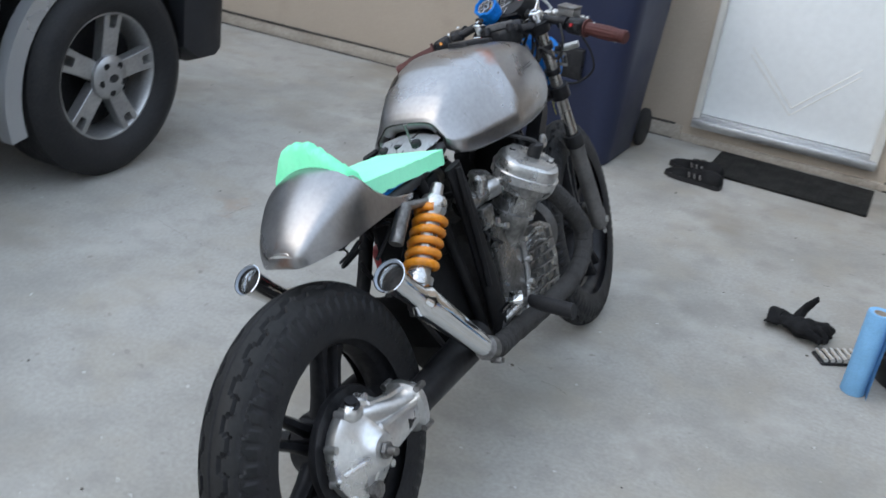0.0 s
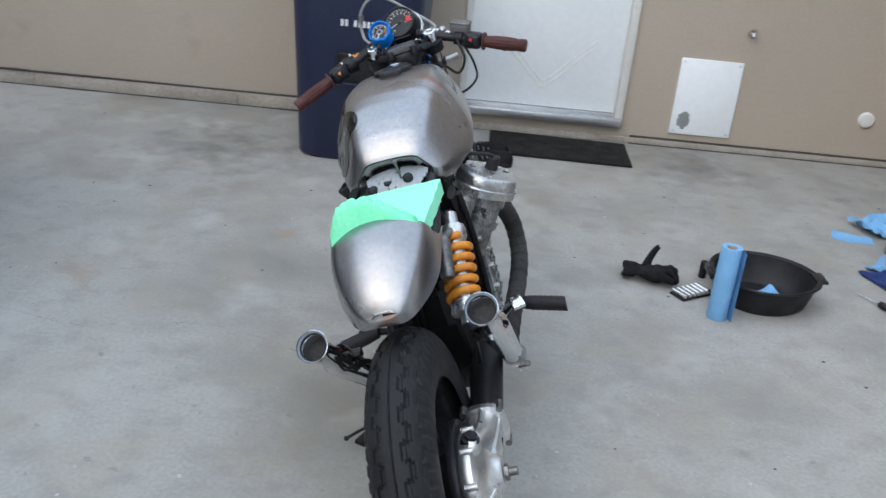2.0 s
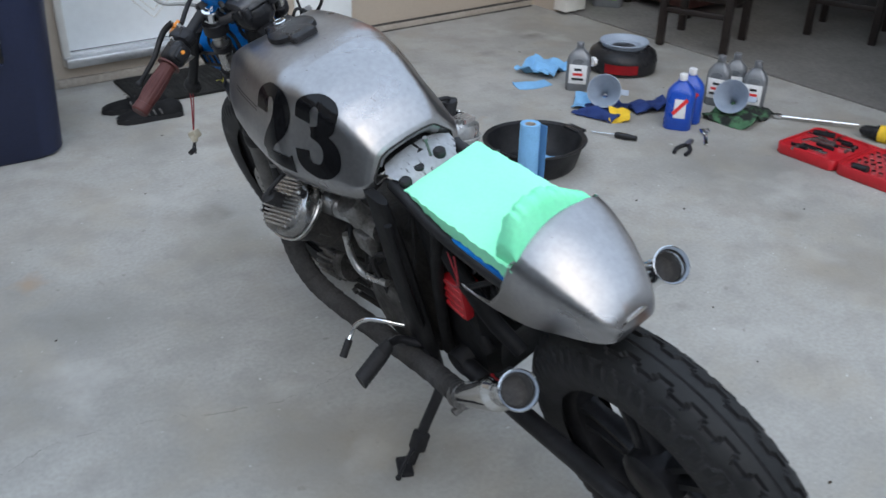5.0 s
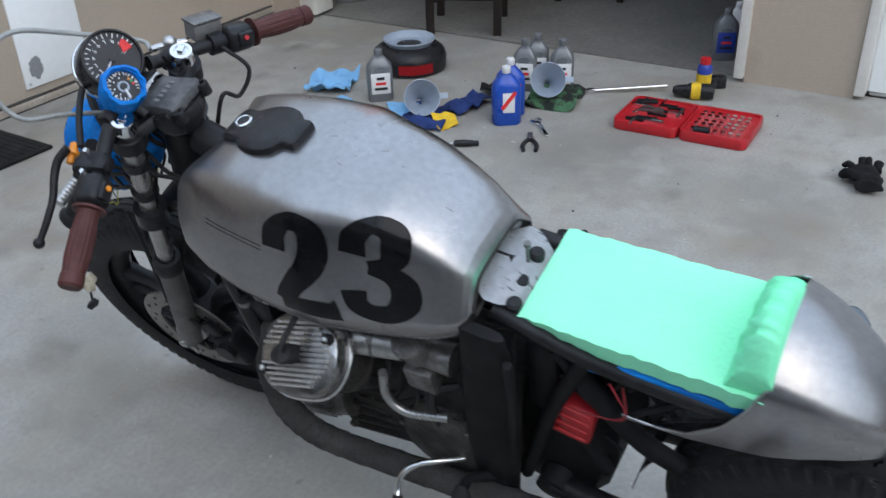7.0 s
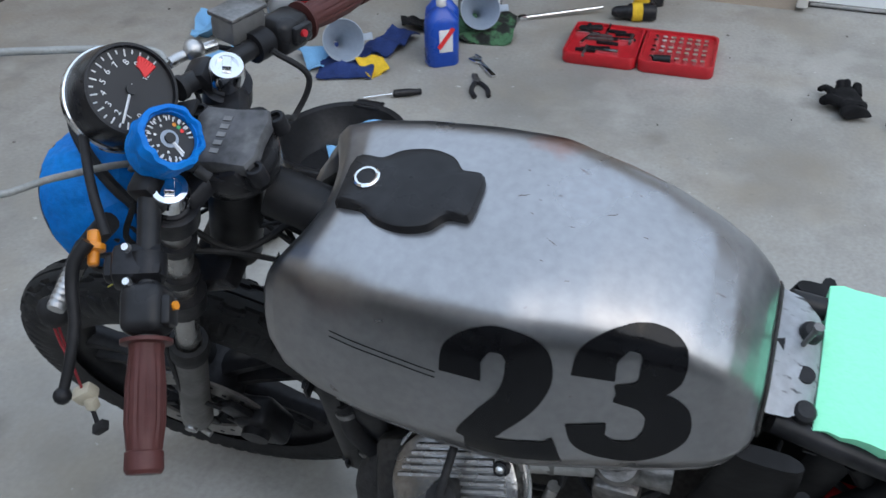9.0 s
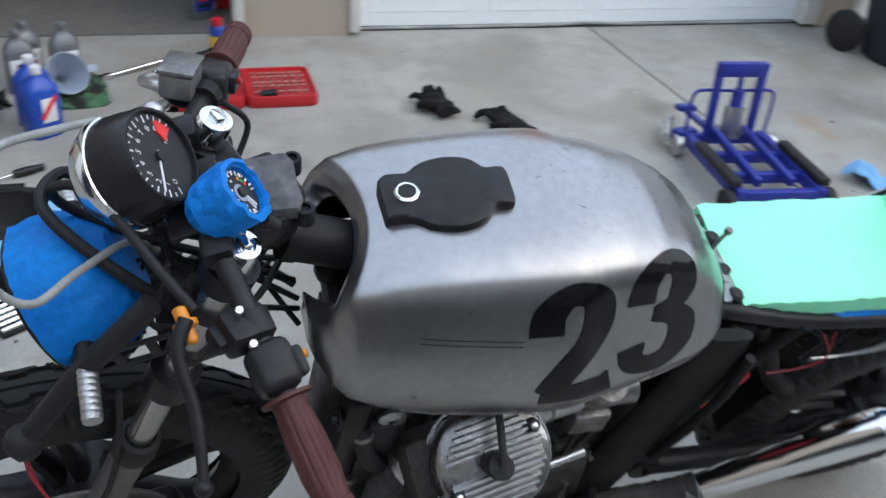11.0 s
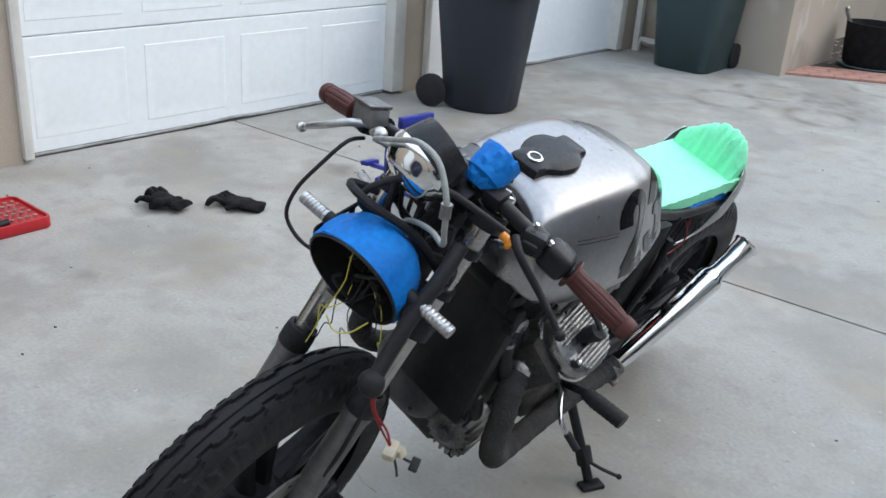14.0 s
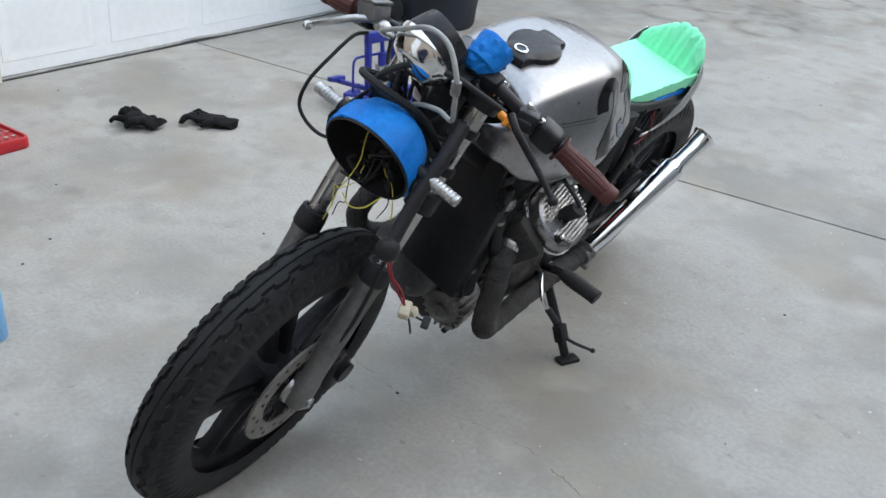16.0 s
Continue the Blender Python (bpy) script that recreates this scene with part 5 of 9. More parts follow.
NUM_N = Vector((0, 0.86, 0.51)).normalized()
NUM_UP = Vector((0.0, -0.51, 0.86)).normalized()


def lay_number(parts, x_front, c, wide, tall):
    bm = stroke_shape(parts)
    for v in bm.verts:
        p = Vector((x_front - v.co.x * wide, 0, 0)) + c + NUM_UP * ((v.co.y - 0.5) * tall)
        hit, nrm, _, _ = bvh.ray_cast(p + NUM_N * 0.3, -NUM_N)
        v.co = hit + nrm * (0.0012 if nrm.dot(NUM_N) > 0 else -0.0012) if hit else p
    part("number_digit", bm, number_paint, tank, "black painted racing digit", 60)


NC = Vector((0, 0.150, 0.893))
lay_number(TWO, 0.859, NC - NUM_UP * 0.003, 0.164, 0.160)
lay_number(THREE, 0.736, NC + NUM_UP * 0.011, 0.164, 0.158)
# filler cap: rounded plate with a lock
bm = B()
outline = []
for x, y in ((0.0, 0.030), (0.03, 0.034), (0.05, 0.047), (0.080, 0.053), (0.108, 0.046), (0.124, 0.030), (0.146, 0.027), (0.149, 0.0)):
    outline.append((1.012 - x, y))
outline = outline + [(x, -y) for x, y in outline[-2::-1]]
sm = spline([(x, y, 0) for x, y in outline + outline[:1]], 4)[:-1]
rings = []
for sc, z in ((1.0, -0.03), (1.0, 0.004), (0.97, 0.010), (0.90, 0.0125), (0.6, 0.014), (0.15, 0.0148)):
    rings.append([(0.94 + (p.x - 0.94) * sc, p.y * sc, 0.987 + z + (0.94 - (0.94 + (p.x - 0.94) * sc)) * 0.085) for p in sm])
loft(bm, rings)
cap = part("filler_cap", bm, satin_black, tank, "black moulded filler cap", 35)
bm = B()
lathe(bm, [(0.0145, 0), (0.0145, 0.004), (0.0125, 0.0055), (0.0105, 0.005), (0.0105, 0.002), (0, 0.002)], (0.985, 0.0, 0.9955), (0.085, 0, 1), 26)
part("lock_ring", bm, chrome, cap, "chrome lock ring")
bm = B()
cyl(bm, (0.985, 0, 0.9965), (0.985, 0, 0.9995), 0.0102, seg=20)
part("lock_core", bm, satin_black, cap)
# seams, scratches
for s in (1, -1):
    bm = B()
    for dz in (0, 0.006):
        p = []
        for t in range(7):
            x = 0.988 - 0.118 * t / 6
            hit, nrm, _, _ = bvh.ray_cast(Vector((x, 0.4 * s, 0.914 + dz - 0.008 * t / 6)), Vector((0, -s, 0)))
            if hit:
                p.append(hit + Vector((0, 0.0004 * s, 0)))
        tube(bm, p, 0.0006, 5, 2)
    part("emblem_slot", bm, number_paint, tank)
bm = B()
rings = []
for x, z, y0, y1 in ((0.574, 0.826, -0.066, 0.056), (0.553, 0.823, -0.084, 0.070), (0.532, 0.816, -0.082, 0.066), (0.512, 0.807, -0.066, 0.050), (0.504, 0.792, -0.062, 0.044)):
    rings.append([(x, y0, z), (x, y0 * 0.5, z + 0.006), (x, 0, z + 0.008), (x, y1 * 0.5, z + 0.006), (x, y1, z)])
loft(bm, rings, False)
bmesh.ops.solidify(bm, geom=bm.faces[:], thickness=0.003)
part("tank_bracket", bm, scraped_white, tank, "scraped white-painted tank bracket")
bm = B()
cyl(bm, (0.528, -0.020, 0.815), (0.520, -0.016, 0.862), 0.0028, seg=10)
cyl(bm, (0.5203, -0.016, 0.860), (0.5192, -0.016, 0.867), 0.0055, seg=8)
part("mount_bolt", bm, fork_grey, tank, "thin dull bolt")
bm = B()
cyl(bm, (0.521, 0.014, 0.812), (0.520, 0.014, 0.8195), 0.010, seg=16)
part("bracket_hole", bm, black_paint, tank)
for x, y, z in ((0.522, -0.036, 0.813), (0.518, 0.052, 0.800)):
    bm = B()
    lathe(bm, [(0.0, -0.004), (0.010, -0.004), (0.0125, 0.002), (0.0125, 0.012), (0.009, 0.016), (0.0, 0.016)], (x, y, z), (-0.2, 0, 1), 16)
    part("rubber_buffer", bm, rubber, tank, "black rubber buffer")

# ---- tail cowl and foam seat ----
# one pressed shell: boxy sides, a nearly flat top behind the seat, side blades that run out under the foam
COWL = ((0.345, 0.104, 0.868), (0.30, 0.106, 0.868), (0.25, 0.108, 0.868), (0.20, 0.1095, 0.869), (0.170, 0.110, 0.869), (0.150, 0.109, 0.867), (0.130, 0.106, 0.860), (0.105, 0.100, 0.846),
        (0.080, 0.092, 0.828), (0.056, 0.082, 0.807), (0.038, 0.073, 0.789), (0.024, 0.065, 0.774), (0.013, 0.057, 0.759), (0.005, 0.048, 0.746), (0.001, 0.039, 0.734))
# the blades' upper edges and the shell's lower edge, for the left and the right side
BLADE = {1: ([0.150, 0.158, 0.166, 0.180, 0.205, 0.24, 0.29, 0.345], [0.850, 0.826, 0.806, 0.780, 0.738, 0.696, 0.676, 0.674]),
         -1: ([0.150, 0.160, 0.175, 0.195, 0.22, 0.26, 0.30, 0.345], [0.850, 0.838, 0.822, 0.800, 0.782, 0.764, 0.755, 0.748])}
COWL_LOW = {1: ([0.0, 0.08, 0.16, 0.25, 0.345], [0.706, 0.711, 0.698, 0.676, 0.664]), -1: ([0.0, 0.08, 0.16, 0.25, 0.345], [0.706, 0.718, 0.732, 0.738, 0.739])}
COWL_E, COWL_LIP = 0.55, 0.80


def cowl_point(x, w, zt, v, side):
    """A point of the shell's section at the share v of its height."""
    c = min(1.0, max(0.0, v)) ** (1 / COWL_E)
    y = w * (1 - c * c) ** (COWL_E / 2) * (0.965 + 0.035 * math.sin(3.14159 * min(1.0, v)))
    zb = float(np.interp(x, *COWL_LOW[side]))
    return side * y, zb + (zt - zb) * v


def blade_share(x, zt, side):
    """The share of the height at which the shell ends: the lip behind the seat, the blade's edge beside it."""
    if x <= 0.150:
        return COWL_LIP
    zb = float(np.interp(x, *COWL_LOW[side]))
    return min(COWL_LIP, (float(np.interp(x, *BLADE[side])) - zb) / (zt - zb))


bm = B()
for s in (1, -1):
    grid = [[(x, *cowl_point(x, w, zt, blade_share(x, zt, s) * k / 8, s)) for k in range(9)] for x, w, zt in COWL]
    loft(bm, grid, False)
    grid = []
    for x, w, zt in COWL:
        if x <= 0.150:
            y1, z1 = cowl_point(x, w, zt, COWL_LIP, s)
            grid.append([(x, y1 * (1 - k / 8), z1 + (zt - z1) * (1 - (1 - k / 8) ** 2.0)) for k in range(9)])
    loft(bm, grid, False)
x, w, zt = COWL[-1]
end = [(x, *cowl_point(x, w, zt, COWL_LIP * k / 8, 1)) for k in range(9)] + [(x, *cowl_point(x, w, zt, COWL_LIP * k / 8, -1)) for k in range(8, -1, -1)]
mid = [(x - 0.004, y * 0.6, 0.717 + (z - 0.717) * 0.6) for _, y, z in end]
loft(bm, [end, mid, [(x - 0.005, y * 0.2, 0.717 + (z - 0.717) * 0.2) for _, y, z in end]], True, (False, True))
bmesh.ops.remove_doubles(bm, verts=bm.verts, dist=0.0006)
bmesh.ops.recalc_face_normals(bm, faces=bm.faces)
bmesh.ops.solidify(bm, geom=bm.faces[:], thickness=0.002)
tail = part("tail_cowl", bm, steel, bike, "bare steel seat cowl with rubbed edges", 50)
bm = B()
tube(bm, [(0.0005, 0.016, 0.731), (0.0015, 0.010, 0.7355), (0.0022, -0.004, 0.7365), (0.0025, -0.018, 0.736), (0.0018, -0.024, 0.733)], 0.0011, 6, 4)
part("weld_seam", bm, cast_alu, tail)
for s in (1, -1):
    bm = B()
    tube(bm, [(x, *cowl_point(x, float(np.interp(x, [0.15, 0.345], [0.1095, 0.104])), 0.868, blade_share(x + 0.0001, 0.868, s), s)) for x in BLADE[s][0]], 0.0016, 6, 5)
    part("rolled_edge", bm, cast_alu, tail, "bright rolled edge")

bm = B()
nx, ny = 26, 14
top, low = [], []
for i in range(nx + 1):
    x = 0.505 - (0.505 - 0.152) * i / nx
    ra, rb = [], []
    for j in range(ny + 1):
        yr, yl = -0.103 + 0.017 * i / nx, 0.076 + 0.022 * i / nx
        y = yr + (yl - yr) * j / ny
        edge = (j in (0, ny)) or (i in (0, nx))
        q = Vector((x * 40, y * 40, 3))
        dz = 0.0015 * noise.noise(q) - (0.002 if edge else 0)
        jy = 0.005 * noise.noise(q * 1.7) if j in (0, ny) else 0
        zt = 0.806 + 0.011 * i / nx
        ra.append(bm.verts.new((x, y + jy, zt + dz)))
        rb.append(bm.verts.new((x, y * 0.99 + jy, zt - 0.036 + 0.004 * noise.noise(q * 2.1))))
    top.append(ra)
    low.append(rb)
ring_faces(bm, top, False)
ring_faces(bm, low, False)
edge_t = top[0][:] + [r[-1] for r in top[1:]] + top[-1][-2::-1] + [r[0] for r in top[-2:0:-1]]
edge_l = low[0][:] + [r[-1] for r in low[1:]] + low[-1][-2::-1] + [r[0] for r in low[-2:0:-1]]
for i in range(len(edge_t)):
    j = (i + 1) % len(edge_t)
    bm.faces.new((edge_t[i], edge_t[j], edge_l[j], edge_l[i]))
seat = part("seat_foam", bm, foam, bike, "bright mint green foam seat pad with cut edges", 35)
bm = B()
rings = []
for i in range(57):
    t = i / 56
    y = -0.082 + 0.172 * t
    # torn crest: high over the middle and the left, stepping down to the right, with bites out of it
    hgt = float(np.interp(y, (-0.082, -0.070, -0.050, -0.020, 0.0, 0.030, 0.050, 0.064, 0.078, 0.090), (0.842, 0.856, 0.878, 0.902, 0.914, 0.918, 0.911, 0.902, 0.882, 0.855)))
    hgt += 0.005 * noise.noise(Vector((t * 9, 1.3, 0))) - 0.012 * max(0.0, noise.noise(Vector((t * 14, 4.3, 0)))) + 0.003 * noise.noise(Vector((t * 40, 2.3, 0)))
    n1, n2, n3 = noise.noise(Vector((t * 9, 0, 2))), noise.noise(Vector((t * 12, 5, 2))), noise.noise(Vector((t * 30, 9, 2)))
    hh = hgt - 0.834
    rings.append([(0.146, y, 0.812), (0.206 + 0.006 * n1, y, 0.812), (0.200 + 0.006 * n2, y, 0.826), (0.194 + 0.010 * n2 + 0.002 * n3, y, 0.834 + hh * 0.30), (0.190 + 0.010 * n1 - 0.003 * n3, y, 0.834 + hh * 0.55), (0.184 + 0.009 * n2 + 0.003 * n3, y, 0.834 + hh * 0.80), (0.176 + 0.006 * n1, y, hgt - 0.003), (0.166 + 0.004 * n2, y, hgt),
                  (0.155, y, hgt - 0.003 + 0.003 * n1), (0.148, y, hgt - 0.012), (0.146, y, 0.84)])
loft(bm, rings)
part("foam_hump", bm, foam_cut, seat, "torn green foam back stop", 50)
bm = B()
box(bm, (0.285, 0.006, 0.757), (0.26, 0.172, 0.030), (0, 0, 0), 0.004)
part("seat_base", bm, blue_tape, bike, "blue taped seat base")

# ---- frame ----
for s in (1, -1):
    bm = B()
    tube(bm, [(0.545, 0.075 * s, 0.80), (0.40, 0.085 * s, 0.765), (0.24, 0.088 * s, 0.750), (0.10, 0.075 * s, 0.735)], 0.0135, 12, 6)
    part("seat_rail", bm, black_paint, bike, "black tubular seat rail")
    bm = B()
    tube(bm, [(0.40, 0.088 * s, 0.765), (0.47, 0.092 * s, 0.60), (0.53, 0.092 * s, 0.42), (0.56, 0.088 * s, 0.33)], 0.013, 12, 6)
    part("frame_tube", bm, frame_black, bike)
for x, z in ((0.24, 0.75), (0.40, 0.765)):
    bm = B()
    cyl(bm, (x, -0.088, z), (x, 0.088, z), 0.011, seg=12)
    part("cross_tube", bm, black_paint, bike)
bm = B()
tube(bm, [(1.12, 0, 0.93), (0.95, 0, 0.87), (0.75, 0, 0.83), (0.55, 0, 0.80)], 0.03, 14, 6)
part("backbone", bm, black_paint, bike, "black frame backbone tube")
for s in (1, -1):
    bm = B()
    rings = []
    plate = ((0.545, 0.803, 0.056, 0.010), (0.545, 0.765, 0.060, 0.011), (0.552, 0.70, 0.066, 0.012), (0.570, 0.58, 0.072, 0.013), (0.588, 0.46, 0.075, 0.014), (0.603, 0.36, 0.070, 0.015), (0.608, 0.29, 0.060, 0.012)) if s > 0 else ((0.505, 0.765, 0.046, 0.010), (0.524, 0.70, 0.046, 0.012), (0.55, 0.58, 0.044, 0.013), (0.57, 0.46, 0.046, 0.014), (0.59, 0.36, 0.050, 0.015), (0.60, 0.29, 0.046, 0.012))
    for x, z, hx_, hy in plate:
        yc = 0.118 * s
        rings.append([(x + hx_ * 0.68 * math.copysign(abs(math.cos(a)) ** 0.6, math.cos(a)), yc + hy * math.sin(a), z + 0.006 * math.cos(a)) for a in [6.283185 * j / 16 for j in range(16)]])
    loft(bm, rings)
    sp = part("side_plate", bm, frame_black, bike, "broad black frame plate")
    bm = B()
    tube(bm, [(0.50, 0.134 * s, 0.76), (0.505, 0.140 * s, 0.66), (0.525, 0.138 * s, 0.55), (0.54, 0.134 * s, 0.46)], 0.008, 8, 5)
    part("breather_hose", bm, frame_black, sp)
    bm = B()
    rings = []
    for x, z, hh in ((1.07, 0.80, 0.03), (1.03, 0.74, 0.028), (0.99, 0.70, 0.028), (0.96, 0.66, 0.016)):
        yc = 0.105 * s
        rings.append([(x, yc - 0.02, z - hh), (x, yc + 0.02, z - hh), (x, yc + 0.02, z + hh), (x, yc - 0.02, z + hh)])
    loft(bm, rings)
    hg = part("engine_hanger", bm, black_paint, bike)
    bm = B()
    lathe(bm, [(0.019, 0), (0.019, 0.006), (0.013, 0.010), (0.006, 0.010), (0.006, 0.006), (0, 0.006)], (0.990, 0.128 * s, 0.702), (0, s, 0), 20)
    part("hanger_bolt", bm, cast_alu, hg, "dull domed bolt")
# swing arm, shaft housing
bm = B()
tube(bm, [(0.50, 0.095, 0.34), (0.30, 0.098, 0.335), (0.0, 0.098, 0.332)], 0.021, 14, 4)
tube(bm, [(0.50, -0.095, 0.345), (0.30, -0.100, 0.34), (0.10, -0.104, 0.335)], lambda t: 0.044 - 0.010 * t, 18, 4)
cyl(bm, (0.50, -0.11, 0.342), (0.50, 0.11, 0.342), 0.03, seg=18)
cyl(bm, (0.0, 0.085, 0.332), (0.0, 0.125, 0.332), 0.02, seg=16)
part("swing_arm", bm, black_paint, bike, "black swing arm with shaft housing")
bm = B()
lathe(bm, [(0.0, -0.066), (0.094, -0.066), (0.100, -0.072), (0.102, -0.080), (0.100, -0.092), (0.090, -0.100), (0.078, -0.104), (0.066, -0.112), (0.046, -0.120), (0.038, -0.134), (0.032, -0.140), (0.0, -0.140)], (0.0, 0, 0.332), (0, 1, 0), 48)
bolts = []
for a in range(9):
    bolts.append(Vector((math.sin(a * 0.698 + 0.3) * 0.101, -0.086, 0.332 + math.cos(a * 0.698 + 0.3) * 0.101)))
drive = part("final_drive", bm, bright_alloy, bike, "cast aluminium shaft-drive housing")
for a in (3.4, 4.6):
    p0 = Vector((math.sin(a) * 0.040, -0.122, 0.332 + math.cos(a) * 0.040))
    p1 = Vector((math.sin(a) * 0.088, -0.101, 0.332 + math.cos(a) * 0.088))
    bm = B()
    tube(bm, [p0, p1], 0.005, 8, 2)
    part("rib", bm, bright_alloy, drive)
bm = B()
rings = []
for x, yc, zc, ry, rz in ((0.0, -0.094, 0.345, 0.020, 0.074), (0.04, -0.098, 0.346, 0.030, 0.066), (0.08, -0.101, 0.346, 0.034, 0.054), (0.115, -0.103, 0.346, 0.035, 0.046), (0.140, -0.103, 0.346, 0.036, 0.044), (0.142, -0.103, 0.346, 0.050, 0.056), (0.158, -0.103, 0.346, 0.050, 0.056), (0.159, -0.103, 0.346, 0.034, 0.036)):
    rings.append([(x, yc + ry * math.copysign(abs(math.cos(a)) ** 0.75, math.cos(a)), zc + rz * math.copysign(abs(math.sin(a)) ** 0.75, math.sin(a))) for a in [6.283185 * k / 28 for k in range(28)]])
loft(bm, rings)
part("drive_arm", bm, bright_alloy, drive, "rounded cast arm with a bolted flange", 35)
bm = B()
tube(bm, [(0.02, -0.128, 0.372), (0.08, -0.134, 0.368), (0.14, -0.136, 0.364)], 0.006, 8, 3)
part("rib", bm, bright_alloy, drive)
bm = B()
tube(bm, [(0.03, -0.10, 0.412), (0.08, -0.105, 0.400), (0.14, -0.105, 0.392)], 0.008, 8, 3)
part("rib", bm, bright_alloy, drive)
bm = B()
blob(bm, (-0.015, -0.094, 0.420), 0.026, (1.1, 0.8, 0.9), 0.05, 4, 3)
part("filler_boss", bm, bright_alloy, drive)
for q in bolts:
    bm = B()
    cyl(bm, q + Vector((0, 0.012, 0)), q - Vector((0, 0.014, 0)), 0.0080, seg=12)
    part("housing_bolt", bm, bright_alloy, drive)
for sy, sz in ((1, 1), (1, -1), (-1, 1), (-1, -1)):
    bm = B()
    q = Vector((0.140, -0.103 + 0.040 * sy, 0.346 + 0.044 * sz))
    cyl(bm, q, q + Vector((0.03, 0, 0)), 0.0075, seg=8)
    part("flange_bolt", bm, dirty_alu, drive)
bm = B()
lathe(bm, [(0.0, -0.050), (0.122, -0.050), (0.124, -0.058), (0.122, -0.066), (0.0, -0.0665)], (0.0, 0, 0.332), (0, 1, 0), 44)
part("drive_flange", bm, black_metal, drive)
bm = B()
cyl(bm, (0, -0.142, 0.332), (0, -0.150, 0.332), 0.017, seg=6)
cyl(bm, (0, -0.15, 0.332), (0, -0.168, 0.332), 0.009, seg=12)
part("axle_nut", bm, dirty_alu, drive)
bm = B()
lathe(bm, [(0.019, 0), (0.019, 0.014), (0.013, 0.016), (0.013, 0.024), (0.0, 0.025)], (-0.015, -0.092, 0.425), (-0.1, -0.45, 1), 18)
part("oil_plug", bm, black_metal, drive, "dark oil filler plug")
bm = B()
lathe(bm, [(0.018, 0), (0.018, 0.016), (0.0, 0.018)], (-0.02, -0.106, 0.255), (0, -1, 0), 8)
part("drain_plug", bm, dirty_alu, drive)

# shock absorber
s0, s1 = Vector((0.252, -0.112, 0.547)), Vector((0.438, -0.112, 0.741))
sd = (s1 - s0).normalized()
bm = B()
lathe(bm, [(0.0, 0.0), (0.014, 0.0), (0.014, 0.022), (0.033, 0.024), (0.0335, 0.028), (0.033, 0.046), (0.024, 0.050), (0.022, 0.19), (0.028, 0.200), (0.030, 0.206), (0.030, 0.224), (0.027, 0.232), (0.016, 0.236), (0.014, 0.266), (0.0, 0.266)], s0, sd, 30)
shock = part("shock_absorber", bm, cast_alu, bike, "alloy shock absorber with an orange coil spring")
bm = B()
_, u_, v_ = basis(sd)
pts = []
for i in range(111):
    a = 6.283185 * i / 20
    pts.append(s0 + sd * (0.058 + 0.142 * i / 110) + (u_ * math.cos(a) + v_ * math.sin(a)) * 0.0310)
tube(bm, pts, 0.0092, 10, 1)
part("coil_spring", bm, orange_spring, shock, "orange painted coil spring", 60)
bm = B()
r0 = Vector((0.244, -0.100, 0.668))
rd = Vector((0.70, 0.0, 0.714))
lathe(bm, [(0.0, 0), (0.014, 0.0), (0.016, 0.004), (0.016, 0.085), (0.013, 0.092), (0.0, 0.095)], r0, rd, 22)
cyl(bm, r0 + rd * 0.088, s1 - sd * 0.04, 0.010, seg=12)
part("reservoir", bm, dirty_alu, shock, "polished gas reservoir")
bm = B()
tube(bm, [(0.45, 0.07, 0.75), (0.40, 0.075, 0.66), (0.34, 0.07, 0.56), (0.28, 0.06, 0.50)], 0.017, 10, 5)
tube(bm, [(0.50, 0.05, 0.55), (0.44, 0.06, 0.48), (0.40, 0.07, 0.42)], 0.015, 10, 5)
part("vent_hose", bm, frame_black, bike)
bm = B()
box(bm, (0.440, 0.062, 0.560), (0.056, 0.045, 0.105), (0, -12, 0), 0.006)
battery = part("battery", bm, red_plastic, bike, "red ribbed battery case")
for k in range(4):
    bm = B()
    box(bm, (0.448 - 0.0055 * (k - 1.5), 0.062, 0.560 + 0.026 * (k - 1.5)), (0.060, 0.050, 0.013), (0, -12, 0), 0.004)
    part("case_rib", bm, red_plastic, battery)
bm = B()
box(bm, (0.44, 0.012, 0.63), (0.20, 0.012, 0.26), (0, -6, 0), 0.004)
box(bm, (0.485, 0.0, 0.66), (0.06, 0.17, 0.20), (0, -6, 0), 0.02)
part("battery_tray", bm, frame_black, bike)
bm = B()
rings = []
for z, xf, xb, hw in ((0.27, 0.56, 0.455, 0.060), (0.31, 0.57, 0.42, 0.072), (0.40, 0.56, 0.395, 0.074), (0.48, 0.55, 0.39, 0.070), (0.55, 0.54, 0.395, 0.062), (0.585, 0.53, 0.41, 0.050)):
    rings.append([(xb + 0.02, -hw, z), (xf, -hw, z), (xf, hw, z), (xb + 0.02, hw, z), (xb, hw * 0.6, z), (xb, -hw * 0.6, z)])
loft(bm, rings)
part("gearbox_rear", bm, frame_black, bike, "plain black rear of the gearbox", 30)
bm = B()
box(bm, (0.30, 0.0, 0.742), (0.12, 0.11, 0.035), (0, 5, 0), 0.01)
box(bm, (0.44, 0.0, 0.70), (0.06, 0.10, 0.05), (0, 5, 0), 0.01)
part("electrics_box", bm, satin_black, bike)
rnd = random.Random(21)
for k in range(26):
    bm = B()
    p = Vector((rnd.uniform(0.25, 0.56), rnd.uniform(-0.06, 0.085), rnd.uniform(0.56, 0.76)))
    tube(bm, [p, p + Vector((rnd.uniform(-0.06, 0.06), rnd.uniform(-0.03, 0.03), rnd.uniform(-0.06, 0.03))), p + Vector((rnd.uniform(-0.1, 0.1), rnd.uniform(-0.04, 0.04), rnd.uniform(-0.1, 0.0)))], rnd.uniform(0.002, 0.006), 6, 5)
    part("wire", bm, black_paint, bike, "loose black wire under the seat")
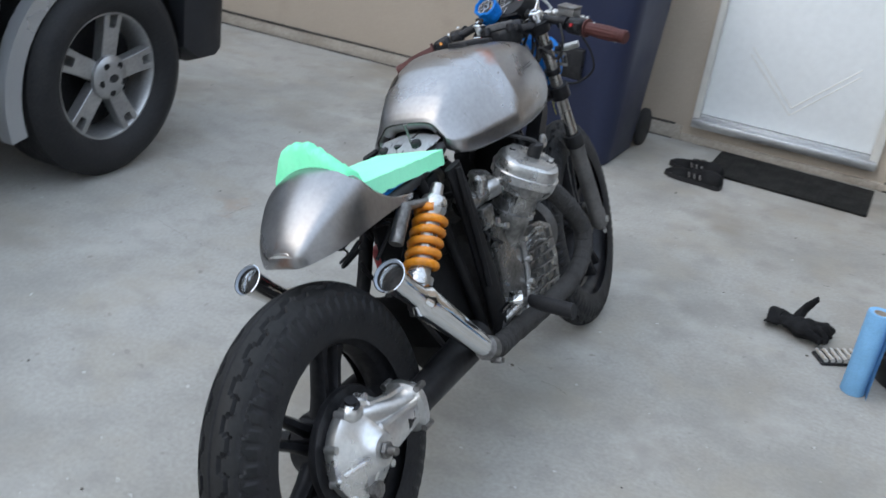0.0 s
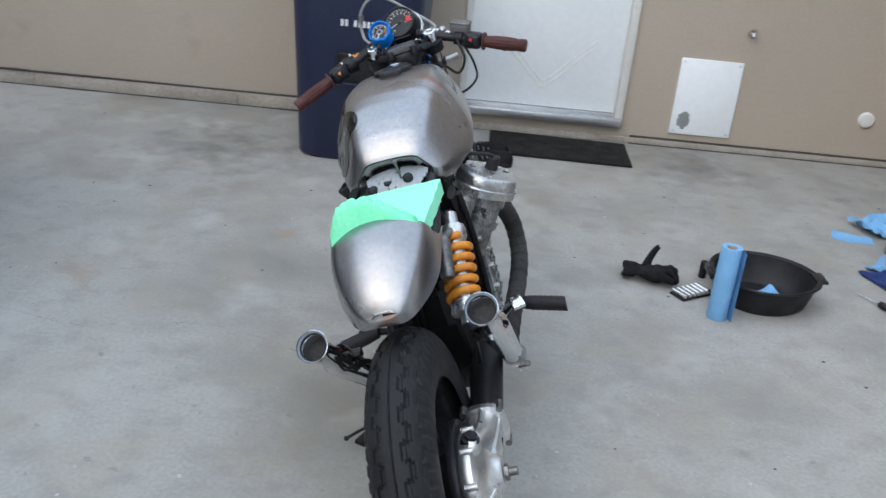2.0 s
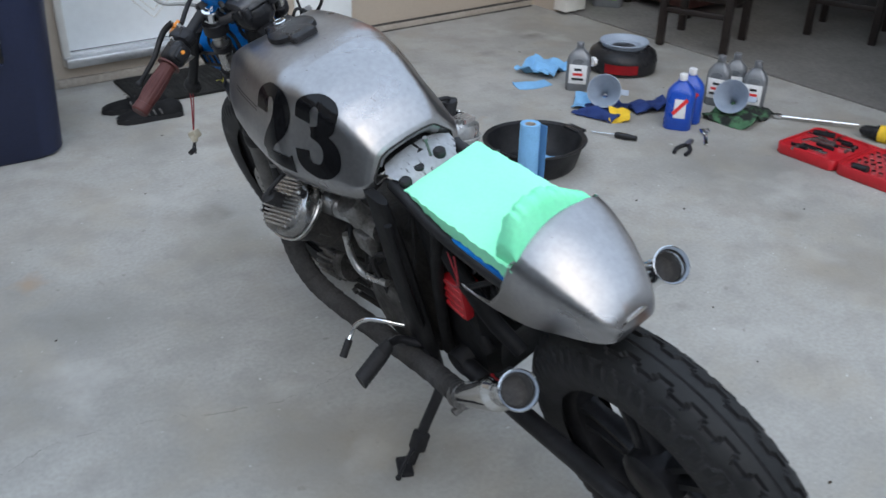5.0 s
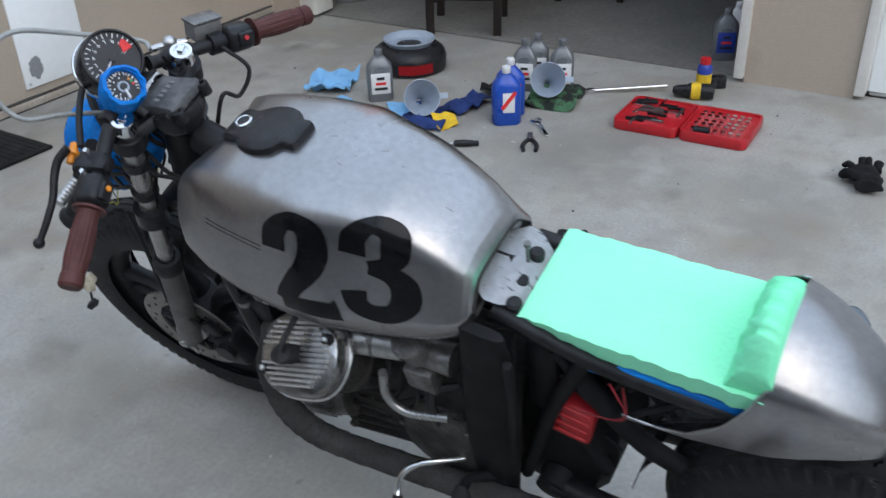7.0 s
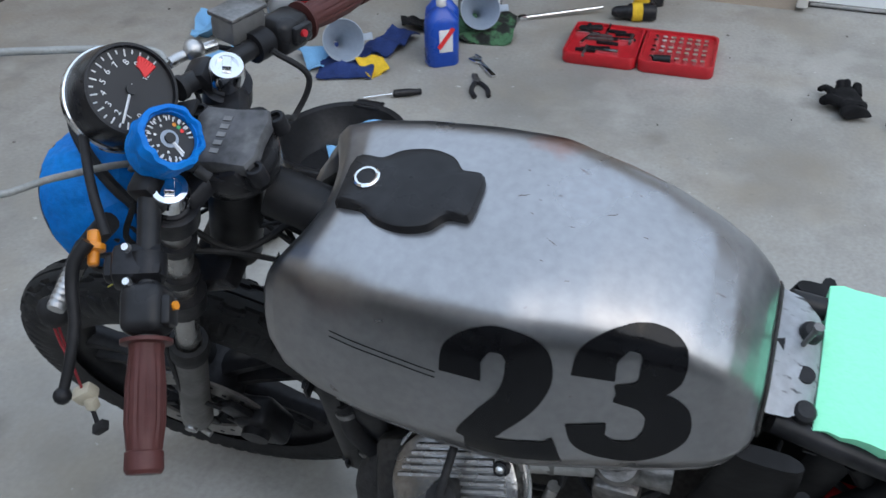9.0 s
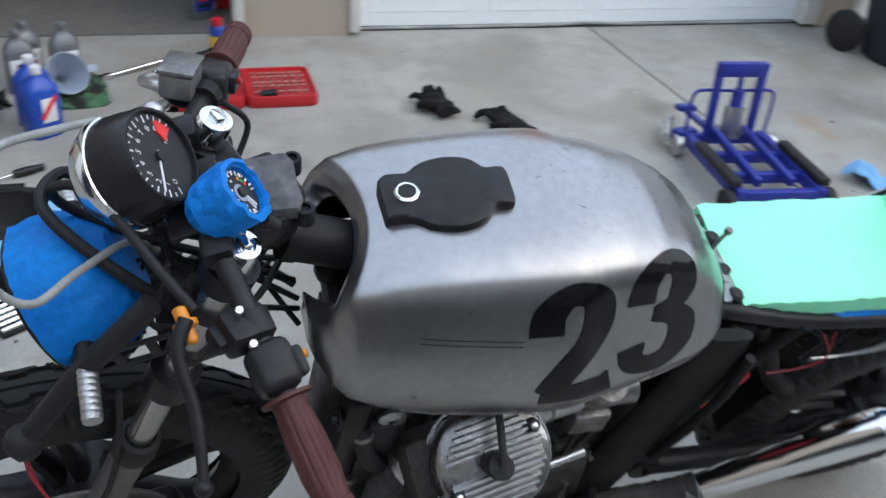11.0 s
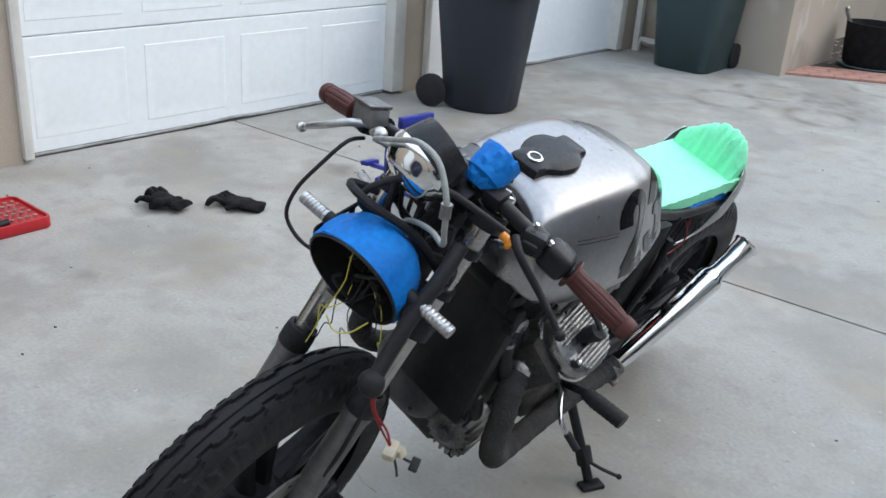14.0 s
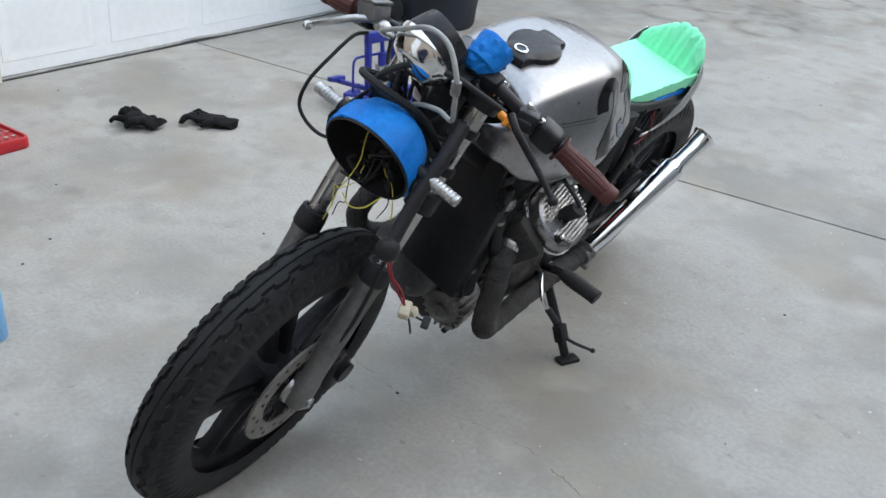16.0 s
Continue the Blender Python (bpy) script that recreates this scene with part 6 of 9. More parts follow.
for k in range(2):
    bm = B()
    tube(bm, [(0.36 - 0.02 * k, 0.10, 0.745), (0.335, 0.112, 0.70 - 0.01 * k), (0.36, 0.11, 0.665), (0.41, 0.105, 0.65)], 0.0014, 6, 5)
    part("red_lead", bm, red_wire, bike, "thin red lead")
# fender inside the tail
bm = B()
rings = []
for i in range(15):
    a = 1.02 + 0.42 * i / 14
    r = 0.365
    rings.append([(math.sin(a) * r, y, 0.332 + math.cos(a) * r) for y in (-0.075, -0.07, -0.03, 0.03, 0.07, 0.075)])
loft(bm, rings, False)
bmesh.ops.solidify(bm, geom=bm.faces[:], thickness=0.003)
part("inner_fender", bm, black_paint, bike)

# ---- engine ----
def a_end(s):
    """Where the pipe's clamp sits."""
    return Vector((0.415, 0.153, 0.342)) if s > 0 else Vector((0.402, -0.171, 0.363))


bm = B()
rings = []
for x, w, z0, z1 in ((0.555, 0.080, 0.29, 0.56), (0.60, 0.105, 0.270, 0.60), (0.70, 0.112, 0.255, 0.60), (0.82, 0.115, 0.255, 0.58), (0.92, 0.108, 0.265, 0.56), (0.975, 0.095, 0.285, 0.54), (0.99, 0.075, 0.31, 0.51)):
    zm = (z0 + z1) / 2
    rings.append([(x, -w * 0.55, z0), (x, -w * 0.9, z0 + 0.03), (x, -w, zm), (x, -w * 0.85, z1 - 0.07), (x, -w * 0.4, z1), (x, w * 0.4, z1), (x, w * 0.85, z1 - 0.07), (x, w, zm), (x, w * 0.9, z0 + 0.03), (x, w * 0.55, z0)])
loft(bm, rings)
bmesh.ops.bevel(bm, geom=[e for e in bm.edges if e.calc_face_angle(0) > 0.6], offset=0.008, segments=2, affect="EDGES")
# near-black block, so that the gaps between the alloy parts come out dark
engine = part("engine", bm, engine_dark, bike, "cast aluminium V-twin engine with a near-black block")
for s in (1, -1):
    # generator cover with bolts
    if s > 0:
        bm = B()
        lathe(bm, [(0.0, 0.0), (0.100, 0.0), (0.100, 0.010), (0.090, 0.020), (0.05, 0.026), (0.0, 0.028)], (0.70, 0.104, 0.385), (0.0, 1, 0.08), 36)
        part("side_cover", bm, grimy_alloy, engine)
        for k in range(9):
            a = k * 0.698
            bm = B()
            q = Vector((0.70 + math.sin(a) * 0.095, 0.112, 0.385 + math.cos(a) * 0.095))
            cyl(bm, q, q + Vector((0, 0.012, 0)), 0.0065, seg=6)
            part("cover_bolt", bm, dirty_alu, engine)
    # ribbed lower case
    if s < 0:
        ol = [(0.637, 0.600), (0.70, 0.562), (0.78, 0.508), (0.83, 0.512), (0.92, 0.500), (0.985, 0.470), (1.002, 0.375), (0.985, 0.290), (0.90, 0.270), (0.756, 0.290), (0.665, 0.330), (0.640, 0.380), (0.648, 0.458)]
        mx_, mz_ = 0.82, 0.42
        bm = B()
        loft(bm, [[(mx_ + (x - mx_) * k, -y, mz_ + (z - mz_) * k) for x, z in ol] for y, k in ((0.070, 1.0), (0.108, 1.0), (0.114, 0.985), (0.116, 0.95), (0.117, 0.4))])
        cc = part("clutch_cover", bm, case_alloy, engine, "cast alloy clutch cover with ribs and bolts", 30)
        ridge = [(0.655, -0.116, 0.585), (0.715, -0.119, 0.545), (0.775, -0.121, 0.495), (0.780, -0.122, 0.410), (0.760, -0.120, 0.325), (0.745, -0.116, 0.298)]
        bm = B()
        tube(bm, ridge, 0.008, 8, 5)
        part("bolt_ridge", bm, cast_alu, cc)
        for q in spline(ridge, 3)[::2]:
            bm = B()
            cyl(bm, q, q + Vector((0, -0.016, 0)), 0.0085, 0.0075, 8)
            part("cover_bolt", bm, bright_alloy, cc)
        for k in range(6):
            bm = B()
            z = 0.300 + 0.028 * k
            box(bm, (0.885, -0.118, z), (0.17, 0.014, 0.007), (0, 4, 0), 0.002)
            part("case_rib", bm, case_alloy, cc)
            for j in range(3):
                bm = B()
                box(bm, (0.83 + 0.05 * j + 0.025 * (k % 2), -0.117, z + 0.014), (0.007, 0.012, 0.026), (0, 0, 0), 0.002)
                part("case_rib", bm, case_alloy, cc)
        for k in range(3):
            bm = B()
            tube(bm, [(0.80, -0.118, 0.480 - 0.012 * k), (0.86, -0.122, 0.492 - 0.016 * k), (0.93, -0.119, 0.478 - 0.018 * k)], 0.0045, 6, 4)
            part("case_rib", bm, case_alloy, cc)
    else:
        for k in range(6):
            bm = B()
            box(bm, (0.86, 0.108, 0.30 + 0.032 * k), (0.20 - 0.01 * k, 0.014, 0.006), (0, 14, 0), 0.002)
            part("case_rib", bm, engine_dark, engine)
    # cylinder
    X0 = 0.866 if s > 0 else 0.782
    base, head = (Vector((X0 - 0.005, 0.060, 0.49)), Vector((X0, 0.183, 0.665))) if s > 0 else (Vector((0.750, -0.064, 0.496)), Vector((0.764, -0.166, 0.668)))
    ad = (head - base).normalized()
    bm = B()
    lathe(bm, [(0.056, 0.0), (0.056, 0.10), (0.064, 0.102), (0.064, 0.112), (0.058, 0.114), (0.058, 0.16), (0.066, 0.165), (0.066, 0.205)], base, ad, 28)
    box(bm, base + ad * 0.165 + Vector((0.03, 0, 0)), (0.17, 0.09, 0.085), (-35 * s, 0, 14 * s), 0.012)
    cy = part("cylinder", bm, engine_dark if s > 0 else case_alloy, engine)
    # valve cover: hexagonal lid with ribs
    n_ = ad
    e1 = Vector((math.cos(radians(20 * s)), math.sin(radians(20 * s)) * 0.8, 0))
    e1 = (e1 - n_ * e1.dot(n_)).normalized()
    e2 = n_.cross(e1)
    if s < 0:
        e1 = Vector((0.55, -0.66, -0.50))
        e1 = (e1 - n_ * e1.dot(n_)).normalized()
        e2 = n_.cross(e1)
    VC = base + ad * 0.205
    hexo = [(0.076, 0.014), (0.066, 0.042), (0.034, 0.064), (-0.030, 0.066), (-0.062, 0.046), (-0.076, 0.014), (-0.076, -0.014), (-0.066, -0.042), (-0.034, -0.064), (0.030, -0.066), (0.062, -0.046), (0.076, -0.014)]
    hexs = [(p.x * 1.06, p.y * 1.06) for p in spline([(x, y, 0) for x, y in hexo + hexo[:1]], 3)[:-1]]
    bm = B()
    loft(bm, [[VC + e1 * x * k + e2 * y * k + n_ * h for x, y in hexs] for k, h in ((1.03, -0.012 if s < 0 else 0.0), (1.03, 0.008), (0.98, 0.010), (0.98, 0.026), (0.93, 0.036), (0.84, 0.040), (0.3, 0.041))])
    vc = part("valve_cover", bm, dark_cover_alloy if s > 0 else cast_alu, engine, "ribbed alloy valve cover", 35)
    bm = B()
    edge = [VC + e1 * x * 1.035 + e2 * y * 1.035 + n_ * 0.009 for x, y in hexs]
    tube(bm, edge + edge[:1], 0.0022, 6, 1)
    part("cover_rim", bm, bright_alloy, vc, "bright polished rim of the cover")
    for k in range(13):
        v = -0.051 + 0.0085 * k
        half = 0.064 - 0.75 * max(0.0, abs(v) - 0.018)
        bm = B()
        a, b = VC + e2 * v - e1 * half + n_ * 0.041, VC + e2 * v + e1 * half + n_ * 0.041
        if abs(v) < 0.016:
            b = VC + e2 * v + e1 * 0.0 * s - e1 * 0.012 + n_ * 0.041
        rr = [[a + e2 * dy + n_ * dz for dy, dz in ((-0.0030, -0.006), (-0.0018, 0.008), (0.0018, 0.008), (0.0030, -0.006))], [b + e2 * dy + n_ * dz for dy, dz in ((-0.0030, -0.006), (-0.0018, 0.008), (0.0018, 0.008), (0.0030, -0.006))]]
        loft(bm, rr)
        part("rib", bm, cast_alu if s > 0 else bright_alloy, vc)
    for q in ((VC + e1 * 0.060 + e2 * 0.026, VC - e1 * 0.060 - e2 * 0.026) if s > 0 else (VC + e1 * 0.048 - e2 * 0.010, VC - e1 * 0.048 + e2 * 0.010)):
        bm = B()
        lathe(bm, [(0.010, 0.03), (0.010, 0.045), (0.008, 0.046), (0.008, 0.050), (0.0, 0.052)], q, n_, 16)
        nut = part("cover_nut", bm, black_metal, vc, "dark domed cover nut")
        bm = B()
        lathe(bm, [(0.0055, 0.050), (0.0045, 0.054), (0.0, 0.0555)], q, n_, 12)
        part("nut_tip", bm, bright_alloy, nut, "bright worn tip")
    # plug cap
    bm = B()
    tube(bm, [VC + n_ * 0.03 + e1 * 0.004, VC + n_ * 0.06 + e1 * 0.004, VC + n_ * 0.075 + e1 * 0.002 + Vector((0, 0, 0.012)), VC + Vector((0.0, -0.03 * s, 0.10)), Vector((X0, 0.06 * s, 0.78))], lambda t: 0.017 if t < 0.42 else 0.0050, 12, 6)
    part("plug_lead", bm, rubber, engine, "black spark plug cap and lead")
    # carburettor
    bm = B()
    cx_, cz = X0 - 0.175, 0.655
    cyl(bm, (cx_ + 0.035, 0.105 * s, 0.66), (cx_ - 0.06, 0.098 * s, 0.655), 0.022, 0.028, 20)
    box(bm, (cx_, 0.108 * s, cz - 0.045), (0.058, 0.055, 0.055), (0, 0, 0), 0.008)
    cyl(bm, (cx_, 0.11 * s, cz + 0.01), (cx_, 0.125 * s, cz + 0.055), 0.026, 0.022, 20)
    cyl(bm, (cx_, 0.125 * s, cz + 0.055), (cx_, 0.128 * s, cz + 0.065), 0.028, 0.024, 20)
    part("carburettor", bm, dirty_alu if s > 0 else case_alloy, engine, "dull alloy carburettor")
    bm = B()
    cyl(bm, (X0 - 0.04, 0.127 * s, 0.667), (cx_ + 0.03, 0.107 * s, 0.662), 0.0285, 0.025, 22)
    part("intake_pipe", bm, cast_alu, engine, "bright cast intake pipe")
    bm = B()
    cyl(bm, (X0 - 0.075, 0.116 * s, 0.664), (X0 - 0.10, 0.113 * s, 0.663), 0.030, seg=20)
    part("intake_clamp", bm, chrome if s < 0 else dirty_alu, engine)
    # small hoses, pipes and bolts low on the cylinder
    if s > 0:
        bm = B()
        tube(bm, [(X0 - 0.10, 0.135, 0.60), (X0 - 0.09, 0.14, 0.53), (X0 - 0.12, 0.14, 0.495), (X0 - 0.20, 0.125, 0.50)], 0.0085, 10, 6)
        part("coolant_pipe", bm, cast_alu, engine)
    # header pipe, wrapped
    bm = B()
    kx = X0 - 0.842
    dl = 0.014 if s > 0 else 0.0
    hp = [(0.935 + kx, 0.160 * s, 0.605), (0.970 + kx, 0.174 * s, 0.578), (1.000 + kx * 0.6 - dl, 0.189 * s, 0.515), (1.008 - dl, 0.196 * s, 0.440), (0.975 - dl, 0.194 * s, 0.368 + dl * 0.7), (0.89, 0.180 * s, 0.328 + dl * 0.5), (0.72, 0.160 * s, 0.315), (0.56, 0.150 * s, 0.318), (0.47, (0.150 if s > 0 else 0.162) * s, 0.325 if s > 0 else 0.332), (0.42 if s > 0 else 0.406, (0.153 if s > 0 else 0.171) * s, 0.345 if s > 0 else 0.360)]
    P = spline(hp, 16)
    rings, u_ = [], None
    for i, p in enumerate(P):
        d = (P[min(i + 1, len(P) - 1)] - P[max(i - 1, 0)]).normalized()
        u_ = d.orthogonal().normalized() if u_ is None else (u_ - d * u_.dot(d)).normalized()
        v_ = d.cross(u_)
        r = 0.0245 + 0.0022 * ((i % 6) / 6.0) + 0.0008 * noise.noise(Vector((i * 0.7, s, 0)))
        rings.append([p + (u_ * math.cos(6.283185 * k / 20) + v_ * math.sin(6.283185 * k / 20)) * r for k in range(20)])
    loft(bm, rings)
    hd = part("header_pipe", bm, wrap, bike, "header pipe bound in grey heat wrap", 25)
    bm = B()
    q = Vector(hp[0])
    lathe(bm, [(0.034, -0.012), (0.036, 0.0), (0.034, 0.010), (0.028, 0.016)], q, Vector(hp[1]) - q, 20)
    for dy in (-1, 1):
        cyl(bm, q + Vector((-0.03, 0.0, 0.028 * dy)), q + Vector((0.022, 0.004 * s, 0.028 * dy)), 0.005, seg=8)
    part("exhaust_flange", bm, cast_alu, hd, "bright exhaust collar")
    bm = B()
    cyl(bm, a_end(s), a_end(s) + Vector((0.024, 0, -0.012)), 0.029, seg=20)
    box(bm, a_end(s) + Vector((0.014, 0.017 * s, -0.037)), (0.018, 0.03, 0.014), (0, 20, 0), 0.003)
    part("pipe_clamp", bm, dirty_alu, hd, "bright pipe clamp")
    # silencer: slim megaphone with a necked tip
    a, b = (Vector((0.425, 0.153, 0.338)), Vector((0.092, 0.183, 0.652))) if s > 0 else (Vector((0.410, -0.171, 0.356)), Vector((0.094, -0.172, 0.655)))
    L = (b - a).length
    bm = B()
    lathe(bm, [(0.020, 0.0), (0.022, 0.01), (0.026, 0.06), (0.033, L * 0.55), (0.035, L - 0.135), (0.034, L - 0.125), (0.026, L - 0.112), (0.0245, L - 0.104), (0.0245, L - 0.02), (0.030, L - 0.008), (0.0345, L - 0.002), (0.0350, L), (0.0335, L + 0.001), (0.0330, L - 0.001), (0.0290, L - 0.012), (0.026, L - 0.050), (0.0, L - 0.052)], a, b - a, 40, (False, True))
    mf = part("silencer", bm, chrome, bike, "polished chrome silencer with a flared tip", 45)
    # pale ring inside the chrome flare: sky reflection held in its colour
    bm = B()
    lathe(bm, [(0.0328, L - 0.0005), (0.0318, L - 0.002), (0.0298, L - 0.006)], a, b - a, 32, (False, False))
    part("tip_lining", bm, funnel_grey, mf, "tip lining with the sky's reflection painted pale")
    bm = B()
    lathe(bm, [(0.0297, L - 0.0062), (0.0282, L - 0.0115), (0.0250, L - 0.045), (0.0, L - 0.047)], a, b - a, 28, (False, True))
    part("baffle", bm, engine_dark, mf, "near-black inner baffle")
    bm = B()
    q = a.lerp(b, 0.70)
    box(bm, q + Vector((0.018, -0.035 * s, -0.005)), (0.03, 0.03, 0.012), (0, 30, 0), 0.003)
    cyl(bm, q + Vector((0.02, -0.05 * s, 0)), q + Vector((0.02, -0.03 * s, 0)), 0.009, seg=6)
    tube(bm, [q + Vector((0.0, -0.03 * s, -0.03)), q + Vector((0.04, -0.05 * s, -0.04)), (0.34, 0.10 * s, 0.40)], 0.007, 8, 4)
    part("silencer_bracket", bm, black_metal, mf)
    # foot peg
    bm = B()
    p0, p1 = Vector((0.628, 0.190 * s, 0.386)), Vector((0.600, (0.292 if s > 0 else 0.312) * s, 0.374 if s > 0 else 0.368))
    d = (p1 - p0).normalized()
    rings = []
    for k in range(19):
        r = (0.0205 if k % 2 else 0.0190) - 0.004 * max(0.0, 0.3 - k / 18) / 0.3
        q = p0.lerp(p1, k / 18)
        rings.append([q + Vector((math.cos(6.283185 * j / 16), 0, math.sin(6.283185 * j / 16))) * r for j in range(16)])
    loft(bm, rings)
    pg = part("foot_peg", bm, rubber, bike, "black ribbed rubber foot peg", 30)
    bm = B()
    tube(bm, [(0.60, 0.12 * s, 0.34), (0.63, 0.16 * s, 0.375), p0], 0.010, 10, 4)
    box(bm, (0.60, 0.125 * s, 0.345), (0.05, 0.014, 0.05), (0, 20, 0), 0.004)
    part("peg_mount", bm, cast_alu if s < 0 else black_metal, pg)
# bolts and hoses on the crankcase
rnd = random.Random(31)
for k in range(20):
    p = Vector((rnd.uniform(0.62, 1.0), 0.108 + rnd.uniform(-0.004, 0.008), rnd.uniform(0.30, 0.50)))
    bm = B()
    cyl(bm, p, p + Vector((0, 0.010, 0)), rnd.uniform(0.005, 0.010), seg=6)
    part("case_bolt", bm, engine_dark, engine)
for k in range(14):
    bm = B()
    s = 1 if k % 2 else -1
    p = Vector((rnd.uniform(0.62, 0.78), 0.10 * s, rnd.uniform(0.56, 0.72)))
    tube(bm, [p, p + Vector((rnd.uniform(-0.05, 0.06), rnd.uniform(0, 0.04) * s, rnd.uniform(-0.08, 0.0))), p + Vector((rnd.uniform(-0.02, 0.1), rnd.uniform(0, 0.03) * s, rnd.uniform(-0.16, -0.06)))], rnd.uniform(0.003, 0.007), 6, 5)
    part("engine_hose", bm, rubber, engine)
# radiator and front of the engine
bm = B()
box(bm, (1.048, 0.058, 0.625), (0.036, 0.180, 0.30), (0, -4, 0), 0.014)
radiator = part("radiator", bm, black_paint, bike, "matt black radiator")
bm = B()
box(bm, (1.040, 0.040, 0.785), (0.05, 0.19, 0.035), (0, -4, 0), 0.014)
part("header_tank", bm, black_paint, radiator)
bm = B()
box(bm, (1.005, 0.125, 0.60), (0.06, 0.04, 0.20), (0, -4, 0), 0.015)
part("side_duct", bm, black_paint, radiator)
bm = B()
box(bm, (0.995, 0.045, 0.455), (0.03, 0.16, 0.14), (0, 10, 0), 0.02)
part("front_cover", bm, black_paint, engine)
bm = B()
lathe(bm, [(0.0, 0.020), (0.06, 0.020), (0.080, 0.016), (0.092, 0.006), (0.094, 0.0), (0.094, -0.05), (0.0, -0.05)], (1.028, -0.020, 0.440), (1, 0.0, -0.06), 40)
part("fan_shroud", bm, shroud_grey, engine, "round grey fan shroud")
bm = B()
lathe(bm, [(0.0, 0.018), (0.016, 0.018), (0.020, 0.012), (0.020, 0.0), (0.014, -0.01)], (1.052, -0.035, 0.800), (0.3, 0, 1), 18)
part("radiator_cap", bm, black_metal, radiator)
for k, hose in enumerate((((1.03, 0.135, 0.70), (1.02, 0.150, 0.64), (0.985, 0.150, 0.58), (0.95, 0.135, 0.54)), ((1.035, 0.130, 0.56), (1.02, 0.145, 0.50), (0.99, 0.130, 0.45), (0.96, 0.10, 0.43)), ((1.03, -0.03, 0.76), (0.99, -0.06, 0.72), (0.93, -0.09, 0.68)))):
    bm = B()
    tube(bm, hose, 0.013 - 0.002 * k, 12, 6)
    part("coolant_hose", bm, rubber, radiator)
    bm = B()
    p, q = Vector(hose[0]), Vector(hose[1])
    d = (q - p).normalized()
    cyl(bm, p + d * 0.012, p + d * 0.020, 0.0155 - 0.002 * k, seg=14)
    part("hose_clip", bm, dirty_alu, radiator)
for y, z in ((0.142, 0.74), (0.142, 0.51), (-0.028, 0.74), (-0.028, 0.51)):
    bm = B()
    box(bm, (1.062, y, z), (0.006, 0.026, 0.022), (0, -4, 0), 0.003)
    cyl(bm, (1.064, y, z), (1.071, y, z), 0.006, seg=8)
    part("radiator_bracket", bm, black_metal, radiator)
for k in range(5):
    bm = B()
    a = k * 1.2566 + 0.4
    q = Vector((1.046, -0.020 + math.cos(a) * 0.066, 0.440 + math.sin(a) * 0.066))
    cyl(bm, q, q + Vector((0.008, 0, 0)), 0.006, seg=8)
    part("shroud_bolt", bm, dirty_alu, engine)
bm = B()
ofc = Vector((0.962, 0.096, 0.385))
lathe(bm, [(0.0, 0.06), (0.016, 0.06), (0.016, 0.052), (0.046, 0.048), (0.050, 0.040), (0.050, -0.04), (0.0, -0.04)], ofc, (1, 0.15, -0.1), 30)
of = part("oil_filter_housing", bm, dirty_alu, engine, "finned oil filter housing")
for k in range(20):
    a = k * 0.31416
    bm = B()
    box(bm, ofc + Vector((0.018, math.cos(a) * 0.051 + 0.003, math.sin(a) * 0.051)), (0.058, 0.014, 0.0065), (math.degrees(a), 0, 8), 0.001)
    part("fin", bm, dirty_alu, of)
# gear lever, brake pedal, side stand
bm = B()
tube(bm, [(0.66, 0.130, 0.375), (0.690, 0.160, 0.394), (0.722, 0.182, 0.397), (0.744, 0.205, 0.387), (0.747, 0.226, 0.370), (0.741, 0.244, 0.358)], 0.0058, 10, 6)
gl = part("gear_lever", bm, chrome, bike, "bent chrome gear lever")
bm = B()
cyl(bm, (0.743, 0.238, 0.362), (0.733, 0.272, 0.338), 0.009, seg=12)
part("lever_rubber", bm, rubber, gl)
bm = B()
tube(bm, [(0.58, -0.125, 0.37), (0.56, -0.16, 0.40), (0.55, -0.185, 0.42)], 0.006, 10, 5)
box(bm, (0.548, -0.195, 0.426), (0.04, 0.035, 0.012), (0, -20, 20), 0.004)
part("brake_pedal", bm, chrome, bike, "chrome brake pedal")
GND = Vector((0, 0.3469, 0.9379))
foot = Vector((0.548, 0.286, 0.121))
bm = B()
tube(bm, [(0.545, 0.130, 0.285), (0.545, 0.165, 0.245), (0.547, 0.22, 0.19), foot], 0.0125, 12, 5)
box(bm, (0.545, 0.245, 0.165), (0.034, 0.03, 0.05), (40, 0, 0), 0.006)
stand = part("side_stand", bm, black_paint, bike, "black folded-out side stand")
bm = B()
fm = Matrix.Translation(foot) @ Matrix.Rotation(radians(20.3), 4, "X")
box(bm, (0.004, 0.012, -0.010), (0.062, 0.036, 0.014), (0, 0, -25), 0.005)
place(bm, fm)
part("stand_foot", bm, black_paint, stand)
bm = B()
tube(bm, [(0.545, 0.255, 0.160), (0.53, 0.295, 0.160), (0.505, 0.335, 0.158)], 0.0045, 8, 3)
blob(bm, (0.505, 0.335, 0.158), 0.0075, (1, 1, 1), 0, 1, 2)
part("stand_tang", bm, black_paint, stand)


# ---- parked car beside the wall ----
car = thing("suv", "parked silver sport utility vehicle with black cladding and alloy wheels", "car", pose(-2.537, 2.69, 0))
bm = B()
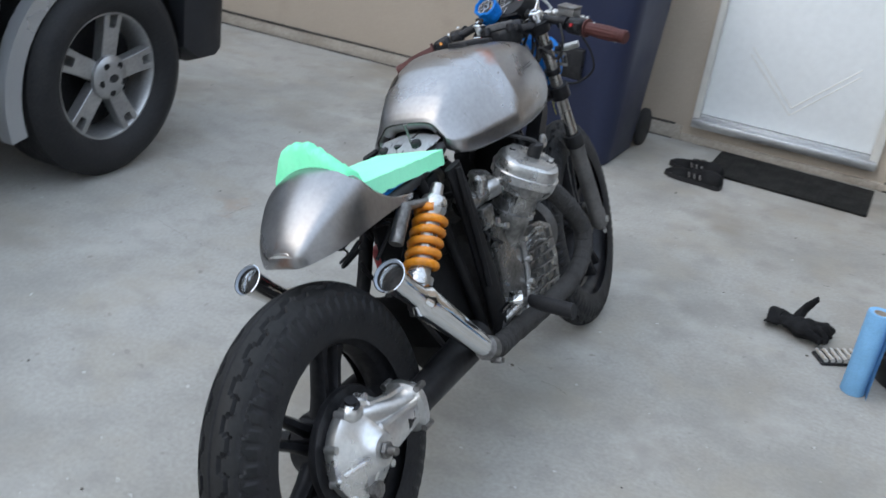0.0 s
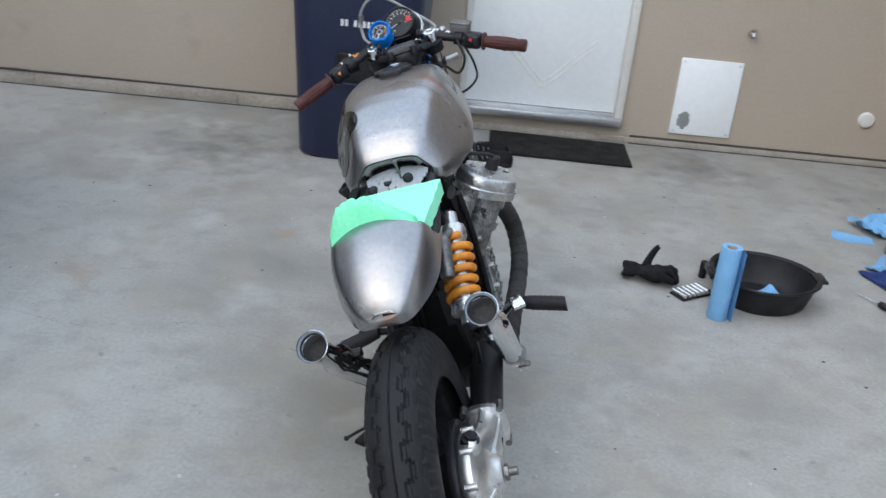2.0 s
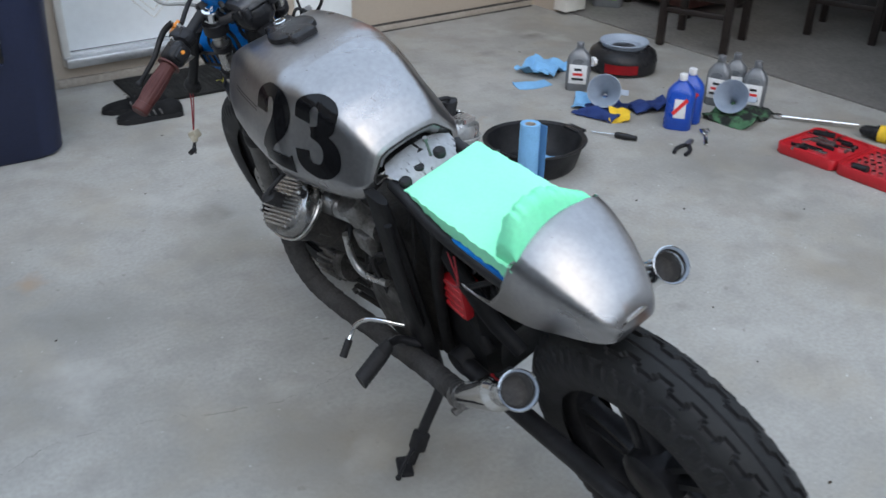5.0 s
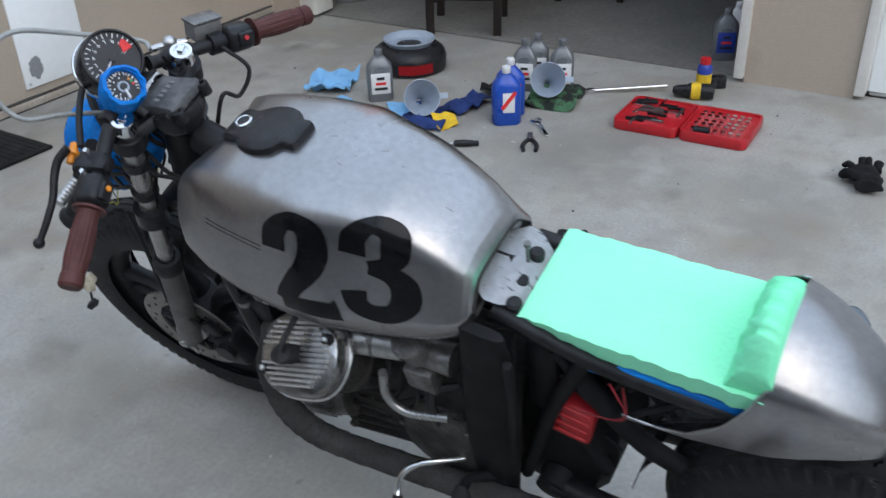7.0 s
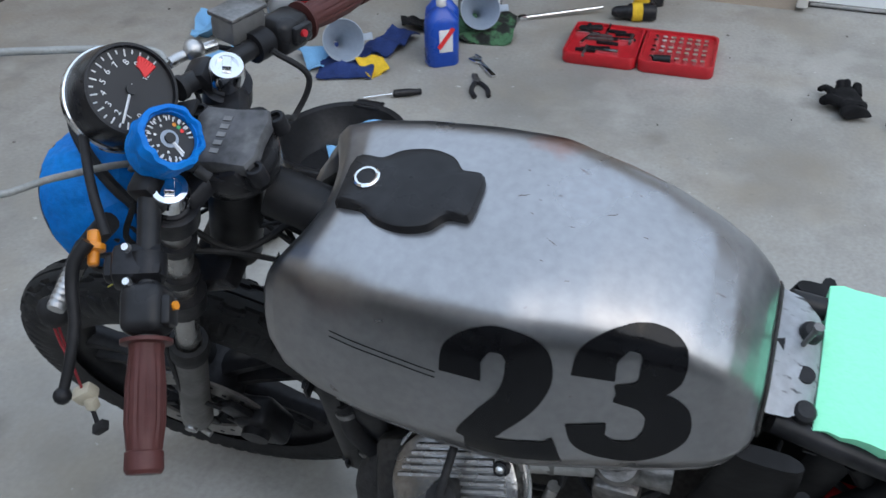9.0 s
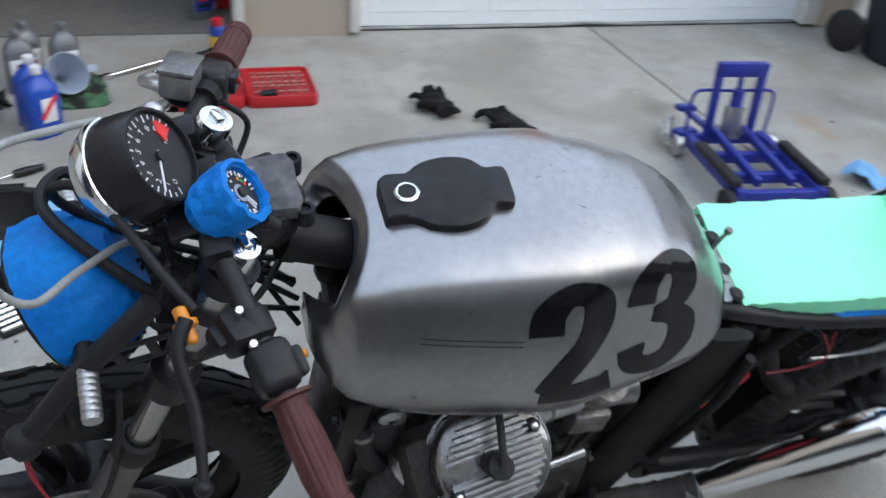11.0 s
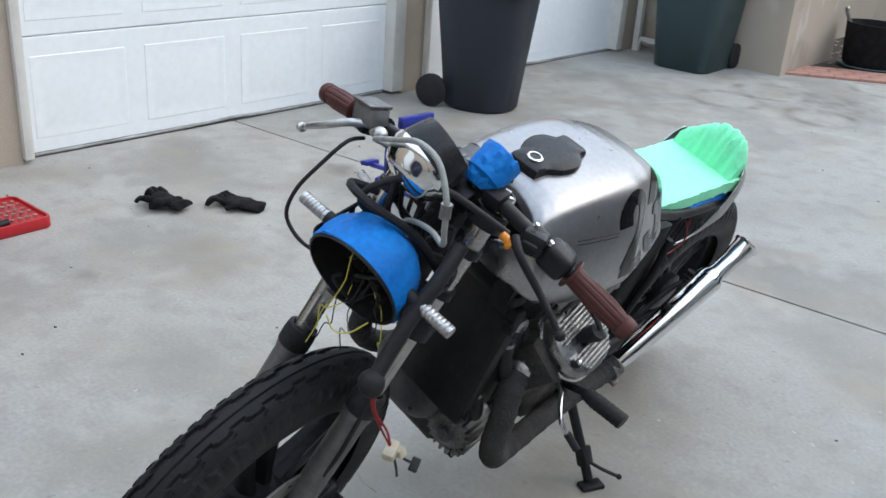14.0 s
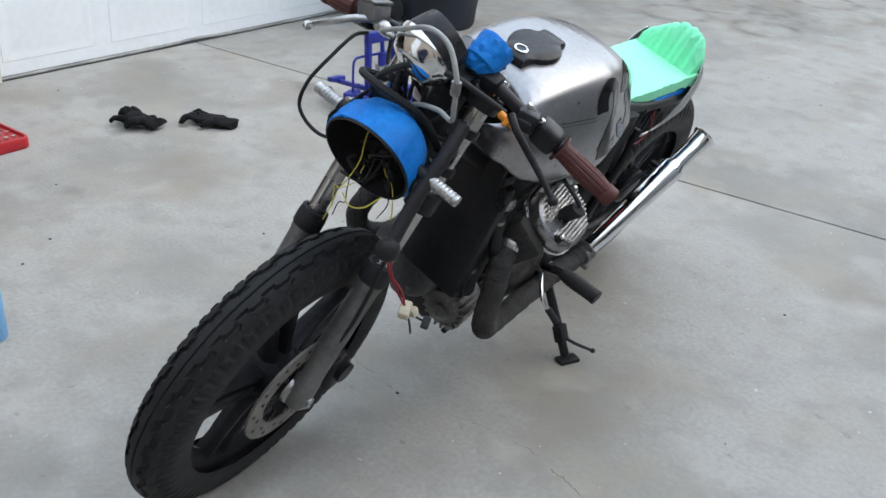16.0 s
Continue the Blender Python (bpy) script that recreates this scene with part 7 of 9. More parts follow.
# body: lofted from nose to tail along y, inner side at negative x
secs = [(0.70, 0.10, 0.62, 0.92), (0.66, 0.0, 0.50, 1.02), (0.55, 0.0, 0.48, 1.06), (0.45, 0.0, 0.80, 1.08), (0.2, 0.0, 0.86, 1.10), (-0.2, 0.0, 0.86, 1.12), (-0.43, 0.0, 0.82, 1.13), (-0.50, 0.0, 0.42, 1.14), (-1.5, 0.0, 0.38, 1.16), (-2.3, 0.0, 0.38, 1.16), (-2.42, 0.0, 0.80, 1.16), (-3.25, 0.0, 0.80, 1.16), (-3.35, 0.0, 0.42, 1.16), (-3.85, 0.02, 0.50, 1.14), (-3.95, 0.08, 0.60, 1.05)]
rings = []
for y, inx, z0, z1 in secs:
    xo, xi = -0.02 - inx, -1.86 + inx
    rings.append([(xo - 0.04, y, z0), (xo, y, z0 + 0.06), (xo + 0.012, y, (z0 + z1) / 2), (xo - 0.03, y, z1 - 0.03), (xo - 0.10, y, z1), (xi + 0.10, y, z1), (xi + 0.03, y, z1 - 0.03), (xi, y, (z0 + z1) / 2), (xi, y, z0 + 0.06), (xi + 0.04, y, z0)])
loft(bm, rings)
part("body", bm, silver_paint, car, "silver painted body", 35)
bm = B()
rings = [[(-0.15, -0.30, 1.10), (-1.71, -0.30, 1.10), (-1.71, -3.85, 1.10), (-0.15, -3.85, 1.10)], [(-0.32, -1.05, 1.70), (-1.54, -1.05, 1.70), (-1.54, -3.6, 1.70), (-0.32, -3.6, 1.70)]]
loft(bm, rings)
cabin = part("cabin", bm, silver_paint, car)
bm = B()
for y0, y1 in ((-1.15, -2.1), (-2.2, -3.1)):
    p = [(-0.158, y0 + 0.25, 1.15), (-0.158, y1, 1.15), (-0.305, y1 - 0.0, 1.64), (-0.305, y0 - 0.05, 1.64)]
    loft(bm, [[(x + 0.008, y, z) for x, y, z in p], [(x - 0.01, y, z) for x, y, z in p]])
part("side_glass", bm, dark_glass, cabin)
bm = B()
rings = []
for y, out, z0, z1 in ((0.42, 0.0, 0.42, 0.86), (0.50, 0.02, 0.36, 0.84), (0.60, 0.02, 0.36, 0.80), (0.66, 0.0, 0.38, 0.76), (0.72, -0.12, 0.40, 0.74)):
    rings.append([(-0.08 + out, y, z0), (0.0 + out, y, z0 + 0.03), (0.01 + out, y, z1 - 0.03), (-0.03 + out, y, z1), (-1.80 - out, y, z1), (-1.85 - out, y, z1 - 0.03), (-1.85 - out, y, z0 + 0.03), (-1.78 - out, y, z0)])
loft(bm, rings)
part("bumper", bm, dark_clad, car, "black plastic bumper")
bm = B()
p = [(-0.28, -0.42, 1.12), (-1.58, -0.42, 1.12), (-1.48, -1.02, 1.66), (-0.38, -1.02, 1.66)]
loft(bm, [[(x, y + 0.012, z + 0.012) for x, y, z in p], [(x, y - 0.01, z - 0.01) for x, y, z in p]])
part("windscreen", bm, dark_glass, cabin)
bm = B()
p = [(-0.28, -3.845, 1.16), (-1.58, -3.845, 1.16), (-1.48, -3.62, 1.64), (-0.38, -3.62, 1.64)]
loft(bm, [[(x, y - 0.014, z) for x, y, z in p], [(x, y + 0.01, z) for x, y, z in p]])
part("rear_window", bm, dark_glass, cabin)
for sx in (0, 1):
    bm = B()
    box(bm, (-0.20 if sx == 0 else -1.66, 0.672, 0.88), (0.30, 0.05, 0.15), (-8, 0, 0), 0.02)
    part("headlight", bm, clear, car, "clear headlight")
    bm = B()
    box(bm, (-0.10 if sx == 0 else -1.76, -3.90, 0.92), (0.14, 0.05, 0.30), (0, 0, 0), 0.02)
    part("tail_light", bm, red_plastic, car, "red tail light")
    bm = B()
    box(bm, (0.10 if sx == 0 else -1.96, -0.95, 1.14), (0.18, 0.10, 0.14), (0, 0, 0), 0.03)
    part("wing_mirror", bm, dark_clad, car, "black wing mirror")
    for y in (-1.55, -2.45):
        bm = B()
        box(bm, (0.004 if sx == 0 else -1.864, y, 1.0), (0.03, 0.16, 0.03), (0, 0, 0), 0.008)
        part("door_handle", bm, silver_paint, car)
    for y in (-0.78, -1.75, -2.35):
        bm = B()
        box(bm, (-0.012 if sx == 0 else -1.848, y, 0.78), (0.012, 0.008, 0.66))
        part("door_seam", bm, black_paint, car)
    bm = B()
    tube(bm, [(-0.42 if sx == 0 else -1.44, -1.2, 1.70), (-0.42 if sx == 0 else -1.44, -1.4, 1.76), (-0.42 if sx == 0 else -1.44, -3.2, 1.76), (-0.42 if sx == 0 else -1.44, -3.4, 1.70)], 0.016, 8, 4)
    part("roof_rail", bm, dark_clad, car, "black roof rail")
bm = B()
box(bm, (-0.93, 0.685, 0.86), (0.90, 0.03, 0.20), (-8, 0, 0), 0.02)
part("grille", bm, dark_clad, car, "black front grille")
for yc in (0.0, -2.83):
    for s in (0, 1):
        bm = B()
        xo = 0.0 if s == 0 else -1.86
        rings = []
        for i in range(19):
            a = radians(-105 + 128 * i / 18)
            ro, ri = 0.50, 0.435
            rings.append([(xo - 0.06 * (1 if s == 0 else -1), yc + math.sin(a) * ri, 0.375 + math.cos(a) * ri), (xo + 0.02 * (1 if s == 0 else -1), yc + math.sin(a) * ri, 0.375 + math.cos(a) * ri), (xo + 0.015 * (1 if s == 0 else -1), yc + math.sin(a) * ro, 0.375 + math.cos(a) * ro), (xo - 0.04 * (1 if s == 0 else -1), yc + math.sin(a) * ro, 0.375 + math.cos(a) * ro)])
        loft(bm, rings)
        part("arch_trim", bm, silver_paint, car)
        bm = B()
        o_ = 1 if s == 0 else -1
        arc = [(math.sin(radians(-92 + 184 * k / 20)) * 0.43, 0.40 + math.cos(radians(-92 + 184 * k / 20)) * 0.43) for k in range(21)]
        loft(bm, [[(xo - 0.03 * o_, yc + y, z) for y, z in arc], [(xo - 0.36 * o_, yc + y, z) for y, z in arc], [(xo - 0.37 * o_, yc + y * 0.02, 0.40 + (z - 0.40) * 0.02) for y, z in arc]], False)
        part("wheel_well", bm, black_paint, car)


def car_wheel(x, y, out, turn=0.0):
    bm = B()
    c = (0, 0, 0)
    prof = [(0.245, -0.012), (0.256, 0.006), (0.285, 0.034), (0.325, 0.042), (0.362, 0.030), (0.386, 0.004)]
    for k in range(5):
        z = -0.006 - 0.040 * k
        prof += [(0.396, z), (0.397, z - 0.029), (0.388, z - 0.031), (0.388, z - 0.038)]
    prof += [(0.366, -0.222), (0.34, -0.24), (0.25, -0.236)]
    lathe(bm, prof, c, (out, 0, 0), 56, (False, False))
    w = part("wheel", bm, rubber, car, "large black tyre on a five-spoke alloy rim")
    w.matrix_basis = pose(x, y, 0.396, 0, 0, turn)
    bm = B()
    lathe(bm, [(0.250, -0.012), (0.252, -0.004), (0.244, -0.004), (0.238, -0.012), (0.226, -0.05), (0.22, -0.20)], c, (out, 0, 0), 56, (False, False))
    part("rim", bm, alloy_wheel, w, "silver alloy rim")
    bm = B()
    lathe(bm, [(0.215, -0.10), (0.0, -0.10)], c, (out, 0, 0), 40, (False, True))
    part("brake_drum", bm, black_metal, w)
    for k in range(5):
        a = k * 1.256637 + 0.15
        d = Vector((0, math.sin(a), math.cos(a)))
        s = Vector((0, math.cos(a), -math.sin(a)))
        o = Vector(c)
        # a broad flat spoke, forked by a notch where it meets the rim
        ol = [(-0.037, 0.06), (-0.040, 0.16), (-0.046, 0.236), (-0.021, 0.240), (-0.019, 0.196), (-0.012, 0.190), (0.012, 0.190), (0.019, 0.196), (0.021, 0.240), (0.046, 0.236), (0.040, 0.16), (0.037, 0.06)]
        rings = []
        for k2, h in ((0.97, -0.060), (1.0, -0.022), (0.985, -0.016), (0.93, -0.014)):
            rings.append([o + d * (0.15 + (r - 0.15) * (1 if k2 > 0.98 else k2 * 0.02 + 0.98)) + s * q * k2 + Vector((out * (h + 0.010 * min(1.0, max(0.0, (r - 0.10) / 0.14))), 0, 0)) for q, r in ol])
        bm = B()
        loft(bm, rings)
        part("spoke", bm, alloy_wheel, w, smooth=25)
    bm = B()
    lathe(bm, [(0.088, -0.014), (0.086, 0.0), (0.070, 0.014), (0.03, 0.020), (0.0, 0.020)], c, (out, 0, 0), 30)
    part("centre_cap", bm, alloy_wheel, w, "silver centre cap")
    bm = B()
    lathe(bm, [(0.020, 0.0195), (0.019, 0.0215), (0.0, 0.022)], c, (out, 0, 0), 20)
    place(bm, Matrix.Diagonal((1, 1.25, 0.85, 1)))
    part("cap_emblem", bm, dark_clad, w, "dark oval centre emblem")
    for k in range(5):
        a = k * 1.256637 + 0.7
        bm = B()
        q = Vector(c) + Vector((out * 0.004, math.sin(a) * 0.058, math.cos(a) * 0.058))
        cyl(bm, q, q + Vector((out * 0.013, 0, 0)), 0.014, seg=12)
        part("lug_nut", bm, black_metal, w)


car_wheel(0.0, 0.0, 1, 1)
car_wheel(0.0, -2.83, 1)
car_wheel(-1.86, 0.0, -1, 1)
car_wheel(-1.86, -2.83, -1)


# ---- wheeled bins ----
def rounded(w, d, r, n=6):
    out = []
    for cx, cy, a0 in ((w / 2 - r, d / 2 - r, 0), (-w / 2 + r, d / 2 - r, 90), (-w / 2 + r, -d / 2 + r, 180), (w / 2 - r, -d / 2 + r, 270)):
        for k in range(n + 1):
            a = radians(a0 + 90 * k / n)
            out.append((cx + r * math.cos(a), cy + r * math.sin(a)))
    return out


def wheeled_bin(m, mat, label, w0, d0, w1, d1, h, rnd_r, marks=False, lid_h=0.08):
    b = thing("wheeled_bin", label, "trash bin", m)
    bm = B()
    rings = []
    for z, k, g in ((0.0, 0.0, -0.012), (0.015, 0.015, 0), (h * 0.5, 0.5, 0), (h - 0.07, 0.93, 0), (h - 0.06, 0.94, 0.018), (h, 1, 0.018)):
        w, d = w0 + (w1 - w0) * k + g * 2, d0 + (d1 - d0) * k + g * 2
        rings.append([(x, y, z) for x, y in rounded(w, d, rnd_r)])
    loft(bm, rings)
    part("body", bm, mat, b)
    bm = B()
    rings = []
    for z, g in ((h + 0.002, 0.03), (h + 0.03, 0.03), (h + 0.06, 0.0), (h + lid_h, -0.12), (h + lid_h + 0.012, -0.3)):
        rings.append([(x, y, z) for x, y in rounded(w1 + g * 2, d1 + g * 2, min(rnd_r, (w1 + g * 2) / 2 - 0.01))])
    loft(bm, rings)
    lid = part("lid", bm, mat, b)
    bm = B()
    cyl(bm, (-w1 * 0.35, d1 / 2 + 0.06, h - 0.02), (w1 * 0.35, d1 / 2 + 0.06, h - 0.02), 0.015, seg=12)
    for sx in (-1, 1):
        box(bm, (sx * w1 * 0.33, d1 / 2 + 0.03, h - 0.03), (0.03, 0.08, 0.05), (0, 0, 0), 0.008)
    part("handle", bm, mat, b)
    for sx in (-1, 1):
        bm = B()
        lathe(bm, [(0.03, -0.02), (0.09, -0.02), (0.10, -0.012), (0.10, 0.012), (0.09, 0.02), (0.03, 0.02)], (sx * (w0 / 2 + 0.005), d0 / 2 + 0.02, 0.10), (1, 0, 0), 26)
        part("wheel", bm, rubber, b)
    if marks:
        bm = B()
        box(bm, (0.018, -d0 / 2 - 0.030, 0.487), (0.185, 0.05, 0.15), (2, 0, 0), 0.012)
        part("grab_recess", bm, satin_black, b, "moulded grab pocket")
        bm = B()
        box(bm, (0.018, -d0 / 2 - 0.052, 0.41), (0.17, 0.02, 0.014), (2, 0, 0), 0.004)
        part("grab_bar", bm, mat, b)
        for k in range(8):
            if k == 2:
                continue
            bm = B()
            box(bm, (-0.055 + 0.021 * k, -d0 / 2 - 0.049, 0.70), (0.013, 0.004, 0.030), (3, 0, 0))
            part("serial_bar", bm, white_mark, b, "white stencilled serial mark")
    return b


wheeled_bin(pose(-1.218, 4.53, 0, 0, 0, -3), navy_plastic, "navy blue plastic wheeled bin by the side door", 0.56, 0.54, 0.66, 0.64, 1.02, 0.12, True)
wheeled_bin(pose(1.735, -0.80, 0, 0, 0, -72), slate_plastic, "tall dark blue wheeled bin beside the garage pillar", 0.43, 0.45, 0.565, 0.585, 0.76, 0.20)
g = wheeled_bin(pose(1.56, -3.26, 0, 0, 0, 181), green_plastic, "dark green wheeled bin against the stucco wall", 0.46, 0.50, 0.60, 0.66, 0.98, 0.09)
bm = B()
box(bm, (-0.02, 0.30, 0.42), (0.13, 0.06, 0.62), (-4, 0, 0), 0.02)
part("rear_channel", bm, green_plastic, g)

# ---- by the side door ----
bm = B()
box(bm, (0, 0, 0.008), (0.78, 0.40, 0.015), (0, 0, 0), 0.004)
mt = single("doormat", bm, mat_rubber, "black ribbed rubber doormat on the concrete", "doormat", pose(-0.13, 4.81, 0, 0, 0, -1.5))
for k in range(26):
    bm = B()
    box(bm, (-0.365 + 0.0292 * k, 0, 0.0160), (0.020, 0.36, 0.003), (0, 0, 0), 0.001)
    part("mat_rib", bm, mat_rubber, mt)


def shoe(m):
    t = thing("shoe", "black running shoe with grey stripes, beside the doormat", "shoe", m, "pair of shoes")
    bm = B()
    rings = []
    for x, w, h in ((0.0, 0.02, 0.05), (0.012, 0.034, 0.072), (0.05, 0.038, 0.082), (0.09, 0.037, 0.076), (0.13, 0.039, 0.066), (0.18, 0.045, 0.056), (0.23, 0.046, 0.046), (0.265, 0.036, 0.036), (0.28, 0.018, 0.026)):
        rings.append([(x, w * math.cos(a) * (1 - 0.25 * max(0, math.sin(a))), 0.022 + (h - 0.022) * max(0.0, math.sin(a)) ** 0.8) for a in [math.pi * k / 12 for k in range(13)]])
    loft(bm, rings)
    part("upper", bm, cloth_black, t)
    bm = B()
    loft(bm, [[(x, y * k, z) for x, y in ((0, 0.02), (0.02, 0.036), (0.10, 0.036), (0.19, 0.046), (0.25, 0.043), (0.285, 0.015), (0.285, -0.015), (0.25, -0.043), (0.19, -0.046), (0.10, -0.036), (0.02, -0.036), (0, -0.02))] for z, k in ((0.0, 0.95), (0.006, 1.0), (0.024, 1.0))])
    part("sole", bm, rubber, t)
    for k in range(3):
        for s in (-1, 1):
            bm = B()
            box(bm, (0.10 + 0.028 * k, 0.038 * s, 0.043), (0.006, 0.005, 0.026), (12 * s, 25, 0), 0.001)
            part("stripe", bm, fork_grey, t, "grey stripe")
    bm = B()
    for k in range(4):
        tube(bm, [(0.11 + 0.018 * k, -0.018, 0.068 - 0.003 * k), (0.115 + 0.018 * k, 0, 0.074 - 0.003 * k), (0.11 + 0.018 * k, 0.018, 0.068 - 0.003 * k)], 0.003, 6, 3)
    part("laces", bm, cloth_black, t)
    return t


sh = shoe(pose(-0.40, 4.43, 0, 0, 0, 172))
copy_thing(sh, pose(-0.42, 4.56, 0, 0, 0, 166))


def glove(m, seed, label, tall=0.0):
    """A limp work glove: flat palm, four fingers, a thumb and an open cuff."""
    rnd = random.Random(seed)
    bm = B()
    rings = []
    for k in range(11):
        t = k / 10
        w = 0.040 + 0.012 * math.sin(t * 2.6) + 0.004 * math.sin(seed + 7 * t)
        hh = 0.020 + 0.007 * math.sin(seed * 1.7 + 6 * t)
        rings.append([(-0.10 + 0.125 * t, math.cos(a) * w + 0.006 * math.sin(4 * t + seed), 0.022 + math.sin(a) * hh) for a in [6.283185 * j / 16 for j in range(16)]])
    loft(bm, rings)
    for j in range(4):
        y = -0.039 + 0.025 * j
        out = -0.016 + 0.011 * j + rnd.uniform(-0.010, 0.010)
        L = (0.062, 0.078, 0.082, 0.070)[j] * rnd.uniform(0.75, 1.0)
        lift = rnd.uniform(0.0, 0.022)
        tube(bm, [(0.010, y, 0.022), (0.022 + L * 0.45, y + out * 0.5, 0.024 + lift), (0.024 + L * 0.8, y + out, 0.018 + lift * 0.6), (0.022 + L, y + out * 1.2, 0.011)], lambda t: 0.0135 - 0.0035 * t ** 3, 10, 4)
    th = -1 if tall < 0 else 1
    tube(bm, [(-0.055, 0.030 * th, 0.022), (-0.040, 0.056 * th, 0.030 + abs(tall) * 0.4), (-0.022, 0.074 * th, 0.022 + abs(tall)), (-0.012, 0.080 * th, 0.018 + abs(tall) * 1.25)], lambda t: 0.0165 - 0.005 * t, 10, 4)
    cuff = []
    for x, w, hh in ((-0.142, 0.046, 0.020), (-0.138, 0.050, 0.024), (-0.115, 0.047, 0.022), (-0.095, 0.041, 0.021)):
        cuff.append([(x + 0.008 * math.sin(2 * a + seed), math.cos(a) * w, 0.023 + math.sin(a) * hh) for a in [6.283185 * j / 16 for j in range(16)]])
    loft(bm, cuff)
    for v in bm.verts:
        q = v.co * 34
        v.co += Vector((noise.noise(q + Vector((seed, 0, 0))), noise.noise(q + Vector((0, seed, 0))), noise.noise(q + Vector((0, 0, seed))))) * 0.008
        v.co.z *= 0.85 if v.co.x > -0.09 else 0.7
    lo = min(v.co.z for v in bm.verts)
    for v in bm.verts:
        v.co.z -= lo
    return single("glove", bm, cloth_black, label, "glove", m, "black work gloves", smooth=60)


glove(pose(0.14, 3.18, 0, 0, 0, -14) @ Matrix.Diagonal((0.9, 1.1, 1.45, 1)), 2.0, "black work glove lying on the concrete, thumb up", 0.055)
glove(pose(1.42, 1.68, 0, 0, 0, 15) @ Matrix.Diagonal((0.85, 1, 1.3, 1)), 5.0, "black work glove crumpled on the concrete")
glove(pose(1.245, 1.455, 0, 0, 0, 25), 7.3, "black work glove lying flat on the concrete")

# ---- oil change clutter ----
roll = thing("towel_roll", "upright roll of blue paper shop towels", "paper towel roll", pose(0.325, 2.915, 0))
bm = B()
lathe(bm, [(0.021, 0.0), (0.036, 0.0), (0.0375, 0.003), (0.0375, 0.282), (0.036, 0.286), (0.021, 0.284), (0.021, 0.0)], (0, 0, 0), (0, 0, 1), 40, (False, False))
part("paper", bm, towel_blue, roll)
bm = B()
lathe(bm, [(0.018, 0.0), (0.021, 0.0), (0.021, 0.283), (0.018, 0.283), (0.018, 0.0)], (0, 0, 0), (0, 0, 1), 24, (False, False))
part("core", bm, footing, roll, "brown cardboard core")
bm = B()
rings = []
for k in range(6):
    rings.append([(0.0375 + 0.0016 * k * 0.6, -0.009 * k, z) for z in (0.004, 0.10, 0.20, 0.28)])
loft(bm, rings, False)
bmesh.ops.solidify(bm, geom=bm.faces[:], thickness=0.0012)
part("loose_sheet", bm, towel_blue, roll)

pan = thing("drain_pan", "round black plastic oil drain pan holding a crumpled towel", "drain pan", pose(0.522, 3.115, 0, 0, 0, 0) @ Matrix.Diagonal((0.92, 0.92, 0.88, 1)))
bm = B()
rings = []
for r, z in ((0.0, 0.004), (0.15, 0.004), (0.168, 0.02), (0.195, 0.125), (0.212, 0.132), (0.216, 0.126), (0.212, 0.122), (0.203, 0.118), (0.176, 0.012), (0.165, 0.0), (0.0, 0.0)):
    rings.append([(max(r, 1e-4) * math.cos(a) * (1.16 if math.cos(a) > 0 else 1.0), max(r, 1e-4) * math.sin(a), z) for a in [6.283185 * k / 56 for k in range(56)]])
loft(bm, rings)
part("bowl", bm, black_paint, pan)
for c_, s_ in (((0.245, 0, 0.124), (0.05, 0.10, 0.012)), ((-0.208, 0, 0.112), (0.03, 0.12, 0.03))):
    bm = B()
    box(bm, c_, s_, (0, 0, 0), 0.004)
    part("pan_grip", bm, satin_black, pan)
bm = B()
cloth(bm, 0.20, 0.14, 0.035, 3.3)
part("towel", bm, towel_blue, pan, "crumpled blue towel").matrix_basis = pose(0.02, -0.02, 0.006, 0, 0, 30)

pk = thing("socket_rail", "row of bright sockets on a dark rail", "socket set", pose(0.262, 3.085, 0, 0, 0, 33))
bm = B()
box(bm, (0, 0, 0.006), (0.145, 0.075, 0.010), (0, 0, 0), 0.002)
part("tray", bm, satin_black, pk)
for k in range(6):
    bm = B()
    cyl(bm, (-0.06 + 0.024 * k, -0.034, 0.018), (-0.06 + 0.024 * k, 0.034, 0.018), 0.008 + 0.0006 * k, seg=14)
    part("socket", bm, chrome, pk)
bm = B()
lathe(bm, [(0.015, 0), (0.016, 0.003), (0.016, 0.066), (0.014, 0.07), (0.008, 0.07), (0.008, 0.05), (0, 0.05)], (0, 0, 0), (0, 0, 1), 20)
single("deep_socket", bm, black_metal, "black deep impact socket standing on end", "socket", pose(0.346, 3.265, 0))


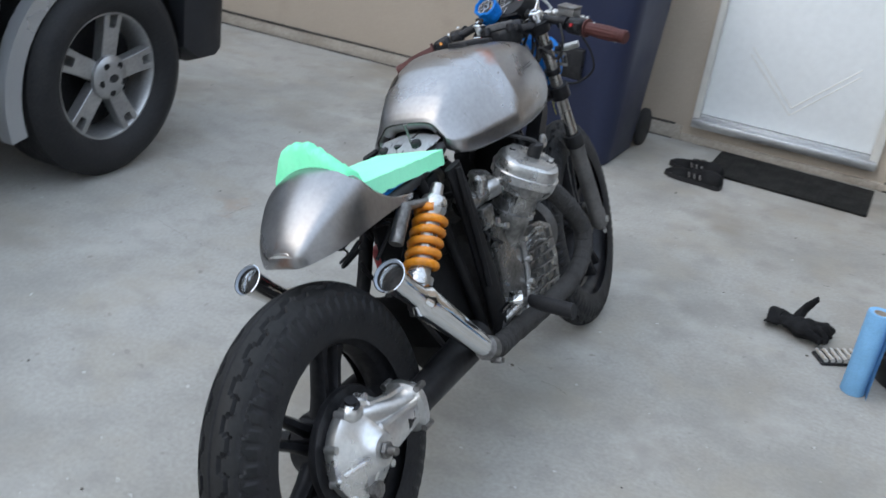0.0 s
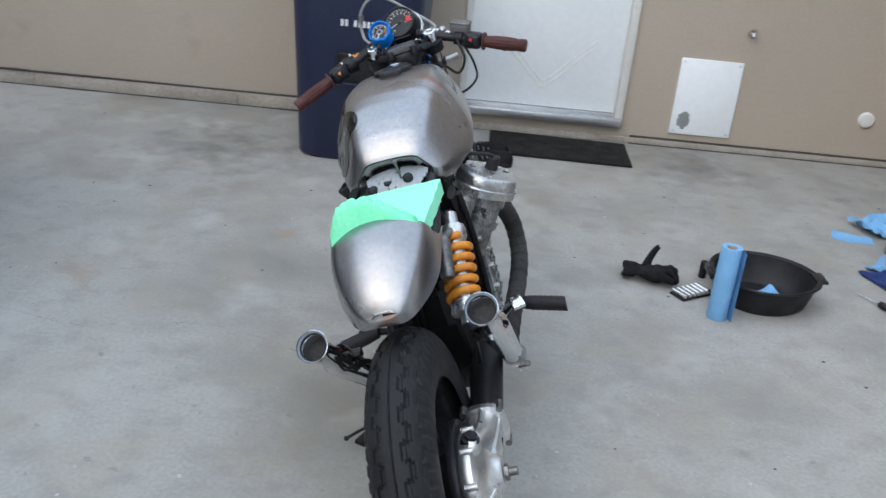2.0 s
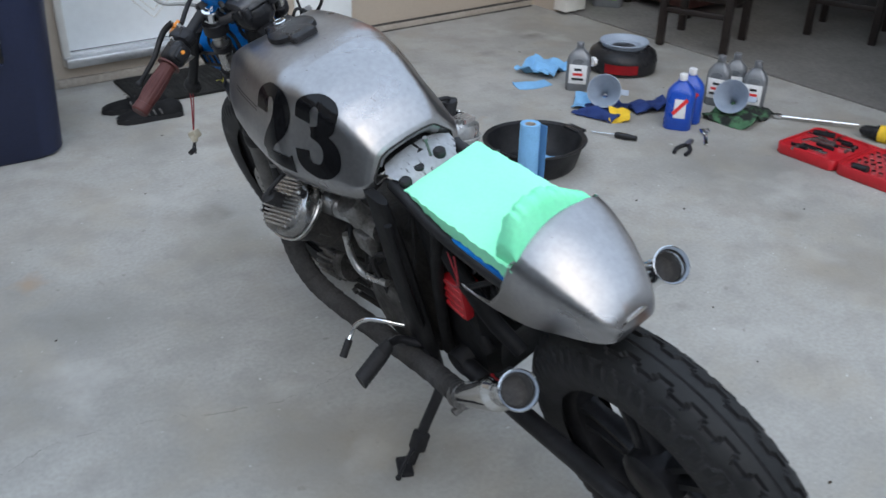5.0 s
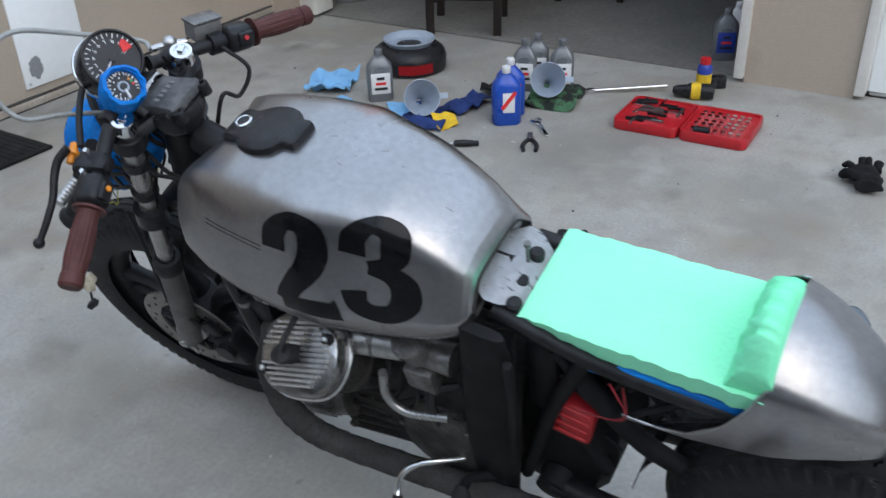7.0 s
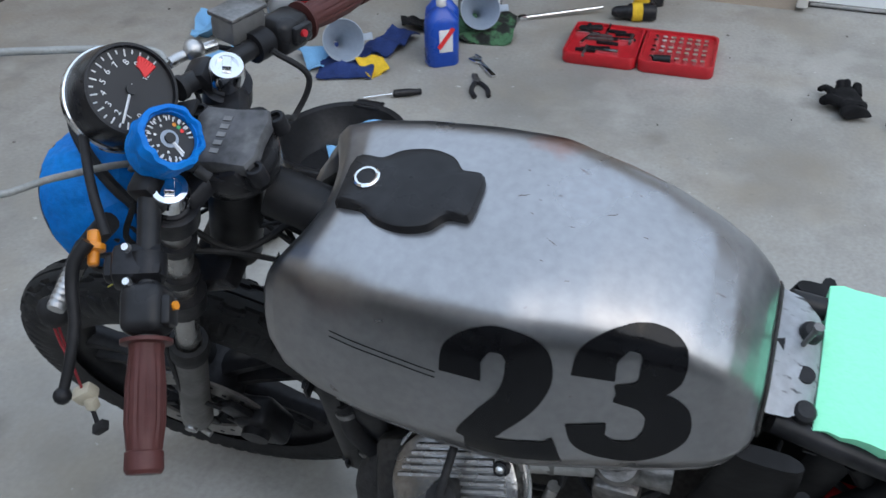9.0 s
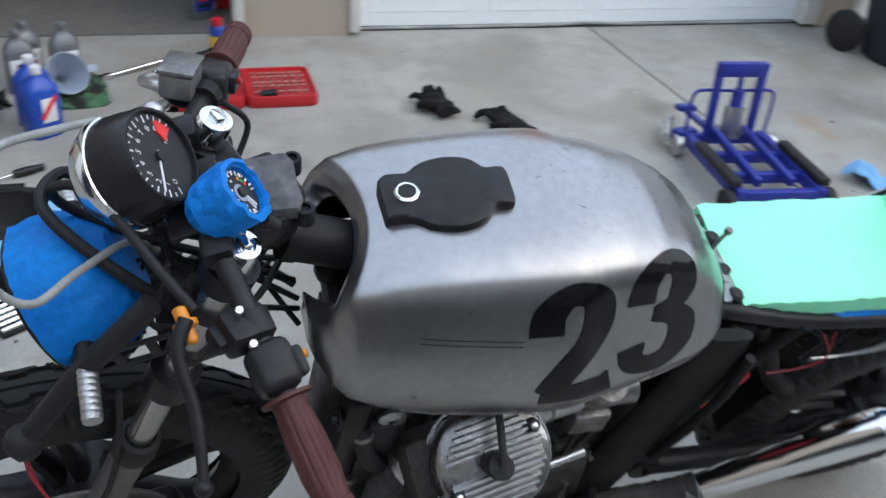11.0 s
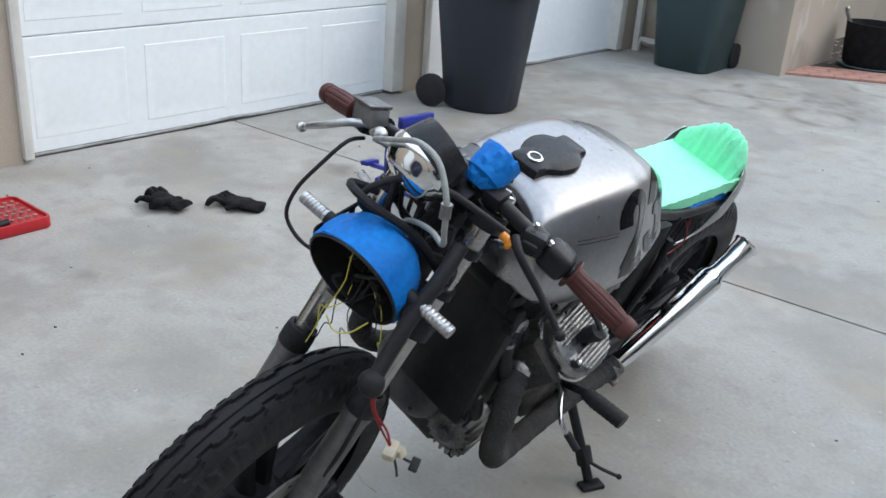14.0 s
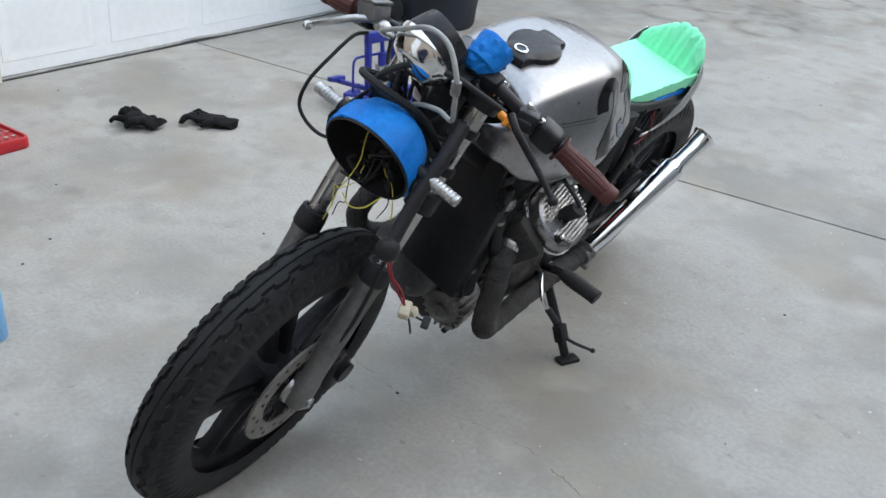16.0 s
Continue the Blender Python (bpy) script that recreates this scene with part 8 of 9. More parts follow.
def bottle(m, mat, label, w, d, h, cap_mat, label_mat, group=""):
    """A flat-sided one-litre bottle with shoulders, neck and cap."""
    t = thing("bottle", label, "bottle", m, group)
    bm = B()
    rings = []
    for z, k in ((0, 0.92), (0.006, 1.0), (h * 0.62, 1.0), (h * 0.70, 0.94), (h * 0.80, 0.62), (h * 0.86, 0.36), (h * 0.89, 0.33)):
        rr = min(w, d) * k * 0.35
        rings.append([(x, y, z) for x, y in rounded(w * k, max(d * k, min(d, 0.03)), min(rr, max(d * k, 0.03) / 2 - 0.001), 4)])
    loft(bm, rings)
    part("body", bm, mat, t)
    bm = B()
    lathe(bm, [(0.017, h * 0.885), (0.018, h * 0.89), (0.018, h * 0.985), (0.016, h), (0.0, h)], (0, 0, 0), (0, 0, 1), 18)
    part("cap", bm, cap_mat, t)
    if label_mat:
        bm = B()
        box(bm, (0, -d / 2 - 0.0008, h * 0.36), (w * 0.74, 0.002, h * 0.40), (0, 0, 0), 0.0008)
        lb = part("label", bm, label_mat, t)
        for k in range(3):
            bm = B()
            box(bm, (0.0, -d / 2 - 0.0026, h * (0.26 + 0.10 * k)), (w * (0.5 - 0.1 * k), 0.0012, h * 0.05), (0, 0, 0))
            part("print_bar", bm, gauge_face if k != 1 else red_mark, t)
    return t


bottle(pose(1.32, 3.70, 0, 0, 0, -48), grey_bottle, "grey oil bottle standing beside a towel", 0.115, 0.065, 0.235, grey_bottle, label_white)
for i, (x, y, r) in enumerate(((1.72, 3.18, -70), (1.815, 3.165, -58), (1.79, 3.03, -62))):
    bottle(pose(x, y, 0, 0, 0, r), grey_bottle, "grey oil bottle in a cluster of three", 0.105, 0.065, 0.235, grey_bottle, label_white, "three grey oil bottles")
for i, (x, y, r) in enumerate(((1.335, 3.075, -55), (1.43, 3.105, -50))):
    b = bottle(pose(x, y, 0, 0, 0, r), blue_plastic, "blue coolant jug with a white cap", 0.120, 0.085, 0.245, label_white, None, "two blue jugs")
    bm = B()
    box(bm, (0.005, -0.0435, 0.10), (0.05, 0.002, 0.085), (0, 0, 0), 0.0008)
    part("label", bm, label_white if i == 0 else label_blue, b)
    bm = B()
    box(bm, (0.005, -0.0450, 0.11), (0.016, 0.0015, 0.09), (0, 38, 0))
    part("print_bar", bm, red_mark, b, "red slanting printed bar")

dc = thing("oil_container", "round black oil drain container with a grey bowl and red label", "oil container", pose(1.745, 3.815, 0, 0, 0, -40) @ Matrix.Diagonal((0.93, 0.93, 0.78, 1)))
bm = B()
rings = []
for r, z in ((0.17, 0.0), (0.188, 0.01), (0.192, 0.08), (0.18, 0.125), (0.15, 0.150), (0.13, 0.155)):
    rings.append([(r * math.cos(a), r * math.sin(a) * (1.08 if math.sin(a) > 0 else 1.0), z) for a in [6.283185 * k / 48 for k in range(48)]])
loft(bm, rings)
part("tank", bm, satin_black, dc)
bm = B()
lathe(bm, [(0.05, 0.154), (0.105, 0.158), (0.128, 0.190), (0.134, 0.192), (0.136, 0.186), (0.118, 0.156)], (0, 0, 0), (0, 0, 1), 40, (True, False))
part("bowl", bm, funnel_grey, dc, "grey catching bowl")
bm = B()
rings = [[(0.1935 * math.cos(radians(a)), 0.1935 * math.sin(radians(a)), z) for z in (0.025, 0.085)] for a in range(-125, -65, 5)]
loft(bm, rings, False)
bmesh.ops.solidify(bm, geom=bm.faces[:], thickness=0.001)
part("label", bm, red_plastic, dc, "red label")
bm = B()
lathe(bm, [(0.03, 0), (0.03, 0.025), (0, 0.027)], (0.182 * math.cos(radians(-150)), 0.182 * math.sin(radians(-150)), 0.075), (math.cos(radians(-150)), math.sin(radians(-150)), 0), 18)
part("plug", bm, label_white, dc)


def rag(name, m, mat, w, d, amp, seed, label, cat="rag"):
    bm = B()
    cloth(bm, w, d, amp, seed)
    return single(name, bm, mat, label, cat, m, smooth=70)


rag("paper_towel", pose(1.36, 4.00, 0, 0, 0, 20), towel_blue, 0.24, 0.20, 0.10, 1.0, "crumpled blue paper towel on the concrete", "paper towel")
rag("paper_towel", pose(1.17, 3.87, 0, 0, 0, -12), towel_blue, 0.17, 0.08, 0.012, 2.0, "flat blue paper towel scrap on the concrete", "paper towel")
rag("paper_towel", pose(1.20, 3.50, 0, 0, 0, 35), towel_blue, 0.16, 0.12, 0.04, 4.2, "blue paper towel under a funnel", "paper towel")
rag("paper_towel", pose(0.60, 0.27, 0, 0, 0, 40), towel_blue, 0.19, 0.15, 0.07, 6.1, "crumpled blue paper towel behind the jack", "paper towel")
rag("paper_towel", pose(0.457, -0.72, 0, 0, 0, 30), towel_blue, 0.20, 0.11, 0.02, 11.0, "flat blue paper towel scrap on bare concrete", "paper towel")
rag("work_rag", pose(1.21, 3.40, 0, 0, 0, 20), cloth_blue, 0.26, 0.18, 0.04, 5.0, "dark blue rag spread under a funnel")
rag("work_rag", pose(1.43, 3.31, 0, 0, 0, -15), cloth_blue, 0.22, 0.13, 0.05, 7.0, "dark blue rag trailing over the concrete")
rag("work_rag", pose(1.60, 3.27, 0, 0, 0, 20), cloth_black, 0.15, 0.11, 0.06, 8.0, "black rag behind the blue jugs")
rag("work_glove", pose(1.185, 3.29, 0, 0, 0, 60), yellow_cloth, 0.10, 0.09, 0.05, 9.0, "yellow cuff of a work glove", "glove")
rag("work_rag", pose(1.66, 3.0, 0, 0, 0, 10), cloth_camo, 0.27, 0.22, 0.05, 10.0, "green and black patterned cloth under a funnel")


def funnel(m, tilt, label):
    t = thing("funnel", label, "funnel", m, "grey funnels")
    Mt = pose(0, 0, 0, *tilt)
    bm = B()
    lathe(bm, [(0.012, -0.11), (0.014, -0.10), (0.019, -0.045), (0.068, 0.020), (0.074, 0.036), (0.077, 0.036), (0.077, 0.030), (0.072, 0.018), (0.022, -0.048), (0.016, -0.102), (0.012, -0.11)], (0, 0, 0), (0, 0, 1), 40, (False, False))
    place(bm, Mt)
    part("cone", bm, funnel_grey, t)
    bm = B()
    box(bm, (0.092, 0, 0.032), (0.036, 0.026, 0.005), (0, 0, 0), 0.002)
    place(bm, Mt)
    part("hang_tab", bm, funnel_grey, t)
    return t


funnel(pose(1.22, 3.42, 0.085), (62, 0, -50), "grey plastic funnel lying on a blue rag, mouth up")
funnel(pose(1.62, 3.02, 0.095), (58, 0, -62), "grey plastic funnel lying on a patterned cloth")

sd_ = thing("screwdriver", "screwdriver with a black and red handle on the concrete", "screwdriver", pose(1.04, 3.10, 0.014, 0, 0, -62))
bm = B()
lathe(bm, [(0.006, -0.05), (0.013, -0.045), (0.014, 0.0), (0.010, 0.035), (0.012, 0.045), (0.008, 0.05)], (0, 0, 0), (1, 0, 0), 14)
part("handle", bm, satin_black, sd_)
bm = B()
cyl(bm, (-0.05, 0, 0), (-0.15, 0, -0.006), 0.0032, seg=10)
part("shaft", bm, chrome, sd_)
pl = thing("pliers", "black-handled pliers on the concrete", "pliers", pose(1.205, 2.90, 0.008, 0, 0, 25))
for s in (-1, 1):
    bm = B()
    tube(bm, [(0.0, 0.0, 0), (-0.03, 0.018 * s, 0), (-0.07, 0.028 * s, 0), (-0.115, 0.024 * s, 0)], 0.0085, 10, 5)
    part("handle", bm, rubber, pl)
bm = B()
box(bm, (0.03, 0, 0), (0.06, 0.022, 0.012), (0, 0, 0), 0.004)
cyl(bm, (0, 0, -0.008), (0, 0, 0.009), 0.013, seg=16)
part("jaw", bm, dirty_alu, pl)
wr = thing("wrench", "chrome adjustable wrench on the concrete", "wrench", pose(1.325, 2.905, 0.008, 0, 0, 40))
bm = B()
box(bm, (-0.01, 0, 0), (0.14, 0.018, 0.010), (0, 0, 0), 0.004)
part("shank", bm, chrome, wr)
bm = B()
box(bm, (0.07, 0.008, 0), (0.05, 0.03, 0.013), (0, 0, 20), 0.005)
box(bm, (0.09, -0.012, 0), (0.04, 0.012, 0.012), (0, 0, 10), 0.003)
part("jaw", bm, chrome, wr)
bb = thing("breaker_bar", "long chrome breaker bar lying across a drill", "breaker bar", pose(1.90, 2.74, 0.012, 0, 0, -58))
bm = B()
cyl(bm, (-0.17, 0, 0), (0.16, 0, 0.01), 0.0075, seg=14)
part("shaft", bm, chrome, bb)
bm = B()
box(bm, (-0.18, 0, 0), (0.035, 0.024, 0.022), (0, 0, 0), 0.005)
part("head", bm, chrome, bb)

# red socket case, open
case = thing("tool_case", "open red plastic socket case filled with sockets", "tool case", pose(1.62, 2.39, 0, 0, 0, -89))
rnd = random.Random(44)
for s in (-1, 1):
    bm = B()
    out = rounded(0.268, 0.30, 0.03, 5)
    cx = 0.137 * s
    loft(bm, [[(cx + x * k, y * k, z) for x, y in out] for k, z in ((0.97, 0.0), (1.0, 0.006), (1.0, 0.040), (0.985, 0.045), (0.93, 0.045), (0.92, 0.034))], True, (True, True))
    sh_ = part("tray" if s < 0 else "lid_tray", bm, red_plastic, case, "red moulded tray")
    if s > 0:
        for r in range(5):
            for c in range(7):
                bm = B()
                q = (cx - 0.09 + 0.030 * c, -0.10 + 0.046 * r, 0.034)
                cyl(bm, q, (q[0], q[1], 0.047 + 0.004 * (r % 2)), 0.0085 + 0.0008 * (c % 3), seg=12)
                part("socket", bm, chrome, sh_)
        bm = B()
        cyl(bm, (cx - 0.08, -0.11, 0.040), (cx - 0.02, -0.11, 0.044), 0.016, seg=14)
        part("ratchet_head", bm, satin_black, sh_)
    else:
        for k in range(18):
            bm = B()
            x, y = cx - 0.10 + 0.20 * rnd.random(), -0.11 + 0.22 * rnd.random()
            box(bm, (x, y, 0.040), (0.07 + 0.03 * rnd.random(), 0.010, 0.012), (0, 0, rnd.choice((0, 8, 90, 75))), 0.002)
            part("bit", bm, rnd.choice((black_metal, dirty_alu, chrome)), sh_)
        bm = B()
        box(bm, (cx - 0.07, 0.10, 0.042), (0.09, 0.03, 0.016), (0, 0, 20), 0.005)
        part("bit_holder", bm, satin_black, sh_)
bm = B()
box(bm, (0, 0.155, 0.025), (0.12, 0.02, 0.03), (0, 0, 0), 0.006)
part("carry_handle", bm, red_plastic, case)

drill = thing("drill", "black and grey cordless drill lying on its side", "drill", pose(1.945, 2.46, 0.034, 0, 0, -75))
bm = B()
lathe(bm, [(0.012, -0.10), (0.022, -0.085), (0.026, -0.04), (0.034, -0.03), (0.036, 0.05), (0.030, 0.075), (0.0, 0.08)], (0, 0, 0), (1, 0, 0), 22)
part("motor_housing", bm, satin_black, drill)
bm = B()
lathe(bm, [(0.037, -0.02), (0.0375, 0.0), (0.037, 0.02)], (0, 0, 0), (1, 0, 0), 22)
part("collar", bm, yellow_cloth, drill, "yellow collar")
bm = B()
tube(bm, [(0.03, 0.0, 0), (0.05, 0.06, -0.004), (0.075, 0.13, -0.008)], 0.021, 12, 4)
box(bm, (0.085, 0.155, -0.006), (0.075, 0.05, 0.055), (0, 0, 20), 0.008)
part("pistol_grip", bm, satin_black, drill)
can = thing("spray_can", "blue and yellow spray lubricant can with a red cap", "spray can", pose(2.03, 2.455, 0))
bm = B()
lathe(bm, [(0.030, 0), (0.032, 0.003), (0.032, 0.118), (0.026, 0.130), (0.022, 0.134)], (0, 0, 0), (0, 0, 1), 28)
part("can_body", bm, label_blue, can)
bm = B()
lathe(bm, [(0.0324, 0.04), (0.0326, 0.041), (0.0326, 0.09), (0.0324, 0.091)], (0, 0, 0), (0, 0, 1), 28, (False, False))
part("label", bm, yellow_cloth, can, "yellow label band")
bm = B()
lathe(bm, [(0.023, 0.132), (0.024, 0.135), (0.022, 0.16), (0.0, 0.164)], (0, 0, 0), (0, 0, 1), 24)
box(bm, (-0.03, 0, 0.150), (0.05, 0.006, 0.006))
part("cap", bm, red_plastic, can, "red cap")

# ---- blue jack ----
jack = thing("motorcycle_jack", "blue steel hydraulic motorcycle jack on small wheels", "jack", pose(0.685, 0.738, 0, 0, 0, 175))
for s in (-1, 1):
    bm = B()
    box(bm, (0.0, 0.145 * s, 0.070), (0.46, 0.032, 0.042), (0, 0, 0), 0.004)
    part("side_rail", bm, blue_steel, jack)
for x in (-0.215, -0.06, 0.09, 0.215):
    bm = B()
    box(bm, (x, 0, 0.068), (0.030, 0.26, 0.036), (0, 0, 0), 0.004)
    part("cross_bar", bm, blue_steel, jack)
for s in (-1, 1):
    bm = B()
    box(bm, (-0.205, 0.082 * s, 0.210), (0.028, 0.024, 0.27), (0, -2, 0), 0.003)
    part("post", bm, blue_steel, jack)
bm = B()
box(bm, (-0.210, 0, 0.335), (0.032, 0.188, 0.050), (0, 0, 0), 0.004)
part("top_beam", bm, blue_steel, jack)
bm = B()
cyl(bm, (-0.190, 0, 0.09), (-0.195, 0, 0.205), 0.036, seg=22)
part("ram", bm, cast_alu, jack, "grey hydraulic ram")
bm = B()
cyl(bm, (-0.195, 0, 0.20), (-0.198, 0, 0.262), 0.022, seg=18)
cyl(bm, (-0.198, 0, 0.26), (-0.204, 0, 0.312), 0.010, seg=14)
part("ram_collar", bm, blue_steel, jack)
for s in (-1, 1):
    bm = B()
    box(bm, (-0.02, 0.060 * s, 0.098), (0.38, 0.022, 0.030), (0, 3, 0), 0.003)
    part("lift_arm", bm, blue_steel, jack)
bm = B()
tube(bm, [(-0.222, 0.155, 0.075), (-0.222, 0.158, 0.20), (-0.222, 0.150, 0.240), (-0.222, 0.12, 0.252), (-0.222, 0.0, 0.250), (-0.222, -0.12, 0.252), (-0.222, -0.150, 0.240), (-0.222, -0.158, 0.20), (-0.222, -0.155, 0.075)], 0.006, 10, 5)
part("guard_rod", bm, blue_steel, jack, "bent blue guard rod")
for s in (-1, 1):
    bm = B()
    box(bm, (0.055, 0.158 * s, 0.104), (0.30, 0.040, 0.026), (0, 0, 0), 0.006)
    part("rail_pad", bm, rubber, jack, "black rubber pad")
for x, y in ((-0.215, 0.180), (-0.215, -0.180), (0.205, 0.180), (0.205, -0.180)):
    bm = B()
    lathe(bm, [(0.008, -0.016), (0.040, -0.016), (0.043, -0.010), (0.043, 0.010), (0.040, 0.016), (0.008, 0.016)], (x, y, 0.043), (0, 1, 0), 22)
    part("wheel", bm, rubber if x > 0 else cast_alu, jack)
bm = B()
box(bm, (-0.33, -0.055, 0.085), (0.22, 0.022, 0.020), (0, -4, 0), 0.003)
box(bm, (-0.45, -0.055, 0.085), (0.050, 0.075, 0.022), (0, -8, 0), 0.005)
part("foot_pedal", bm, blue_steel, jack)
bm = B()
cyl(bm, (-0.25, -0.210, 0.052), (-0.42, -0.130, 0.052), 0.020, seg=18)
part("handle_tube", bm, cast_alu, jack, "bright handle tube")
bm = B()
box(bm, (-0.235, -0.150, 0.075), (0.05, 0.09, 0.045), (0, 0, 20), 0.008)
part("handle_bracket", bm, blue_steel, jack)

# ---- inside the garage ----
cab = thing("cabinet", "dark reddish wooden cabinet in the garage", "cabinet", pose(3.05, 4.55, 0.006))
bm = B()
box(bm, (0, 0, 0.39), (0.55, 0.55, 0.66), (0, 0, 0), 0.005)
part("body", bm, red_wood, cab)
bm = B()
box(bm, (0, 0, 0.735), (0.60, 0.60, 0.03), (0, 0, 0), 0.006)
part("top_board", bm, dark_wood, cab)
for sx in (-1, 1):
    for sy in (-1, 1):
        bm = B()
        box(bm, (sx * 0.25, sy * 0.25, 0.03), (0.05, 0.05, 0.06), (0, 0, 0), 0.004)
        part("foot", bm, dark_wood, cab)
for s in (-1, 1):
    bm = B()
    box(bm, (-0.279, 0.135 * s, 0.39), (0.012, 0.25, 0.60), (0, 0, 0), 0.004)
    dr = part("door", bm, red_wood, cab)
    bm = B()
    blob(bm, (-0.292, 0.03 * s, 0.42), 0.012, (1, 1, 1), 0, 1, 2)
    part("knob", bm, chrome, dr)
jar = thing("jar", "clear plastic tub of odds and ends on the cabinet", "jar", pose(2.98, 4.62, 0.757))
bm = B()
lathe(bm, [(0.10, 0), (0.11, 0.005), (0.125, 0.14), (0.128, 0.145), (0.120, 0.145), (0.105, 0.01), (0.0, 0.008)], (0, 0, 0), (0, 0, 1), 30)
part("tub", bm, clear, jar)
bm = B()
lathe(bm, [(0.13, 0.142), (0.132, 0.16), (0.12, 0.166), (0.0, 0.167)], (0, 0, 0), (0, 0, 1), 30)
part("lid", bm, label_white, jar)
bm = B()
for k in range(7):
    blob(bm, (random.Random(k).uniform(-0.06, 0.06), random.Random(k + 9).uniform(-0.06, 0.06), 0.045 + 0.01 * (k % 3)), 0.032, (1, 1, 1), 0.2, 6, 2, k)
part("contents", bm, footing, jar)


def bar_chair(m):
    t = thing("chair", "dark wooden slat-back chair in the garage opening", "chair", m, "dark wooden chairs")
    bm = B()
    box(bm, (0, 0, 0.60), (0.42, 0.42, 0.035), (0, 0, 0), 0.012)
    part("seat", bm, dark_wood, t)
    for sx in (-1, 1):
        for sy in (-1, 1):
            bm = B()
            box(bm, (sx * 0.18, sy * 0.18, 0.30), (0.042, 0.042, 0.60), (0, 0, 0), 0.005)
            part("leg", bm, dark_wood, t)
        bm = B()
        box(bm, (sx * 0.18, 0, 0.20), (0.026, 0.33, 0.032), (0, 0, 0), 0.004)
        part("stretcher", bm, dark_wood, t)
        bm = B()
        box(bm, (0, sx * 0.18, 0.26), (0.33, 0.026, 0.032), (0, 0, 0), 0.004)
        part("stretcher", bm, dark_wood, t)
        bm = B()
        box(bm, (0.19, sx * 0.18, 0.82), (0.035, 0.035, 0.46), (0, 6, 0), 0.005)
        part("back_post", bm, dark_wood, t)
    bm = B()
    box(bm, (0.21, 0, 1.03), (0.03, 0.42, 0.08), (0, 6, 0), 0.008)
    part("top_rail", bm, dark_wood, t)
    for k in range(4):
        bm = B()
        box(bm, (0.19, -0.12 + 0.08 * k, 0.82), (0.014, 0.03, 0.38), (0, 6, 0), 0.003)
        part("back_slat", bm, dark_wood, t)
    return t


ch = bar_chair(pose(2.47, 3.90, 0.006, 0, 0, 22))
copy_thing(ch, pose(3.35, 3.55, 0.006, 0, 0, 200))
jug = thing("oil_jug", "large grey oil jug with a green label and cap", "jug", pose(2.62, 4.80, 0.006, 0, 0, -50))
bm = B()
loft(bm, [[(x, y, z) for x, y in rounded(0.19 * k, 0.12 * k, 0.03 * k, 4)] for z, k in ((0, 0.95), (0.008, 1.0), (0.21, 1.0), (0.26, 0.8), (0.285, 0.35), (0.295, 0.33))])
part("body", bm, grey_bottle, jug)
bm = B()
lathe(bm, [(0.024, 0.29), (0.026, 0.293), (0.026, 0.32), (0.0, 0.322)], (0, 0, 0), (0, 0, 1), 18)
part("cap", bm, label_green, jug, "green cap")
bm = B()
box(bm, (-0.01, -0.0612, 0.15), (0.13, 0.003, 0.09), (0, 0, 0), 0.001)
part("label", bm, label_white, jug)
bm = B()
box(bm, (-0.01, -0.0614, 0.075), (0.14, 0.003, 0.055), (0, 0, 0), 0.001)
part("label", bm, label_green, jug, "green label")
tealb = thing("teal_tube", "tall teal plastic tube leaning in the garage corner", "tube", pose(2.66, 5.02, 0.006))
bm = B()
lathe(bm, [(0.05, 0), (0.05, 0.42), (0.045, 0.43), (0.0, 0.43)], (0, 0, 0), (0.05, 0.02, 1), 24)
part("tube_body", bm, teal_plastic, tealb)
b = bottle(pose(2.50, 2.50, 0.006, 0, 0, -65), grey_bottle, "grey oil bottle on the garage floor by the jamb", 0.115, 0.065, 0.25, grey_bottle, label_blue)
b = bottle(pose(2.62, 2.48, 0.006, 0, 0, -65), label_white, "white oil bottle on the garage floor by the jamb", 0.115, 0.065, 0.25, label_white, label_blue)
ty = thing("bicycle_wheel", "bicycle wheel leaning in the dark garage", "wheel", pose(2.95, 2.30, 0.006, 0, 0, 35))
bm = B()
for k in range(40):
    pass
lathe(bm, [(0.295, -0.02), (0.315, -0.022), (0.332, 0.0), (0.315, 0.022), (0.295, 0.02), (0.295, -0.02)], (0, 0, 0.332), (0, 1, 0), 60, (False, False))
part("tyre", bm, rubber, ty)
bm = B()
for k in range(18):
    a = k * 0.349
    tube(bm, [(0, 0.02 * (-1) ** k, 0.332), (math.sin(a) * 0.296, 0, 0.332 + math.cos(a) * 0.296)], 0.0015, 5, 1)
cyl(bm, (0, -0.04, 0.332), (0, 0.04, 0.332), 0.02, seg=14)
part("spokes", bm, chrome, ty)
bm = B()
box(bm, (2.66, 2.36, 0.20), (0.10, 0.14, 0.38), (0, 0, 10), 0.01)
single("red_can", bm, red_plastic, "red fuel can inside the garage jamb", "fuel can")
bm = B()
box(bm, (4.6, 4.7, 0.95), (0.5, 0.9, 1.9), (0, 0, 0), 0.01)
single("storage_cupboard", bm, dark_wood, "tall dark cupboard at the back of the garage", "cupboard")
for i, (x, y, w, d, h) in enumerate(((3.9, 4.95, 0.45, 0.4, 0.4), (3.85, 5.0, 0.4, 0.36, 0.3))):
    bm = B()
    box(bm, (x, y, 0.006 + h / 2 + (0.4 if i else 0)), (w, d, h), (0, 0, 6 * i), 0.01)
    single("storage_box", bm, footing, "brown cardboard box stacked in the garage", "box", group="stacked boxes")

